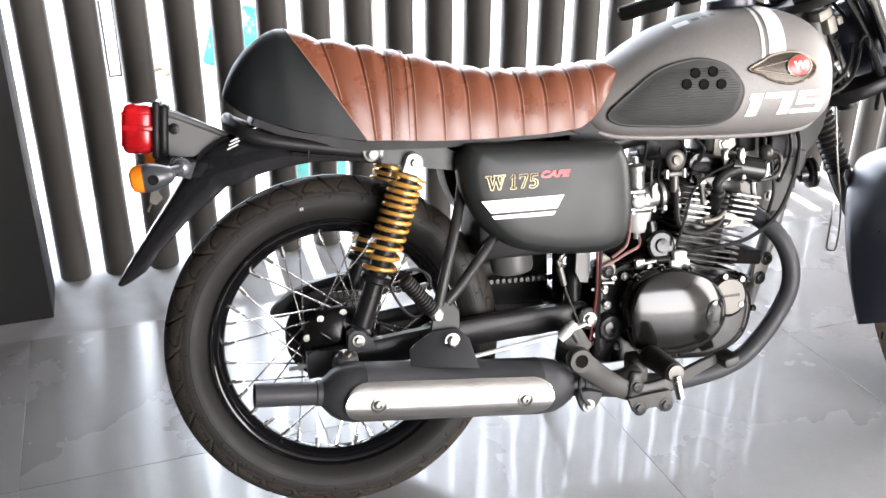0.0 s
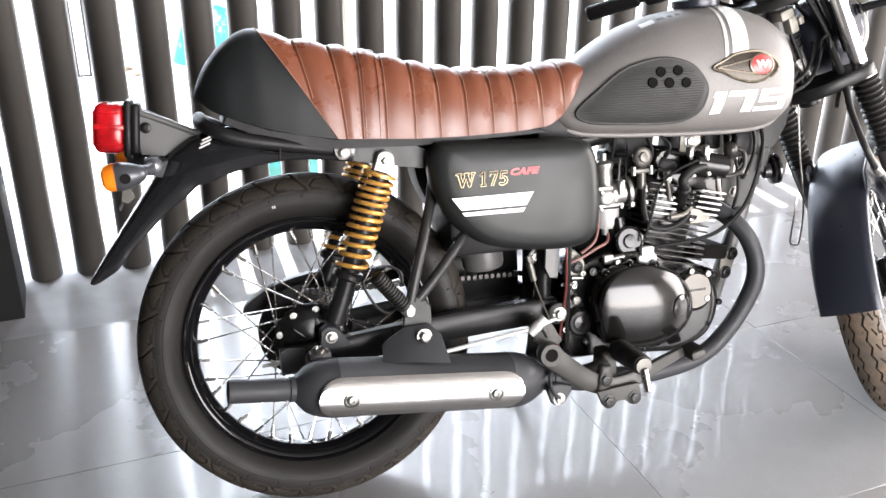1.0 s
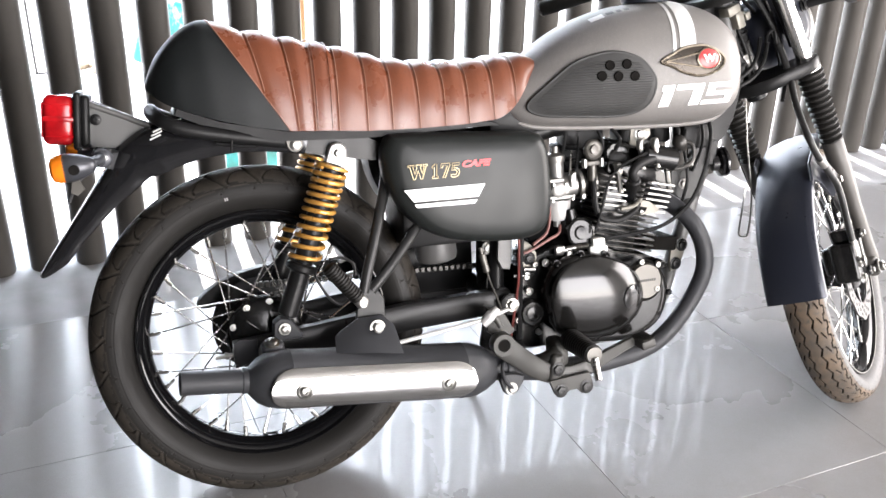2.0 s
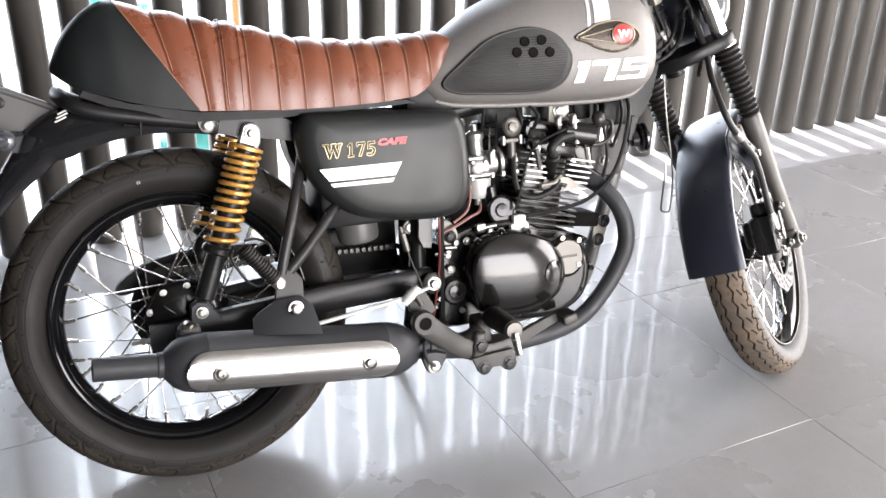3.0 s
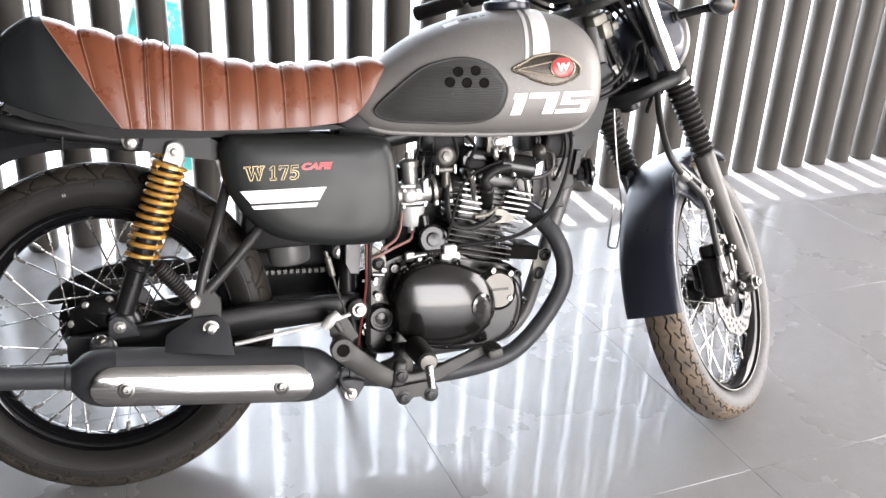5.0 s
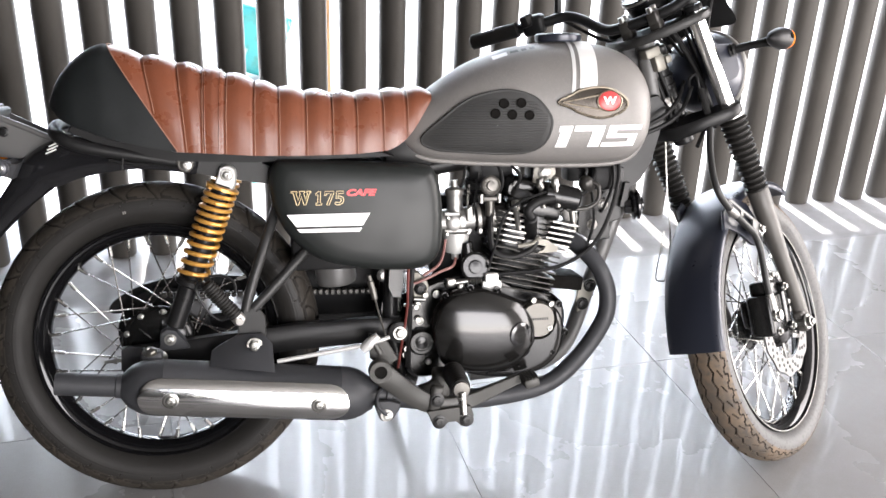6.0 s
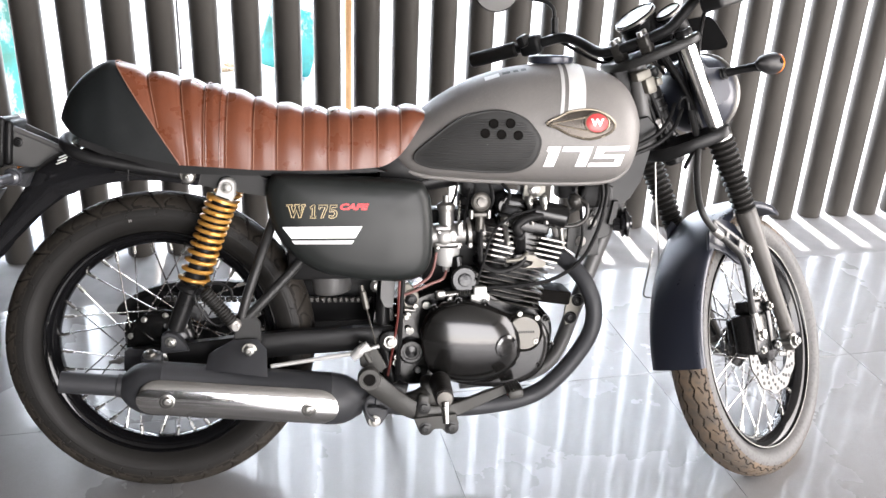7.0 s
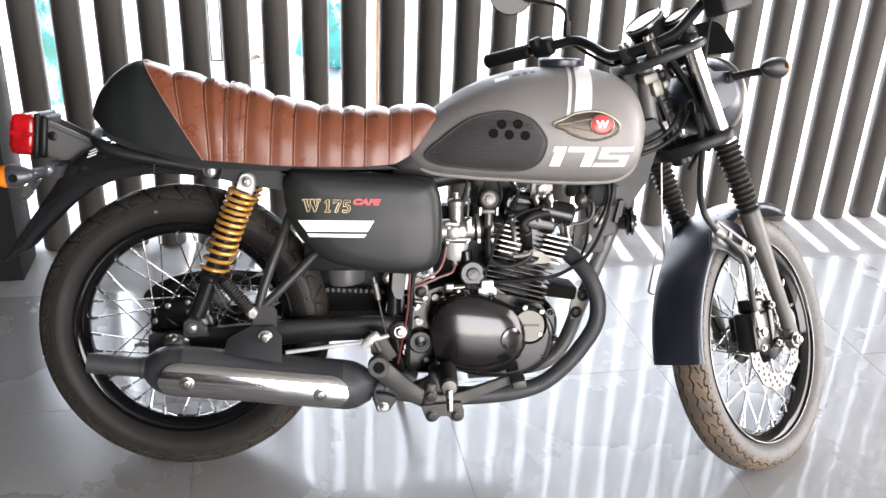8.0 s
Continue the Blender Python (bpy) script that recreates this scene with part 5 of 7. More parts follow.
dome(bm, CC, [(-0.070, 0.99), (-0.100, 1.0), (-0.109, 0.985), (-0.114, 0.95), (-0.116, 0.85), (-0.117, 0.02)])
cov = part("clutch_cover", bm, CASE, engine, "gloss black domed clutch cover", 50)
bm = bmesh.new()
edge_line = curve_through([Vector((x, 0, z)) for x, z in CC], 8, True)
mid = Vector((0.606, 0, 0.334))
rings = []
for k in [1.0, 0.985, 0.96] + [0.93 * (1 - i / 30) + 0.005 for i in range(31)]:
    ring = []
    for q in edge_line:
        w = mid + (q - mid) * k
        dx, dz = w.x - mid.x, w.z - mid.z + 0.12 * (w.x - mid.x)
        r = math.sqrt((dx / 0.126) ** 2 + (dz / 0.092) ** 2)
        swell = (1 - r * r) ** 0.52 if r < 1 else 0.0
        ring.append(Vector((w.x, -0.108 - (0.006 if k < 0.97 else 0.003 if k < 0.99 else 0) - 0.044 * swell, w.z)))
    rings.append(ring)
grid(bm, rings)
part("cover_dome", bm, CASE, cov, "", 60)
bm = bmesh.new()
dome(bm, [(0.699, 0.352), (0.712, 0.374), (0.735, 0.380), (0.758, 0.368), (0.766, 0.342), (0.756, 0.318), (0.735, 0.309), (0.710, 0.318)], [(-0.112, 1.03), (-0.124, 1.0), (-0.1275, 0.95), (-0.128, 0.02)], 4)
pc = part("filter_cover", bm, SMOKE, cov, "round dark metal oil filter cover")
bm = bmesh.new()
for i in range(8):
    block(bm, (0.0032, 0.0012, 0.005), pose(0.717 + 0.0048 * i, -0.1283, 0.347), 0.0003, 1)
part("cast_mark", bm, ENGINE, pc)
SCREW = lambda q: lathe(q, [(0.0062, 0), (0.0062, 0.006), (0.0045, 0.0075), (0.0028, 0.0075), (0.0026, 0.004), (0.0003, 0.004)], (0, 0, 0), (0, -1, 0), 16)
bm = bmesh.new()
tube(bm, [(0.696, -0.118, 0.352), (0.708, -0.118, 0.378), (0.735, -0.118, 0.385), (0.762, -0.118, 0.371), (0.771, -0.118, 0.342), (0.760, -0.118, 0.314), (0.735, -0.118, 0.304), (0.706, -0.118, 0.315)], 0.0024, 6, 4, True)
part("cover_gasket", bm, GROOVE, pc, "black gasket line")
pieces("cover_screw", SCREW, [pose(x, -0.122, z) for x, z in ((0.701, 0.357), (0.756, 0.327), (0.722, 0.385), (0.758, 0.376))], STEEL, pc)
bm = bmesh.new()
lathe(bm, [(0.024, -0.012), (0.026, 0.004), (0.024, 0.012), (0.018, 0.014), (0.015, 0.008), (0.0004, 0.006)], (0.687, -0.134, 0.324), (0.45, -1, -0.1), 28)
part("oil_window", bm, GLOSS, cov, "black oil filler cap")
def flange_bolt(q):
    lathe(q, [(0.0075, 0), (0.0075, 0.027), (0.0060, 0.0272), (0.0058, 0.033), (0.004, 0.0345), (0.0025, 0.0335), (0.0003, 0.032)], (0, 0, 0), (0, -1, 0), 12)


pieces("flange_bolt", flange_bolt, [pose(x, -0.082, z) for x, z in ((0.536, 0.30), (0.55, 0.398), (0.60, 0.411), (0.655, 0.404), (0.78, 0.37), (0.792, 0.312), (0.765, 0.272), (0.70, 0.25), (0.63, 0.24), (0.57, 0.248))], ENGINE, cov)
bm = bmesh.new()
lathe(bm, [(0.026, -0.03), (0.027, 0.0), (0.022, 0.006), (0.017, 0.006), (0.016, 0.003)], (0.506, -0.085, 0.300), (0, -1, 0), 28)
lathe(bm, [(0.013, 0.0), (0.0125, 0.006), (0.0003, 0.008)], (0.506, -0.085, 0.300), (0, -1, 0), 24)
part("crank_cap", bm, ENGINE, engine)
pieces("case_screw", SCREW, [pose(x, -0.078, z) for x, z in ((0.500, 0.346), (0.497, 0.372), (0.476, 0.288), (0.520, 0.258), (0.515, 0.395))], STEEL, engine)

# cylinder and head lean forward
CYL = pose(0.695, 0, 0.385, 0, 13, 0)


def fin_plate(w, d, t):
    one = bmesh.new()
    block(one, (w, d, t), Matrix(), 0.0012, 1)
    return one


fin = None
for i in range(8):
    mt = CYL @ pose(0.006, -0.002, 0.012 + i * 0.0112)
    fin = again(fin, mt) if fin else part("cylinder_fin", fin_plate(0.142, 0.150, 0.0032), FINS, engine, m=mt)
bm = bmesh.new()
block(bm, (0.10, 0.11, 0.23), CYL @ pose(0, 0, 0.10), 0.012)
block(bm, (0.115, 0.125, 0.030), CYL @ pose(0.004, 0, 0.176), 0.006)
block(bm, (0.105, 0.105, 0.040), CYL @ pose(0.006, 0, 0.212), 0.014, 3)
rod(bm, CYL @ Vector((0.052, -0.055, 0.200)), CYL @ Vector((0.052, 0.055, 0.200)), 0.024, 20, 0.004)
rod(bm, CYL @ Vector((-0.035, -0.05, 0.205)), CYL @ Vector((-0.035, 0.05, 0.205)), 0.022, 20, 0.004)
part("cylinder_head", bm, ENGINE, engine, "black cylinder head")
fin = fin2 = edge = edge2 = None
for i in range(6):
    z = 0.104 + i * 0.0112
    for nm, (x, w) in (("a", (-0.040, 0.062)), ("b", (0.058, 0.066))):
        mt = CYL @ pose(x + (0.002 * i if nm == "b" else 0), -0.002, z)
        if nm == "a":
            fin = again(fin, mt) if fin else part("head_fin", fin_plate(w, 0.150, 0.0032), FINS, engine, m=mt)
            e = mt @ pose(0.012, -0.0755, 0.0002)
            edge = again(edge, e) if edge else part("fin_edge", fin_plate(0.046, 0.002, 0.0046), GREYM, engine, "bare machined fin edge", m=e)
        else:
            fin2 = again(fin2, mt) if fin2 else part("head_fin", fin_plate(w, 0.150, 0.0032), FINS, engine, m=mt)
            e = mt @ pose(0.002, -0.0755, 0.0002)
            edge2 = again(edge2, e) if edge2 else part("fin_edge", fin_plate(0.054, 0.002, 0.0046), GREYM, engine, "bare machined fin edge", m=e)
# spark plug, cap and small fittings on the head
bm = bmesh.new()
rod(bm, (0.735, -0.050, 0.500), (0.722, -0.100, 0.545), 0.013, 16, 0.003)
tube(bm, [(0.722, -0.100, 0.545), (0.715, -0.105, 0.56), (0.735, -0.10, 0.575), (0.770, -0.09, 0.58)], 0.009, 12)
part("plug_cap", bm, PLASTIC, engine, "black spark plug cap")
bm = bmesh.new()
tube(bm, [(0.775, -0.085, 0.582), (0.815, -0.075, 0.578), (0.850, -0.06, 0.590), (0.872, -0.04, 0.625)], 0.0042, 8)
part("ignition_lead", bm, PLASTIC, engine)
bm = bmesh.new()
rod(bm, (0.752, -0.072, 0.588), (0.826, -0.075, 0.572), 0.0240, 20, 0.005)
part("tappet_cover", bm, ENGINE, engine, "black tappet cover")
def head_bolt(q):
    lathe(q, [(0.0055, 0), (0.0055, 0.040), (0.0078, 0.041), (0.0078, 0.058), (0.006, 0.060)], (0, 0, 0), (-0.16, -0.06, 0.98), 8)


pieces("head_bolt", head_bolt, [pose(x + 0.008, y, z - 0.04) for x, y, z in ((0.695, -0.080, 0.558), (0.745, -0.078, 0.600), (0.772, -0.088, 0.602), (0.815, -0.060, 0.548))], STEEL, engine, "plated head bolt")
bm = bmesh.new()
plate(bm, [(0.724, 0.490), (0.744, 0.500), (0.759, 0.497), (0.782, 0.481), (0.779, 0.473), (0.760, 0.471), (0.737, 0.471), (0.752, 0.478), (0.755, 0.485), (0.742, 0.488)], -0.0915, -0.088, 0.0010)
tube(bm, [(0.745, -0.085, 0.502), (0.728, -0.087, 0.490), (0.700, -0.085, 0.486)], 0.0045, 10)
part("cable_bracket", bm, DULL, engine, "plated cable bracket")
bm = bmesh.new()
plate(bm, [(0.742, 0.640), (0.785, 0.640), (0.786, 0.622), (0.772, 0.612), (0.748, 0.600), (0.738, 0.606)], -0.050, -0.045, 0.001)
part("head_bracket", bm, DULL, engine, "cast head stay bracket")
bm = bmesh.new()
plate(bm, [(0.800, 0.560), (0.830, 0.540), (0.862, 0.540), (0.840, 0.500), (0.815, 0.515)], -0.030, -0.022, 0.001)
part("front_bracket", bm, FINS, engine, "cast front stay bracket")
pieces("stay_bolt", lambda q: bolt(q, (0, 0, 0), r=0.0085, h=0.008), [pose(0.762, -0.050, 0.626), pose(0.846, -0.030, 0.528)], STEEL, engine)

# carburettor and intake
CARB = Vector((0.583, -0.040, 0.0))


def carb_at(x, y, z):
    return CARB + Vector((x, y, z))


bm = bmesh.new()
lathe(bm, [(0.0145, 0.0), (0.0150, 0.004), (0.0138, 0.008), (0.0134, 0.034), (0.0140, 0.036)], carb_at(0, 0, 0.545), (-0.03, 0, 1), 28)
rod(bm, carb_at(-0.034, 0, 0.532), carb_at(0.036, 0, 0.538), 0.0205, 28, 0.004)
block(bm, (0.040, 0.040, 0.030), Matrix.Translation(carb_at(0, 0, 0.534)), 0.008, 3)
block(bm, (0.046, 0.046, 0.006), Matrix.Translation(carb_at(0.001, 0, 0.520)), 0.0015)
block(bm, (0.010, 0.012, 0.022), Matrix.Translation(carb_at(0.020, -0.020, 0.546)), 0.002)
block(bm, (0.026, 0.006, 0.006), Matrix.Translation(carb_at(-0.010, -0.023, 0.549)), 0.0015)
carb = part("carburettor", bm, ALLOY, engine, "cast aluminium carburettor")
bm = bmesh.new()
lathe(bm, [(0.008, -0.036), (0.016, -0.034), (0.0205, -0.026), (0.0220, -0.012), (0.0225, 0.0)], carb_at(0.001, 0, 0.514), (0.03, 0, 1), 28)
lathe(bm, [(0.0060, -0.046), (0.0062, -0.034)], carb_at(0.001, 0, 0.514), (0.03, 0, 1), 12)
part("float_bowl", bm, PALECAST, carb, "pale cast float bowl")
bm = bmesh.new()
lathe(bm, [(0.0150, -0.003), (0.0160, 0.0), (0.0160, 0.007), (0.012, 0.010), (0.006, 0.012), (0.0055, 0.022)], carb_at(-0.001, 0, 0.580), (-0.03, 0, 1), 24)
part("slide_cap", bm, GREYM, carb, "plated slide cap")
bm = bmesh.new()
lathe(bm, [(0.0130, 0), (0.0130, 0.004), (0.0100, 0.006), (0.0003, 0.0065)], carb_at(-0.006, -0.0205, 0.533), (0, -1, 0), 24)
part("choke_housing", bm, ALLOY, carb)
pieces("carburettor_screw", lambda q: rod(q, (0, 0, 0), (0, -0.004, 0), 0.0030, 10, 0.0008), [Matrix.Translation(carb_at(x, -0.0235, z)) for x, z in ((-0.018, 0.516), (0.018, 0.517), (-0.016, 0.543), (0.006, 0.542))], STEEL, carb)
centre = carb_at(0, 0, 0.534)
carb.matrix_basis = Matrix.Translation(centre) @ Matrix.Scale(1.18, 4) @ Matrix.Translation(-centre)
bm = bmesh.new()
rod(bm, carb_at(0.018, -0.016, 0.556), carb_at(0.020, -0.018, 0.596), 0.0016, 8)
rod(bm, carb_at(0.016, -0.022, 0.553), carb_at(0.024, -0.022, 0.560), 0.0042, 10, 0.001)
part("idle_screw", bm, STEEL, carb, "thin idle screw")
pieces("clamp_band", lambda q: lathe(q, [(0.0215, -0.0035), (0.0252, -0.003), (0.0252, 0.003), (0.0215, 0.0035)], (0, 0, 0), (1, 0, 0.08), 32), [Matrix.Translation(carb_at(x, 0, z)) for x, z in ((-0.040, 0.532), (0.038, 0.538), (0.062, 0.540))], GREYM, carb, "plated hose clamp")
pieces("clamp_lug", lambda q: block(q, (0.008, 0.010, 0.010), Matrix(), 0.002), [Matrix.Translation(carb_at(x, -0.022, z)) for x, z in ((0.038, 0.519), (0.062, 0.521))], STEEL, carb)
bm = bmesh.new()
rod(bm, carb_at(-0.066, 0, 0.530), carb_at(-0.036, 0, 0.532), 0.0225, 24, 0.003)
part("airbox_boot", bm, RUBBER, carb)
bm = bmesh.new()
lathe(bm, [(0.020, 0.0), (0.0225, 0.003), (0.0225, 0.010), (0.0205, 0.013), (0.0205, 0.020), (0.0225, 0.023), (0.0225, 0.031), (0.0205, 0.034), (0.020, 0.060)], carb_at(0.030, 0, 0.537), (1, 0, 0.08), 28)
part("intake_boot", bm, RUBBER, carb)
bm = bmesh.new()
lathe(bm, [(0.026, -0.02), (0.0295, 0.0), (0.0295, 0.004), (0.025, 0.006), (0.024, 0.003), (0.014, 0.003), (0.012, 0.008), (0.0004, 0.009)], (0.616, -0.076, 0.446), (0, -1, 0.15), 28)
rod(bm, (0.606, -0.06, 0.455), (0.602, -0.055, 0.492), 0.013, 16, 0.002)
part("starter_motor", bm, ENGINE, engine, "black round starter housing")
bm = bmesh.new()
rod(bm, (0.563, -0.085, 0.416), (0.600, -0.085, 0.420), 0.006, 12)
block(bm, (0.020, 0.012, 0.020), pose(0.565, -0.088, 0.418), 0.004)
block(bm, (0.014, 0.010, 0.030), pose(0.582, -0.092, 0.403, 0, 15, 0), 0.004)
for k in range(6):
    lathe(bm, [(0.0055, -0.0016), (0.0075, 0), (0.0055, 0.0016)], (0.600 + 0.005 * k, -0.085, 0.4205), (1, 0, 0), 12)
part("clutch_arm", bm, STEEL, engine, "plated clutch release arm")
bm = bmesh.new()
block(bm, (0.026, 0.016, 0.034), pose(0.646, -0.090, 0.418), 0.003)
block(bm, (0.038, 0.014, 0.015), pose(0.646, -0.090, 0.412), 0.003)
part("white_connector", bm, WHITEP, engine, "white plastic connector")

# cables and hoses round the engine
def hose(name, pts, r, material, label=""):
    bm = bmesh.new()
    tube(bm, pts, r, 8)
    return part(name, bm, material, engine, label)


hose("clutch_cable", [(0.625, -0.086, 0.4205), (0.665, -0.088, 0.431), (0.729, -0.088, 0.434), (0.801, -0.086, 0.447), (0.859, -0.084, 0.487), (0.891, -0.082, 0.548), (0.907, -0.078, 0.610), (0.912, -0.060, 0.645)], 0.0042, PLASTIC, "black clutch cable")
hose("breather_hose", [(0.648, -0.070, 0.555), (0.647, -0.080, 0.500), (0.655, -0.086, 0.475), (0.690, -0.088, 0.466), (0.725, -0.088, 0.478), (0.740, -0.086, 0.495)], 0.006, PLASTIC)
hose("thin_cable", [(0.770, -0.088, 0.596), (0.735, -0.095, 0.588), (0.694, -0.098, 0.572), (0.668, -0.098, 0.545), (0.652, -0.096, 0.49), (0.640, -0.09, 0.445)], 0.0026, PLASTIC)
hose("thin_cable", [(0.592, -0.05, 0.60), (0.600, -0.045, 0.62), (0.605, -0.04, 0.65)], 0.003, PLASTIC)
hose("thin_cable", [(0.615, -0.06, 0.545), (0.620, -0.06, 0.585), (0.628, -0.05, 0.63)], 0.0024, PLASTIC)
hose("drain_hose", [(0.580, -0.060, 0.462), (0.572, -0.070, 0.448), (0.545, -0.080, 0.440), (0.515, -0.085, 0.428), (0.492, -0.084, 0.420)], 0.0029, PINK, "translucent red drain hose")
hose("drain_hose", [(0.560, -0.058, 0.500), (0.553, -0.070, 0.472), (0.540, -0.080, 0.452), (0.510, -0.088, 0.436)], 0.0029, PINK, "translucent red drain hose")
hose("red_wire", [(0.482, -0.086, 0.450), (0.480, -0.088, 0.410), (0.478, -0.088, 0.370), (0.470, -0.088, 0.320), (0.458, -0.086, 0.250)], 0.0026, DEEPRED, "dark red wire")
hose("black_hose", [(0.490, -0.080, 0.455), (0.485, -0.082, 0.40), (0.482, -0.082, 0.33), (0.478, -0.082, 0.25)], 0.006, PLASTIC)
for a, b in (((0.86, -0.05, 0.60), (0.845, -0.05, 0.45)), ((0.905, -0.04, 0.66), (0.885, -0.045, 0.54)), ((0.665, -0.05, 0.65), (0.66, -0.05, 0.57)), ((0.69, -0.06, 0.645), (0.70, -0.065, 0.60)), ((0.83, -0.04, 0.65), (0.845, -0.05, 0.61))):
    hose("thin_cable", [a, ((a[0] + b[0]) / 2 + 0.012, a[1] - 0.01, (a[2] + b[2]) / 2), b], 0.0034, PLASTIC)
bm = bmesh.new()
lathe(bm, [(0.012, -0.010), (0.0195, -0.008), (0.0200, 0.0), (0.0170, 0.003), (0.0140, 0.001), (0.010, 0.001), (0.009, 0.006), (0.0003, 0.007)], (0.648, -0.074, 0.606), (0.1, -1, 0.1), 24)
block(bm, (0.040, 0.02, 0.010), pose(0.645, -0.066, 0.580), 0.003)
rod(bm, (0.648, -0.066, 0.578), (0.647, -0.068, 0.545), 0.009, 14)
part("air_valve", bm, SMOKE, engine, "dark cast air valve")
pieces("valve_screw", lambda q: rod(q, (0, 0, 0), (0, 0, 0.018), 0.005, 10, 0.001), [pose(x, -0.074, 0.572) for x in (0.628, 0.664)], STEEL, engine)
# mostly dark filler blocks, added to close bright gaps behind the engine parts
for nm, size, at, lb in (("ignition_coil", (0.085, 0.05, 0.05), (0.672, 0.035, 0.622), "black ignition coil under the tank"), ("relay", (0.036, 0.05, 0.05), (0.768, 0.035, 0.622), "dark block added to fill a gap under the tank"),
                         ("relay", (0.040, 0.05, 0.05), (0.850, 0.035, 0.622), "dark block added to fill a gap under the tank"), ("air_duct", (0.12, 0.05, 0.16), (0.60, 0.03, 0.50), "dark block added to fill the gap behind the carburettor"),
                         ("frame_gusset", (0.06, 0.05, 0.05), (0.90, -0.015, 0.61), "black frame gusset"), ("coil_bracket", (0.10, 0.04, 0.07), (0.67, 0.06, 0.575), "dark block added to fill the gap beside the coil"), ("relay", (0.030, 0.04, 0.04), (0.630, 0.0, 0.63), "dark block added to fill a gap under the tank")):
    bm = bmesh.new()
    block(bm, size, pose(*at), 0.007)
    part(nm, bm, PLASTIC, engine, lb)
bm = bmesh.new()
block(bm, (0.075, 0.08, 0.030), pose(0.812, -0.010, 0.398, 0, 8, 0), 0.005)
part("regulator", bm, GROOVE, engine, "black box between engine and down tube")
bm = bmesh.new()
plate(bm, [(0.845, 0.392), (0.875, 0.400), (0.882, 0.388), (0.862, 0.335), (0.842, 0.330), (0.838, 0.35)], -0.036, -0.028, 0.003)
em = part("engine_mount", bm, DULL, engine, "dull grey engine mount plate")
pieces("mount_bolt", lambda q: bolt(q, (0, 0, 0), r=0.0085, h=0.008), [pose(x, -0.036, z) for x, z in ((0.868, 0.386), (0.853, 0.348))], SATIN, em)
# battery box and chain run seen behind the swing arm
bm = bmesh.new()
block(bm, (0.20, 0.14, 0.14), pose(0.36, 0.0, 0.52), 0.01)
part("battery_box", bm, PLASTIC, bike, "black battery box behind the side cover")
bm = bmesh.new()
block(bm, (0.17, 0.02, 0.12), pose(0.365, 0.105, 0.375), 0.006)
part("chain_case", bm, PLASTIC, bike, "black plate behind the chain")
# dark plug added to close the bright wedge under the seat nose
bm = bmesh.new()
block(bm, (0.095, 0.10, 0.060), pose(0.492, 0.0, 0.676), 0.008)
part("seat_stop", bm, PLASTIC, bike, "dark block added to fill the gap between seat and tank")
bm = bmesh.new()
lathe(bm, [(0.030, 0.0), (0.038, 0.003), (0.041, 0.012), (0.041, 0.075), (0.030, 0.080)], (0.350, 0.020, 0.402), (-0.10, 0, 1), 32)
part("air_chamber", bm, GREYLIT, bike, "round grey chamber behind the side cover")
bm = bmesh.new()
plate(bm, [(0.493, 0.440), (0.508, 0.436), (0.519, 0.423), (0.523, 0.407), (0.513, 0.385), (0.493, 0.385)], -0.076, -0.066, 0.003, 2)
rb = part("brake_switch_bracket", bm, DULL, bike, "dark cast bracket beside the engine")
bm = bmesh.new()
bolt(bm, (0.506, -0.076, 0.407), r=0.008, h=0.007)
part("bracket_bolt", bm, SATIN, rb)
bm = bmesh.new()
plate(bm, [(0.446, 0.450), (0.476, 0.452), (0.474, 0.420), (0.469, 0.387), (0.452, 0.390), (0.443, 0.411)], -0.070, -0.062, 0.003)
part("frame_lug", bm, GREYLIT, bike, "grey frame lug above the swing arm pivot")
bm = bmesh.new()
rod(bm, (0.473, -0.078, 0.376), (0.497, -0.080, 0.3745), 0.0032, 10)
lathe(bm, [(0.0070, 0), (0.0078, 0.003), (0.0060, 0.008), (0.0003, 0.009)], (0.500, -0.072, 0.3745), (0, -1, 0), 18)
part("switch_pin", bm, STEEL, bike, "plated pin of the brake light switch")
pieces("frame_screw", lambda q: bolt(q, (0, 0, 0), r=0.0050, h=0.007), [pose(0.504, -0.078, 0.342), pose(0.537, -0.084, 0.396), pose(0.477, -0.072, 0.272)], STEEL, bike)
bm = bmesh.new()
rod(bm, (0.492, -0.080, 0.388), (0.516, -0.082, 0.386), 0.0045, 10, 0.001)
part("bracket_screw", bm, STEEL, rb)
bm = bmesh.new()
rod(bm, (0.408, -0.080, 0.428), (0.416, -0.082, 0.392), 0.0065, 12, 0.001)
rod(bm, (0.405, -0.080, 0.440), (0.408, -0.080, 0.428), 0.004, 10)
tube(bm, [(0.416, -0.084, 0.392), (0.421, -0.09, 0.37), (0.432, -0.11, 0.325), (0.440, -0.115, 0.28), (0.444, -0.115, 0.268)], 0.0018, 6)
part("brake_switch", bm, SMOKE, bike, "brake switch with its thin pull spring")

# brake pedal, foot peg and brake rod
bm = bmesh.new()
PED = [(0.414, 0.268, 0.022), (0.447, 0.240, 0.020), (0.492, 0.206, 0.019), (0.538, 0.189, 0.017), (0.592, 0.198, 0.014), (0.650, 0.221, 0.011), (0.690, 0.236, 0.009)]
rings = []
pl = curve_through([(x, z, 0) for x, z, h in PED], 5)
hh = np.interp(np.linspace(0, 6, len(pl)), range(7), [h for *_, h in PED])
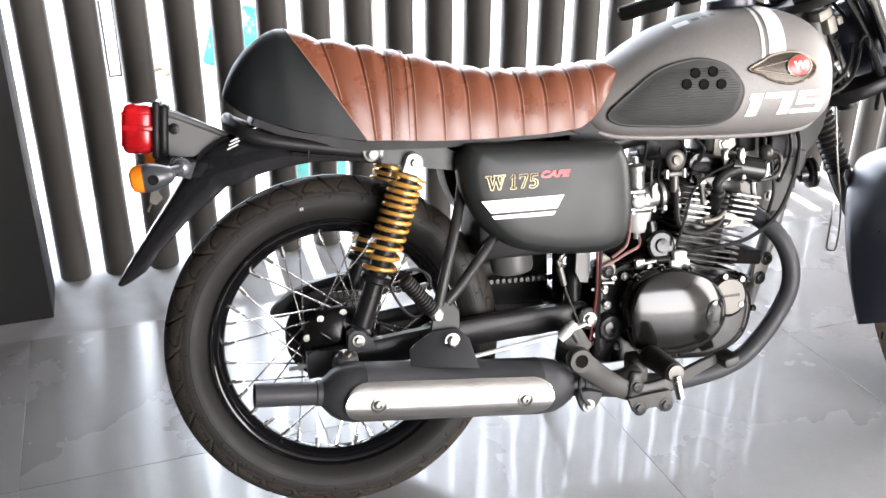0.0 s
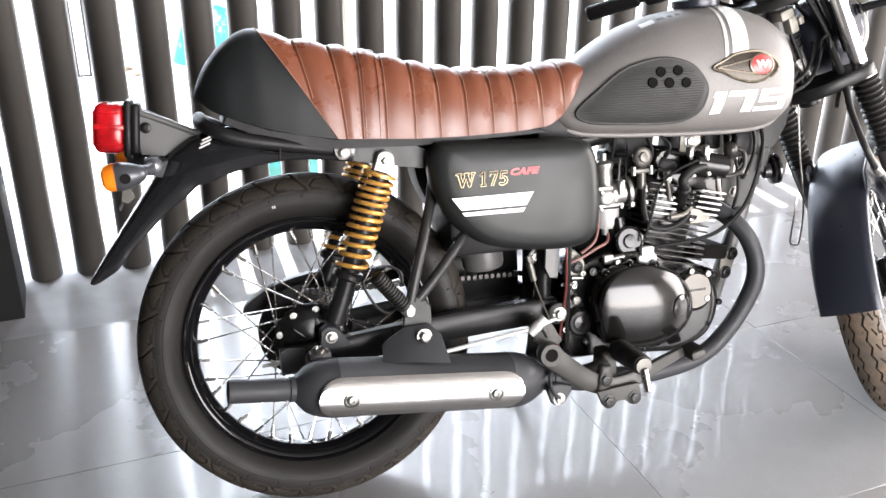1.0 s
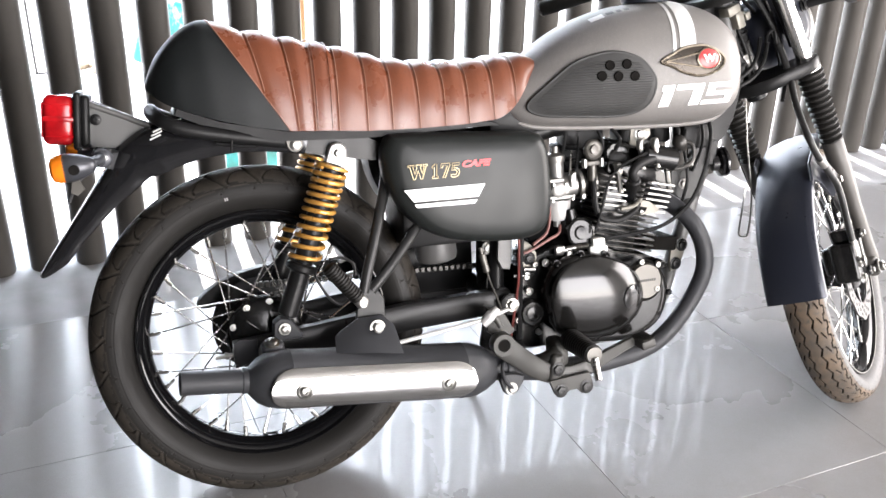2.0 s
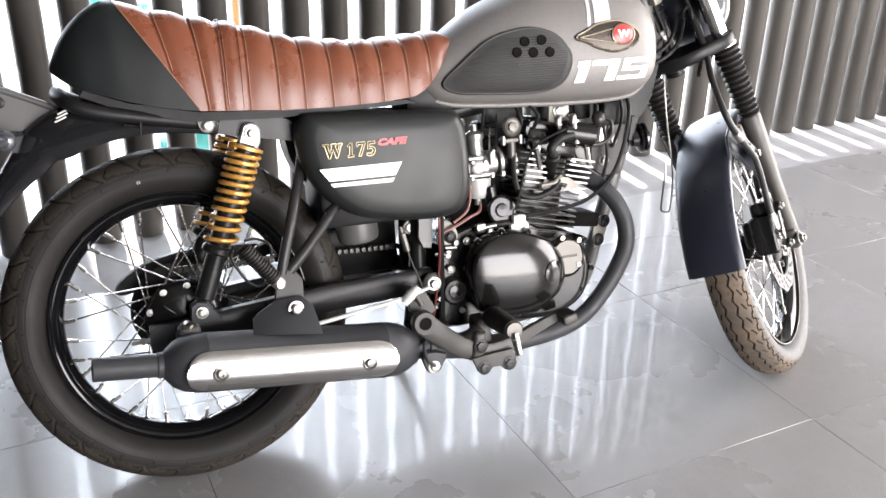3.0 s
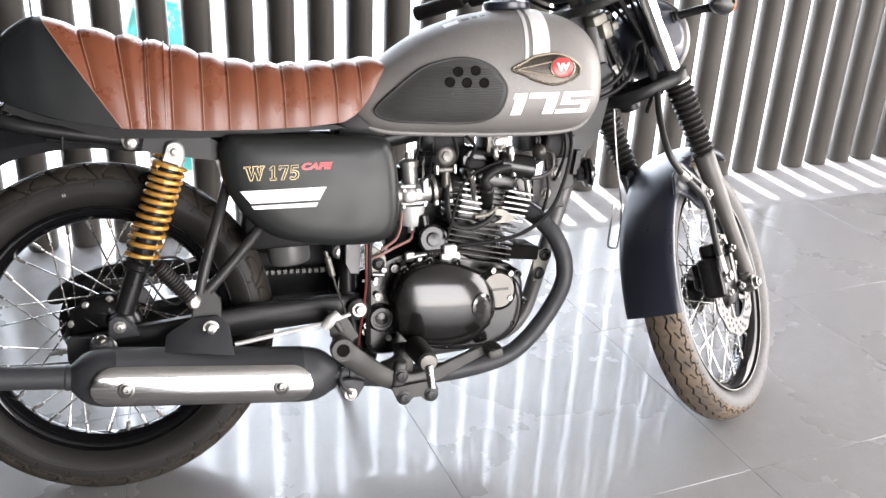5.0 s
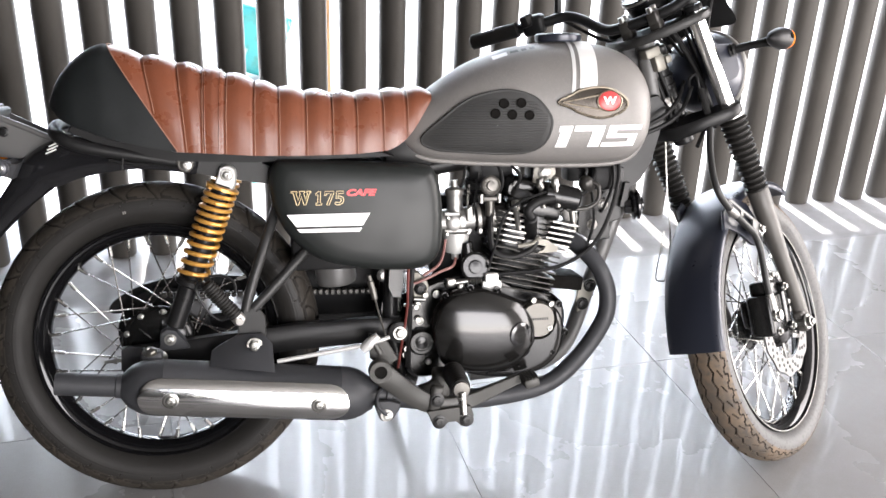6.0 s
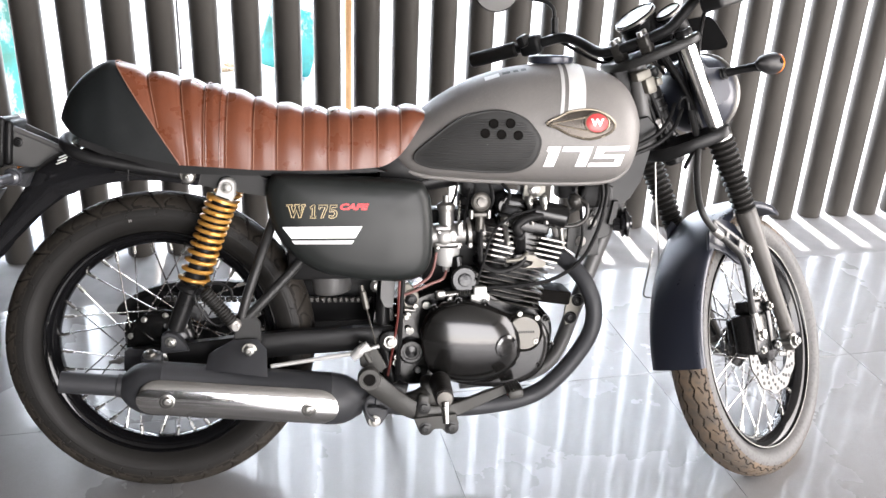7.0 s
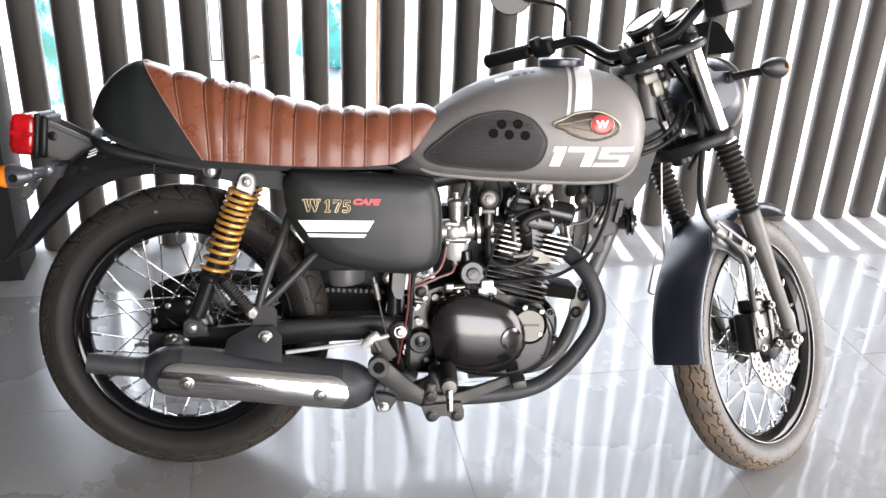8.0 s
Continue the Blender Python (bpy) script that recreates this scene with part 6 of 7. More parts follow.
for i, q in enumerate(pl):
    d = (pl[min(i + 1, len(pl) - 1)] - pl[max(i - 1, 0)]).normalized()
    n = Vector((-d.y, d.x, 0))
    h = float(hh[i])
    rings.append([Vector(((q + n * b * h).x, -0.150 + a * 0.006, (q + n * b * h).y)) for a, b in ((-1, -0.85), (-0.7, -1), (0.7, -1), (1, -0.85), (1, 0.85), (0.7, 1), (-0.7, 1), (-1, 0.85))])
grid(bm, rings)
lathe(bm, [(0.0125, -0.012), (0.021, -0.012), (0.0225, -0.008), (0.0225, 0.008), (0.021, 0.012), (0.0125, 0.012), (0.0125, -0.004)], (0.416, -0.150, 0.269), (0, -1, 0), 28)
pedal = part("brake_pedal", bm, PEDAL, bike, "dark cast brake pedal arm")
# black filling stands for the shade in the pedal eye's open hole
bm = bmesh.new()
rod(bm, (0.416, -0.1600, 0.269), (0.416, -0.135, 0.269), 0.0122, 20)
part("pedal_shaft", bm, GROOVE, pedal)
bm = bmesh.new()
block(bm, (0.030, 0.050, 0.018), pose(0.706, -0.160, 0.235, 0, -12, 0), 0.004)
for k in range(5):
    block(bm, (0.0025, 0.047, 0.003), pose(0.695 + 0.0055 * k, -0.160, 0.2428 + 0.0012 * k, 0, -12, 0), 0.001, 1)
part("pedal_pad", bm, PEDAL, pedal)
bm = bmesh.new()
tube(bm, [(0.418, -0.140, 0.300), (0.408, -0.140, 0.318), (0.398, -0.138, 0.330)], 0.006, 10)
plate(bm, [(0.398, 0.335), (0.43, 0.325), (0.455, 0.28), (0.43, 0.262), (0.400, 0.285)], -0.120, -0.112, 0.002)
part("pedal_lever", bm, PEDAL, pedal)
bm = bmesh.new()
tube(bm, [(0.385, -0.135, 0.308), (0.400, -0.137, 0.322), (0.415, -0.137, 0.334)], [0.009, 0.011, 0.008], 12)
rod(bm, (0.41, -0.135, 0.322), (0.437, -0.135, 0.330), 0.004, 10)
rod(bm, (0.225, -0.125, 0.292), (0.400, -0.135, 0.318), 0.0042, 10)
part("brake_rod", bm, PALECAST, bike, "plated brake rod and its joint")
bm = bmesh.new()
plate(bm, [(0.503, 0.186), (0.514, 0.158), (0.531, 0.151), (0.545, 0.162), (0.560, 0.162), (0.571, 0.151), (0.588, 0.155), (0.595, 0.172), (0.588, 0.192), (0.55, 0.19)], -0.166, -0.158, 0.002)
block(bm, (0.030, 0.050, 0.050), pose(0.536, -0.130, 0.232), 0.008, 3)
block(bm, (0.026, 0.030, 0.060), pose(0.522, -0.146, 0.205, 0, 10, 0), 0.008, 3)
tube(bm, [(0.50, -0.12, 0.212), (0.515, -0.135, 0.222), (0.535, -0.145, 0.240)], 0.014, 12)
fp = part("foot_peg", bm, PEDAL, bike, "rider's foot peg with a black rubber and metal tip")
bm = bmesh.new()
PEG = Vector((0.556, -0.150, 0.258))
PEG_WAY = Vector((-0.035, -1, 0.02))
lathe(bm, [(0.008, -0.012), (0.014, -0.010), (0.019, -0.004), (0.021, 0.004), (0.0215, 0.012)] + [q for k in range(10) for q in ((0.0212 - 0.0003 * k, 0.016 + 0.0082 * k), (0.0203 - 0.0003 * k, 0.0178 + 0.0082 * k), (0.0212 - 0.0003 * k, 0.0196 + 0.0082 * k))] + [(0.0175, 0.102), (0.013, 0.104)], PEG, PEG_WAY, 26)
part("peg_rubber", bm, RUBBER, fp, "black rubber sleeve")
bm = bmesh.new()
lathe(bm, [(0.010, 0.100), (0.0150, 0.102), (0.0155, 0.105), (0.0145, 0.108), (0.006, 0.109)], PEG, PEG_WAY, 26)
part("peg_end", bm, SMOKE, fp, "bare metal end plate")
bm = bmesh.new()
rod(bm, PEG + PEG_WAY * 0.106 + Vector((0, 0, -0.006)), PEG + PEG_WAY * 0.122 + Vector((0.001, 0, -0.044)), 0.0080, 14, 0.001, 0.0066)
part("feeler_tip", bm, BRIGHT, fp, "bare metal feeler tip")
pieces("peg_bolt", lambda q: bolt(q, (0, 0, 0), r=0.0087, h=0.007), [pose(0.527, -0.166, 0.164), pose(0.580, -0.166, 0.164), pose(0.524, -0.160, 0.206)], TUBE, fp)
bm = bmesh.new()
tube(bm, [(0.52, 0.095, 0.185), (0.505, 0.150, 0.140), (0.480, 0.235, 0.075), (0.475, 0.262, 0.068)], 0.010, 12)
block(bm, (0.06, 0.045, 0.006), pose(0.472, 0.268, 0.065, 13, 0, 0), 0.002)
part("side_stand", bm, SATIN, bike, "black side stand on the far side")

# ---- steering: everything that turns with the bars ----
FRONT = pose(1.063, -0.02, 0.705, 0, -24, 0) @ pose(0, 0, 0, 0, 0, 41)
LEG, WX0, WZ0 = 0.046, 0.028, -0.490
bm = bmesh.new()
plate(bm, [(-0.030, -0.03), (-0.030, 0.03), (0.02, 0.105), (0.06, 0.110), (0.065, 0.07), (0.045, 0.0), (0.065, -0.07), (0.06, -0.110), (0.02, -0.105)], -0.012, 0.014, 0.004, 3)
bmesh.ops.rotate(bm, verts=bm.verts, cent=(0, 0, 0), matrix=Matrix.Rotation(radians(90), 3, "X"))
fork = part("front_fork", bm, SATIN, bike, "telescopic front fork turned to the far side", m=FRONT)
bm = bmesh.new()
plate(bm, [(-0.035, -0.03), (-0.035, 0.03), (0.02, 0.108), (0.065, 0.112), (0.068, 0.07), (0.045, 0.0), (0.068, -0.07), (0.065, -0.112), (0.02, -0.108)], -0.212, -0.194, 0.004, 3)
bmesh.ops.rotate(bm, verts=bm.verts, cent=(0, 0, 0), matrix=Matrix.Rotation(radians(-90), 3, "X"))
part("upper_clamp", bm, FRAMEGREY, fork, "dark grey cast upper fork clamp")
for s in (-1, 1):
    y = 0.088 * s
    bm = bmesh.new()
    rod(bm, (LEG, y, -0.02), (LEG, y, 0.216), 0.0165, 24, 0.002)
    part("stanchion", bm, CHROME, fork, "chromed fork tube")
    bm = bmesh.new()
    rings = [(0.020, 0.0)]
    for k in range(13):
        z = -0.004 - k * 0.0128
        r = 0.0285 - 0.0004 * k
        rings += [(r - 0.006, -z), (r, -z + 0.0045), (r, -z + 0.0072), (r - 0.006, -z + 0.0115)]
    lathe(bm, rings + [(0.021, 0.172)], (LEG, y, -0.012), (0, 0, -1), 24)
    part("gaiter", bm, RUBBER, fork, "ribbed black rubber gaiter")
    bm = bmesh.new()
    lathe(bm, [(0.0205, 0.178), (0.0225, 0.182), (0.0218, 0.23), (0.0195, 0.28), (0.0165, 0.34), (0.0155, 0.42), (0.0160, 0.47), (0.0155, 0.505), (0.012, 0.515)], (LEG, y, 0.0), (0, 0, -1), 24)
    block(bm, (0.036, 0.026, 0.05), pose(LEG - 0.004, y, WZ0), 0.008, 3)
    part("lower_leg", bm, DUSTLEG, fork, "dusty grey lower fork leg")
    bm = bmesh.new()
    lathe(bm, [(0.0185, 0.0), (0.0185, 0.010), (0.0165, 0.013), (0.008, 0.014)], (LEG, y, 0.214), (0, 0, 1), 20)
    part("top_cap", bm, SATIN, fork)
    bm = bmesh.new()
    lathe(bm, [(0.026, 0), (0.026, 0.020), (0.023, 0.024)], (LEG, y, -0.014), (0, 0, 1), 24)
    part("clamp_ring", bm, STEEL if s < 0 else SATIN, fork)
bm = bmesh.new()
rod(bm, (WX0, -0.118, WZ0), (WX0, 0.112, WZ0), 0.0075, 14, 0.001)
bolt(bm, (WX0, -0.103, WZ0), r=0.0105, h=0.011)
lathe(bm, [(0.0165, 0), (0.0165, 0.003)], (WX0, -0.101, WZ0), (0, -1, 0), 24)
part("front_axle", bm, STEEL, fork, "plated front axle nut")
fw = wheel("front_wheel", FRONT @ pose(WX0, 0, WZ0), bike, 0.294, 0.042, GREYWALL, DUSTY, 54, 0.045, "gloss black wire-spoked front rim", "dusty brown-black front tyre with block tread")
bm = bmesh.new()
lathe(bm, [(0.010, -0.060), (0.035, -0.056), (0.048, -0.042), (0.052, -0.030), (0.038, -0.022), (0.032, 0.0), (0.038, 0.022), (0.052, 0.030), (0.040, 0.050), (0.010, 0.056)], seg=36)
part("hub", bm, ENGINE, fw, "black front hub")
bm = bmesh.new()
n = 96
for r0, r1 in ((0.076, 0.112),):
    rings = []
    for i in range(n):
        a = 2 * math.pi * i / n
        wob = 0.0025 * math.cos(a * 12)
        rings.append([Vector((r * math.cos(a), y, r * math.sin(a))) for r, y in ((r0, -0.050), (r1 + wob, -0.050), (r1 + wob, -0.054), (r0, -0.054))])
    grid(bm, rings, loop=True)
for i in range(5):
    a = 2 * math.pi * (i + 0.2) / 5
    block(bm, (0.040, 0.003, 0.009), pose(0.064 * math.cos(a), -0.052, 0.062 * math.sin(a), 0, -math.degrees(a) - 25, 0), 0.001)
disc = part("brake_disc", bm, DISC, fw, "drilled steel brake disc")
bm = bmesh.new()
for i in range(60):
    a = 2 * math.pi * i / 60
    r = (0.085, 0.094, 0.103)[i % 3]
    lathe(bm, [(0.0040, 0), (0.0040, 0.0006)], (r * math.cos(a), -0.0541, r * math.sin(a)), (0, -1, 0), 10)
part("disc_hole", bm, DIAL, disc)
bm = bmesh.new()
block(bm, (0.066, 0.052, 0.086), pose(-0.064, -0.066, -0.415, 0, 20, 0), 0.009, 3)
block(bm, (0.040, 0.046, 0.030), pose(-0.040, -0.068, -0.366, 0, 20, 0), 0.006, 3)
block(bm, (0.052, 0.030, 0.060), pose(-0.058, -0.036, -0.412, 0, 20, 0), 0.008, 3)
block(bm, (0.022, 0.016, 0.100), pose(-0.022, -0.086, -0.425, 0, 20, 0), 0.005, 2)
for x, z in ((-0.012, -0.380), (-0.034, -0.462)):
    rod(bm, (x, -0.070, z), (x, -0.100, z), 0.0105, 18, 0.002)
cal = part("brake_caliper", bm, ENGINE, bike, "black front brake caliper", m=FRONT)
bm = bmesh.new()
plate(bm, [(-0.030, -0.352), (-0.010, -0.338), (0.008, -0.352), (0.022, -0.395), (0.030, -0.440), (0.012, -0.446), (-0.012, -0.410)], -0.079, -0.073, 0.002)
part("caliper_carrier", bm, GLOSS, cal, "black caliper carrier bolted to the fork leg")
pieces("caliper_bolt", lambda q: bolt(q, (0, 0, 0), r=0.0050, h=0.007), [pose(-0.012, -0.100, -0.380), pose(-0.034, -0.100, -0.462), pose(-0.008, -0.079, -0.352), pose(0.018, -0.079, -0.432), pose(-0.084, -0.092, -0.446)], STEEL, cal)
bm = bmesh.new()
tube(bm, [(0.040, -0.050, 0.060), (0.004, -0.060, 0.000), (-0.050, -0.068, -0.042), (-0.096, -0.080, -0.073), (-0.118, -0.088, -0.100), (-0.115, -0.090, -0.128), (-0.093, -0.090, -0.166), (-0.060, -0.090, -0.210), (-0.038, -0.090, -0.245), (-0.037, -0.090, -0.278), (-0.052, -0.090, -0.317), (-0.064, -0.090, -0.352), (-0.068, -0.090, -0.378)], 0.0070, 14)
brake_hose = part("brake_hose", bm, TUBE, bike, "dark grey rubber front brake hose", m=FRONT)
bm = bmesh.new()
lathe(bm, [(0.0070, -0.016), (0.0084, -0.014), (0.0084, 0.012), (0.0070, 0.014)], (-0.093, -0.090, -0.166), (0.55, 0, -0.72), 16)
part("hose_ferrule", bm, GREYM, brake_hose, "plated collar on the hose")
bm = bmesh.new()
rod(bm, (-0.066, -0.090, -0.366), (-0.074, -0.091, -0.400), 0.0078, 14, 0.001)
part("hose_end", bm, GREYM, brake_hose, "plated hose end")
bm = bmesh.new()
lathe(bm, [(0.0060, 0), (0.0135, 0.001), (0.0135, 0.012), (0.0095, 0.013), (0.0095, 0.020), (0.0003, 0.021)], (-0.078, -0.086, -0.411), (0, -1, 0), 16)
part("hose_banjo", bm, BRIGHT, brake_hose, "bright banjo bolt")
# slotted guide that carries the hose from the stay to the leg
GUIDE_A, GUIDE_B = Vector((-0.084, -0.080, -0.150)), Vector((0.014, -0.083, -0.262))
way = (GUIDE_B - GUIDE_A).normalized()
up = Vector((-way.z, 0, way.x)) * -1
bm = bmesh.new()
def bar(a, b, half, y):
    p, q = GUIDE_A.lerp(GUIDE_B, a), GUIDE_A.lerp(GUIDE_B, b)
    block(bm, ((q - p).length, 0.005, half * 2), Matrix.Translation((p + q) / 2 + y) @ Matrix.Rotation(math.atan2(-way.z, way.x), 4, "Y"), 0.0012, 1)
for a, b in ((0.0, 0.10), (0.34, 0.42), (0.68, 1.0)):
    bar(a, b, 0.0135, Vector())
for sg in (-1, 1):
    bar(0.02, 0.98, 0.0038, up * 0.0105 * sg)
guide = part("hose_guide", bm, GREYLIT, bike, "slotted plated brake hose guide", m=FRONT)
bm = bmesh.new()
bolt(bm, GUIDE_A.lerp(GUIDE_B, 0.92) + Vector((0, -0.003, 0)), r=0.007, h=0.008)
part("guide_bolt", bm, BRIGHT, guide)

# front fender
rings = []
for i in range(61):
    a = radians(40 + (159 - 40) * i / 60)
    R0 = 0.318
    w = 0.060 * (1 - 0.25 * max(0.0, 1 - i / 6) ** 2)
    sd = 0.017 if i > 4 else 0.017 * (0.3 + 0.7 * i / 4)
    ring = []
    sec = [(-1.0, -1.0), (-1.0, -0.55), (-0.93, -0.2), (-0.72, 0.0), (-0.38, 0.22), (0, 0.30), (0.38, 0.22), (0.72, 0.0), (0.93, -0.2), (1.0, -0.55), (1.0, -1.0)]
    for u, v in sec:
        r = R0 + v * sd
        ring.append(Vector((WX0 + r * math.cos(a), u * w, WZ0 + r * math.sin(a))))
    for u, v in reversed(sec):
        r = R0 + v * sd - 0.0025
        ring.append(Vector((WX0 + r * math.cos(a), u * (w - 0.0025), WZ0 + r * math.sin(a))))
    rings.append(ring)
bm = bmesh.new()
grid(bm, rings)
ff = part("front_fender", bm, FENDER, bike, "satin dark grey front fender", 50, m=FRONT)
bm = bmesh.new()
for s, k in ((-1, 1.0), (1, 0.5)):
    plate(bm, [(0.020 + (x - 0.020) * k, z) for x, z in ((-0.080, -0.165), (-0.020, -0.160), (0.030, -0.200), (0.053, -0.262), (0.046, -0.298), (0.020, -0.298), (-0.010, -0.277), (-0.046, -0.232), (-0.080, -0.205), (-0.104, -0.196))], s * 0.058, s * 0.064, 0.003)
part("fender_stay", bm, FENDER, ff)

# headlamp, signals, instruments, bars
HL = Vector((0.150, -0.010, 0.067))
bm = bmesh.new()
lathe(bm, [(0.012, -0.082), (0.040, -0.074), (0.064, -0.054), (0.079, -0.025), (0.085, 0.0), (0.086, 0.020), (0.084, 0.024)], HL, (1, 0, -0.30), 48)
lamp = part("headlamp", bm, FENDER, bike, "satin dark grey round headlamp", m=FRONT)
bm = bmesh.new()
lathe(bm, [(0.084, 0.022), (0.089, 0.026), (0.089, 0.034), (0.083, 0.040), (0.080, 0.036)], HL, (1, 0, -0.30), 48)
part("lamp_rim", bm, GREYM, lamp, "plated lamp rim")
bm = bmesh.new()
lathe(bm, [(0.081, 0.030), (0.060, 0.044), (0.030, 0.051), (0.0004, 0.053)], HL, (1, 0, -0.30), 40)
part("lamp_glass", bm, GLASS, lamp)
for s in (-1, 1):
    bm = bmesh.new()
    plate(bm, [(0.045, 0.175), (0.085, 0.130), (0.150, 0.110), (0.165, 0.060), (0.120, 0.045), (0.070, 0.050), (0.045, 0.020)], s * 0.088, s * 0.094, 0.003)
    part("lamp_stay", bm, FENDER, lamp, "grey headlamp bracket")
    bm = bmesh.new()
    base = Vector((0.130, s * 0.078, 0.100))
    tube(bm, [base, base + Vector((0.004, s * 0.05, -0.002)), base + Vector((0.010, s * 0.085, -0.006)), base + Vector((0.018, s * 0.108, -0.010))], [0.010, 0.0085, 0.009, 0.016], 14)
    for k in range(4):
        lathe(bm, [(0.010, -0.003), (0.0135, 0), (0.010, 0.003)], base + Vector((0, s * (0.004 + 0.0075 * k), 0)), (0, 1, 0), 16)
    tip = base + Vector((0.024, s * 0.114, -0.011))
    lathe(bm, [(0.0006, -0.062), (0.009, -0.055), (0.0165, -0.036), (0.0212, -0.014), (0.0225, 0.004), (0.0222, 0.010)], tip, (1, 0, -0.35), 28)
    sig = part("front_turn_signal", bm, PLASTIC, bike, "black turn signal with an amber lens", m=FRONT)
    bm = bmesh.new()
    lathe(bm, [(0.0222, 0.010), (0.0216, 0.017), (0.017, 0.026), (0.008, 0.031), (0.0004, 0.032)], tip, (1, 0, -0.35), 28)
    part("lens", bm, AMBER, sig, "amber lens")
    bm = bmesh.new()
    lathe(bm, [(0.0055, 0.0), (0.006, 0.0018), (0.0003, 0.0012)], tip + Vector((0.000, s * 0.0216, 0.0)), (0, s, 0.1), 16)
    part("plug", bm, GROOVE, sig)
# instruments
def dial(name, at, r, axis, label):
    bm = bmesh.new()
    lathe(bm, [(r * 0.55, -0.055), (r * 0.92, -0.045), (r * 0.98, -0.010), (r * 0.98, 0.0)], at, axis, 36)
    ob = part(name, bm, PLASTIC, bike, label, m=FRONT)
    bm = bmesh.new()
    lathe(bm, [(r * 0.98, -0.004), (r * 1.05, -0.002), (r * 1.05, 0.006), (r * 1.00, 0.010), (r * 0.95, 0.009), (r * 0.93, 0.006), (r * 0.92, -0.010)], at, axis, 36)
    part("bezel", bm, GLOSS, ob, "black bezel")
    bm = bmesh.new()
    lathe(bm, [(r * 1.045, 0.002), (r * 1.065, 0.003), (r * 1.065, 0.0055), (r * 1.02, 0.0075)], at, axis, 36)
    part("bezel_ring", bm, GREYM, ob, "plated ring round the bezel")
    bm = bmesh.new()
    lathe(bm, [(r * 0.95, -0.0095), (r * 0.4, -0.009), (0.0003, -0.009)], at, axis, 36)
    part("dial_face", bm, GROOVE, ob)
    x = Vector(axis).normalized().orthogonal().normalized()
    y = Vector(axis).normalized().cross(x)
    marks = [Matrix.Translation(Vector(at) + Vector(axis).normalized() * -0.0085 + (x * math.cos(a) + y * math.sin(a)) * r * 0.72) for a in (2 * math.pi * k / 12 for k in range(10))]
    pieces("dial_mark", lambda q: block(q, (0.003, 0.003, 0.001), Matrix(), 0.0003, 1), marks, WHITE, ob)


dial("speedometer", (0.068, 0.014, 0.274), 0.043, (-0.26, 0.05, 0.96), "round speedometer with a bright bezel")
dial("tell_tale_panel", (0.085, -0.052, 0.260), 0.026, (-0.26, 0.05, 0.96), "small round indicator panel")
bm = bmesh.new()
block(bm, (0.034, 0.030, 0.020), pose(0.990, -0.012, 0.858, 0, -20, 10), 0.004)
block(bm, (0.022, 0.026, 0.034), pose(1.008, -0.012, 0.838, 0, -20, 10), 0.004)
block(bm, (0.014, 0.020, 0.016), pose(1.026, -0.014, 0.846, 0, -20, 10), 0.003)
part("ignition_switch", bm, DULL, bike, "dull metal ignition switch under the fork clamp")
bm = bmesh.new()
block(bm, (0.06, 0.13, 0.012), pose(0.06, 0.0, 0.232, 0, -30, 0), 0.004)
part("instrument_bracket", bm, SATIN, bike, m=FRONT)
bm = bmesh.new()
LB = [(-0.008, 0.0, 0.236), (-0.008, 0.050, 0.237), (-0.002, 0.085, 0.244), (0.018, 0.135, 0.275), (0.022, 0.170, 0.293), (0.002, 0.21, 0.300), (-0.020, 0.250, 0.307), (-0.053, 0.370, 0.320)]
tube(bm, [(x + min(0.025, y * 0.3), -y, z) for x, y, z in reversed(LB)] + LB[1:], 0.011, 14)
bars = part("handlebar", bm, SATIN, bike, "satin black handlebar with rubber grips", m=FRONT)
for s in (-1, 1):
    dx = 0.0 if s > 0 else 0.025
    g0, g1 = Vector((-0.023 + dx, 0.262 * s, 0.3085)), Vector((-0.0535 + dx, 0.372 * s, 0.3203))
    bm = bmesh.new()
    rod(bm, g0, g1, 0.0165, 20, 0.004)
    part("grip", bm, RUBBER, bars, "black rubber grip")
    bm = bmesh.new()
    block(bm, (0.040, 0.048, 0.042), pose(-0.010 + dx, 0.232 * s, 0.304, 8, 0, 17 * s), 0.010, 3)
    block(bm, (0.030, 0.020, 0.026), pose(-0.030 + dx, 0.232 * s, 0.320), 0.006)
    sw = part("switch_housing", bm, PLASTIC, bars, "black switch housing")
    bm = bmesh.new()
    tube(bm, [(0.010 + dx, 0.205 * s, 0.298), (0.045 + dx, 0.215 * s, 0.298), (0.048 + dx, 0.27 * s, 0.302), (0.022 + dx, 0.38 * s, 0.318)], [0.007, 0.006, 0.0055, 0.006], 10)
    block(bm, (0.03, 0.026, 0.02), pose(0.018 + dx, 0.200 * s, 0.298), 0.005)
    part("lever", bm, SATIN, bars, "black hand lever")
    bm = bmesh.new()
    block(bm, (0.026, 0.022, 0.026), pose(-0.008, 0.032 * s, 0.236), 0.004)
    block(bm, (0.024, 0.024, 0.030), pose(-0.008, 0.032 * s, 0.214), 0.004)
    part("bar_clamp", bm, FINS, bars, "cast bar clamp")
    pieces("clamp_screw", lambda q: rod(q, (0, 0, 0), (0, 0, 0.012), 0.0058, 6, 0.001), [pose(x, 0.032 * s, 0.246) for x in (-0.018, 0.002)], STEEL, bars)
bm = bmesh.new()
block(bm, (0.100, 0.050, 0.050), pose(0.050, -0.190, 0.268, 0, 8, -6), 0.009, 3)
block(bm, (0.070, 0.044, 0.012), pose(0.050, -0.190, 0.298, 0, 8, -6), 0.004)
rod(bm, (0.10, -0.188, 0.262), (0.125, -0.186, 0.258), 0.012, 14, 0.003)
part("brake_reservoir", bm, PLASTIC, bars, "black brake fluid reservoir")
MIRROR_AXIS = (0.66, 0.70, -0.26)
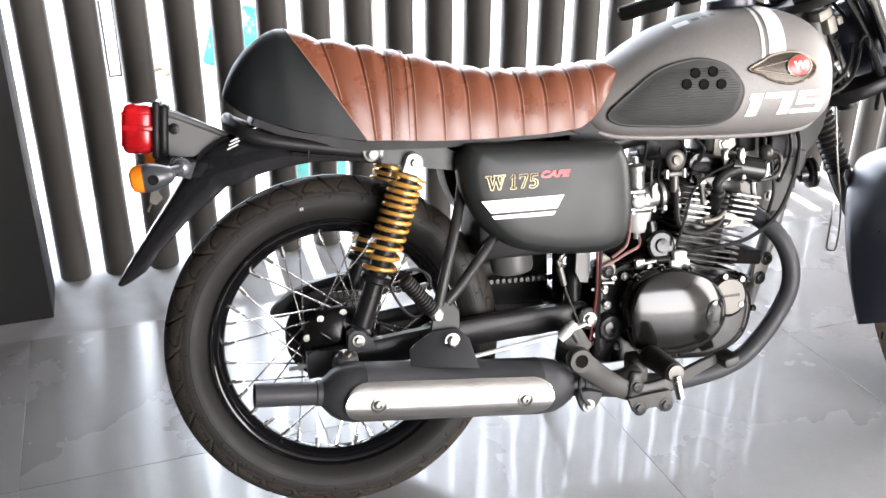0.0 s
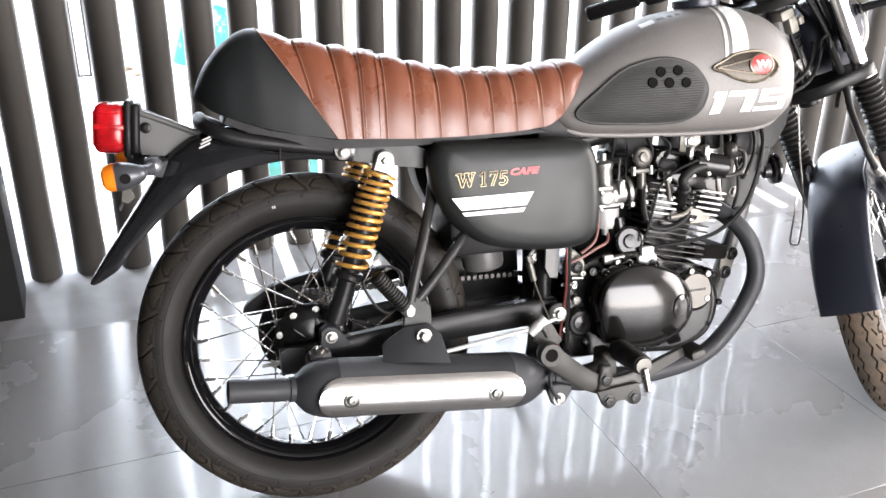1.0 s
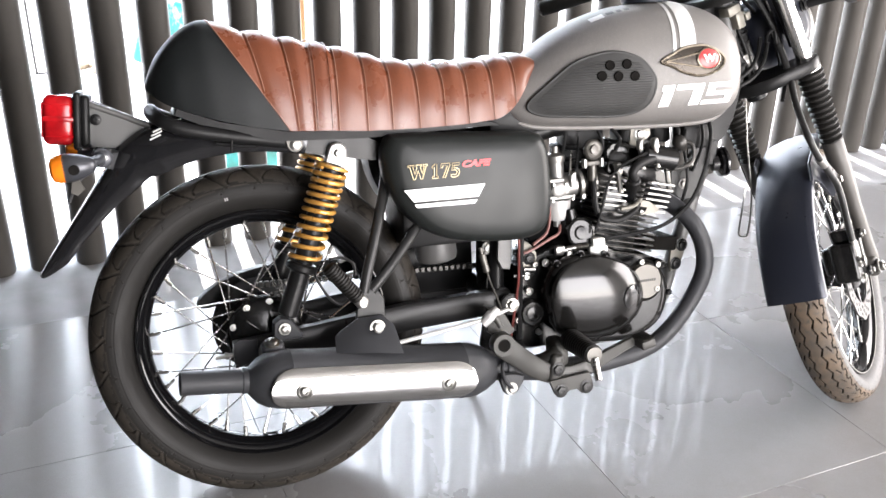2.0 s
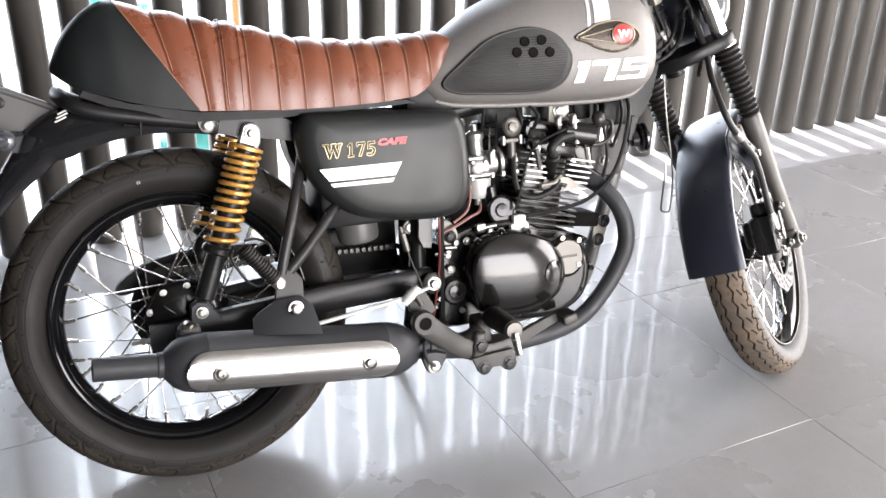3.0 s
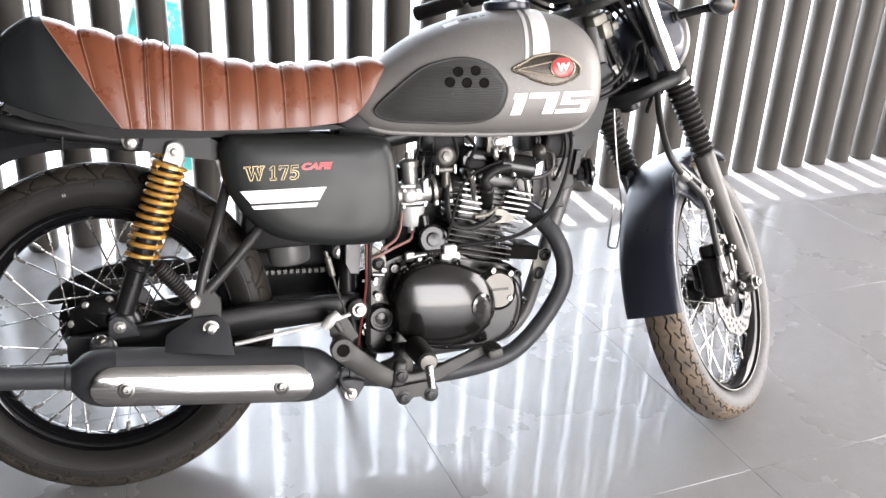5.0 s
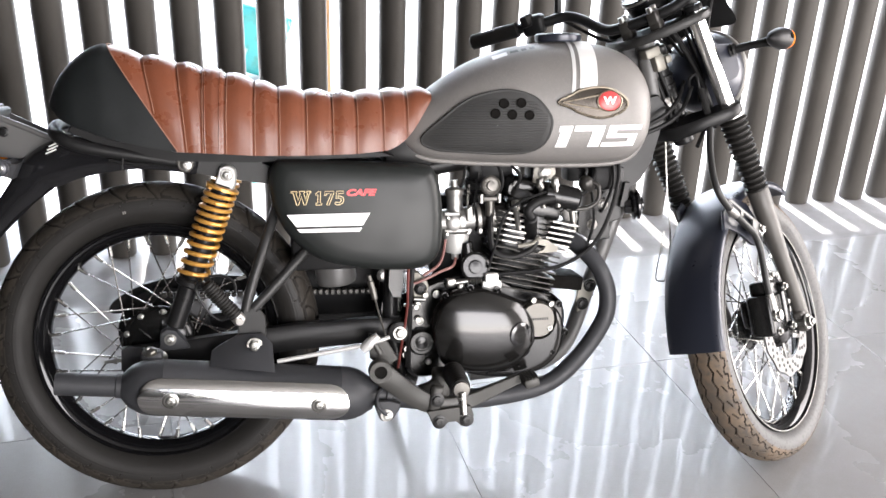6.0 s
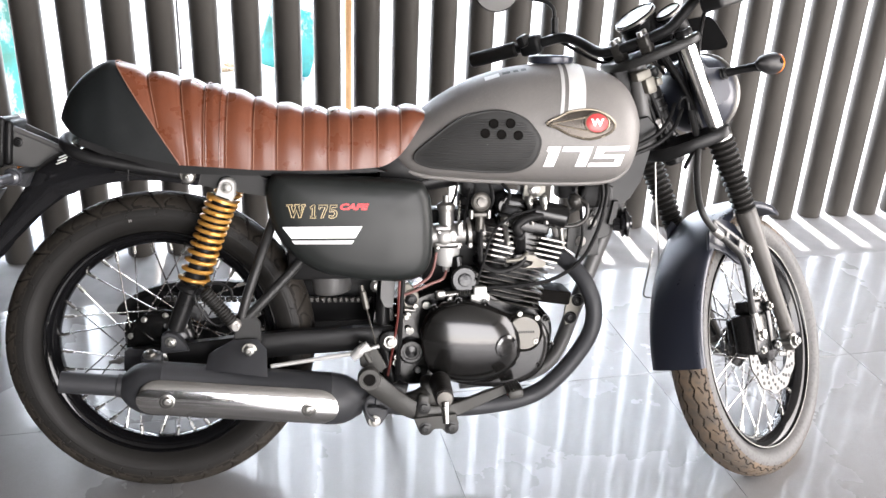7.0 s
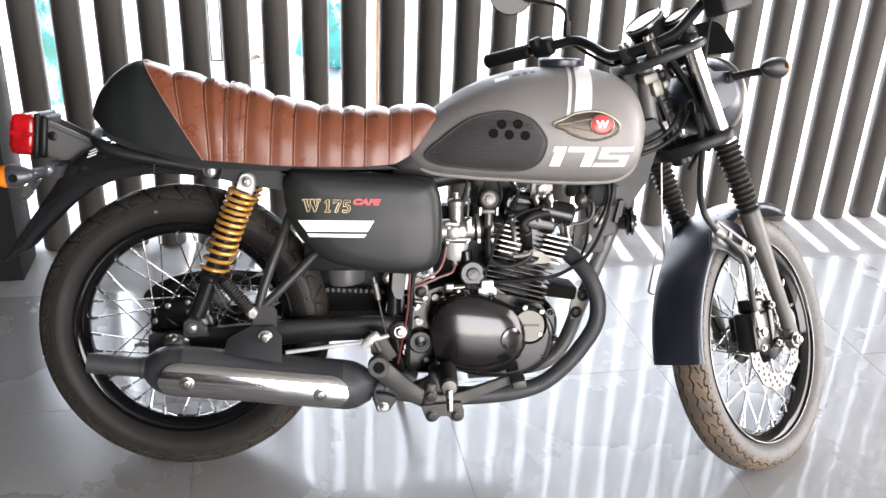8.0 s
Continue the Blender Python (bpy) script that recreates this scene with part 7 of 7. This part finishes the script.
for s in (-1, 1):
    bm = bmesh.new()
    rod(bm, (0.030, 0.196 * s, 0.296), (0.042, 0.184 * s, 0.338), 0.008, 12, 0.002)
    tube(bm, [(0.042, 0.184 * s, 0.338), (0.045, 0.182 * s, 0.356), (0.040, 0.192 * s, 0.378), (0.020, 0.23 * s, 0.405), (0.008, 0.25 * s, 0.420)], 0.0045, 10)
    mir = part("mirror", bm, SATIN, bike, "round rear-view mirror on a thin stem", m=FRONT)
    bm = bmesh.new()
    lathe(bm, [(0.0004, 0.018), (0.025, 0.014), (0.045, 0.006), (0.050, 0.0), (0.048, -0.002)], (0.0, 0.272 * s, 0.442), MIRROR_AXIS, 36)
    part("mirror_shell", bm, SATIN, mir)
    bm = bmesh.new()
    lathe(bm, [(0.0478, -0.002), (0.0003, -0.0022)], (0.0, 0.272 * s, 0.442), MIRROR_AXIS, 36)
    part("mirror_glass", bm, MIRROR, mir)
bm = bmesh.new()
dome(bm, [(-0.114, 0.148), (-0.113, 0.189), (-0.103, 0.217), (-0.080, 0.226), (-0.035, 0.229), (0.010, 0.226), (0.033, 0.217), (0.043, 0.189), (0.044, 0.148), (-0.035, 0.158)], [(0.0, 1.0), (-0.004, 0.98), (-0.012, 0.6), (-0.015, 0.02)], 4)
bmesh.ops.rotate(bm, verts=bm.verts, cent=(0, 0, 0), matrix=Matrix.Rotation(radians(90), 3, "Z"))
bmesh.ops.translate(bm, verts=bm.verts, vec=(0.150, 0, 0))
part("fly_screen", bm, PLASTIC, bike, "small black fly screen over the headlamp", m=FRONT)
# cables at the steering head
def cable(pts, r=0.0042, label="", m=FRONT, material=PLASTIC):
    bm = bmesh.new()
    tube(bm, pts, r, 8)
    return part("control_cable", bm, material, bike, label, m=m)


cable([(0.10, -0.03, 0.20), (0.075, -0.045, 0.12), (0.05, -0.05, 0.04), (0.02, -0.05, 0.00), (-0.05, -0.045, -0.03)])
cable([(0.10, 0.02, 0.20), (0.09, -0.02, 0.10), (0.07, -0.04, 0.02), (0.02, -0.06, -0.02)])
cable([(1.07, -0.005, 0.80), (1.05, -0.025, 0.765), (1.015, -0.045, 0.735), (0.965, -0.05, 0.712), (0.90, -0.045, 0.69)], 0.0045, m=None)
cable([(1.085, -0.01, 0.79), (1.06, -0.03, 0.748), (1.02, -0.05, 0.72), (0.97, -0.055, 0.70), (0.90, -0.05, 0.675)], 0.0045, m=None)
cable([(1.09, -0.015, 0.81), (1.10, -0.02, 0.78), (1.11, -0.02, 0.74), (1.105, -0.01, 0.71)], 0.0035, m=None)
cable([(1.075, -0.02, 0.79), (1.07, -0.03, 0.805), (1.08, -0.035, 0.815), (1.09, -0.03, 0.80), (1.095, -0.03, 0.76)], 0.003, m=None)
cable([(0.06, -0.06, 0.20), (0.062, -0.066, 0.12), (0.068, -0.066, 0.04)], 0.005)
cable([(0.045, -0.03, 0.20), (0.058, -0.045, 0.10), (0.055, -0.05, 0.01)], 0.006)
cable([(0.018, 0.135, 0.268), (0.05, 0.115, 0.238), (0.09, 0.06, 0.212), (0.12, 0.03, 0.15), (0.10, 0.0, 0.06)])
cable([(0.02, 0.19, 0.30), (0.03, 0.12, 0.225), (0.015, 0.06, 0.20), (0.02, 0.03, 0.14)], 0.004)
cable([(0.05, -0.165, 0.265), (0.085, -0.115, 0.225), (0.085, -0.075, 0.14), (0.06, -0.07, 0.05)], 0.0045)
cable([(0.03, 0.10, -0.01), (0.06, 0.115, -0.10), (0.06, 0.115, -0.22), (0.045, 0.10, -0.36), (0.02, 0.07, -0.46)], 0.004)
bm = bmesh.new()
lathe(bm, [(0.010, -0.026), (0.016, -0.024), (0.018, -0.012), (0.029, -0.009), (0.031, -0.005), (0.025, -0.002), (0.031, 0.001), (0.031, 0.005), (0.022, 0.009), (0.014, 0.010), (0.013, 0.014), (0.0004, 0.015)], (0.962, -0.038, 0.553), (1, -0.20, 0.1), 32)
horn = part("horn", bm, GLOSS, bike, "black disc horn")
bm = bmesh.new()
plate(bm, [(0.925, 0.55), (0.935, 0.60), (0.945, 0.60), (0.94, 0.55)], -0.045, -0.025, 0.001)
part("horn_bracket", bm, SATIN, horn)
bm = bmesh.new()
plate(bm, [(0.884, 0.632), (0.936, 0.630), (0.938, 0.590), (0.932, 0.523), (0.902, 0.513), (0.882, 0.560)], -0.032, -0.026, 0.003)
part("gusset_plate", bm, FRAMEGREY, bike, "dark grey frame gusset beside the horn")
bm = bmesh.new()
plate(bm, [(1.030, 0.751), (1.014, 0.685), (1.001, 0.637), (0.979, 0.601), (0.958, 0.584), (0.925, 0.592), (0.915, 0.630), (0.935, 0.700), (0.955, 0.760), (1.010, 0.775)], -0.018, -0.010, 0.003)
part("neck_gusset", bm, SATIN, bike, "satin grey frame plate at the steering neck")
bm = bmesh.new()
rod(bm, (0.986, 0.012, 0.890), (1.024, 0.012, 0.700), 0.0195, 24, 0.003)
part("neck_tube", bm, GREYLIT, bike, "grey tube of the frame's steering neck")
bm = bmesh.new()
plate(bm, [(0.839, 0.545), (0.871, 0.555), (0.892, 0.582), (0.905, 0.530), (0.909, 0.484), (0.867, 0.481), (0.837, 0.500)], -0.040, -0.033, 0.003)
hm = part("head_mount", bm, FRAMEGREY, engine, "grey plate between cylinder head and frame")
pieces("mount_bolt", lambda q: bolt(q, (0, 0, 0), r=0.0070, h=0.007), [pose(0.868, -0.040, 0.515), pose(0.890, -0.040, 0.556)], GREYM, hm)
# dark filler block, added to close a bright gap above the engine
bm = bmesh.new()
block(bm, (0.085, 0.030, 0.080), pose(0.768, 0.055, 0.560), 0.010, 2)
part("loom_cover", bm, PLASTIC, engine, "dark block added to darken the gap under the tank")
bm = bmesh.new()
lathe(bm, [(0.008, -0.02), (0.0145, -0.016), (0.0155, 0.0), (0.012, 0.010), (0.006, 0.014)], (0.846, -0.060, 0.604), (-0.5, -0.6, 0.6), 20)
tube(bm, [(0.850, -0.064, 0.608), (0.868, -0.072, 0.598), (0.866, -0.076, 0.570), (0.840, -0.080, 0.556), (0.800, -0.082, 0.556)], 0.0045, 10)
part("breather_cap", bm, FINS, engine, "dark breather cap and its hose")
bm = bmesh.new()
tube(bm, [(1.036, -0.015, 0.490), (1.034, -0.015, 0.470), (1.023, -0.015, 0.400), (1.024, -0.015, 0.386), (1.034, -0.015, 0.382), (1.045, -0.015, 0.390), (1.052, -0.015, 0.466), (1.039, -0.015, 0.579), (1.031, -0.015, 0.680)], 0.0019, 6)
part("wire_loop", bm, STEEL, bike, "thin bent wire loop")

# ---- floor tiles ----
bm = bmesh.new()
block(bm, (0.6041, 0.6041, 0.010), Matrix.Translation((0, 0, -0.005)), 0.0006, 1)
tile = None
for i in range(-5, 8):
    for j in range(-9, 3):
        u, v = TILE_U + (i + 0.5) * PITCH_T, TILE_V + (j - 0.5) * PITCH_T
        if v > 2.45 or u < -2.2 or u > 4.3:
            continue
        mt = UV @ pose(u, v, 0, 0, 0, 90 * ((i * 7 + j * 3) % 4))
        tile = again(tile, mt) if tile else part("tile", bm, TILE, floor, m=mt)
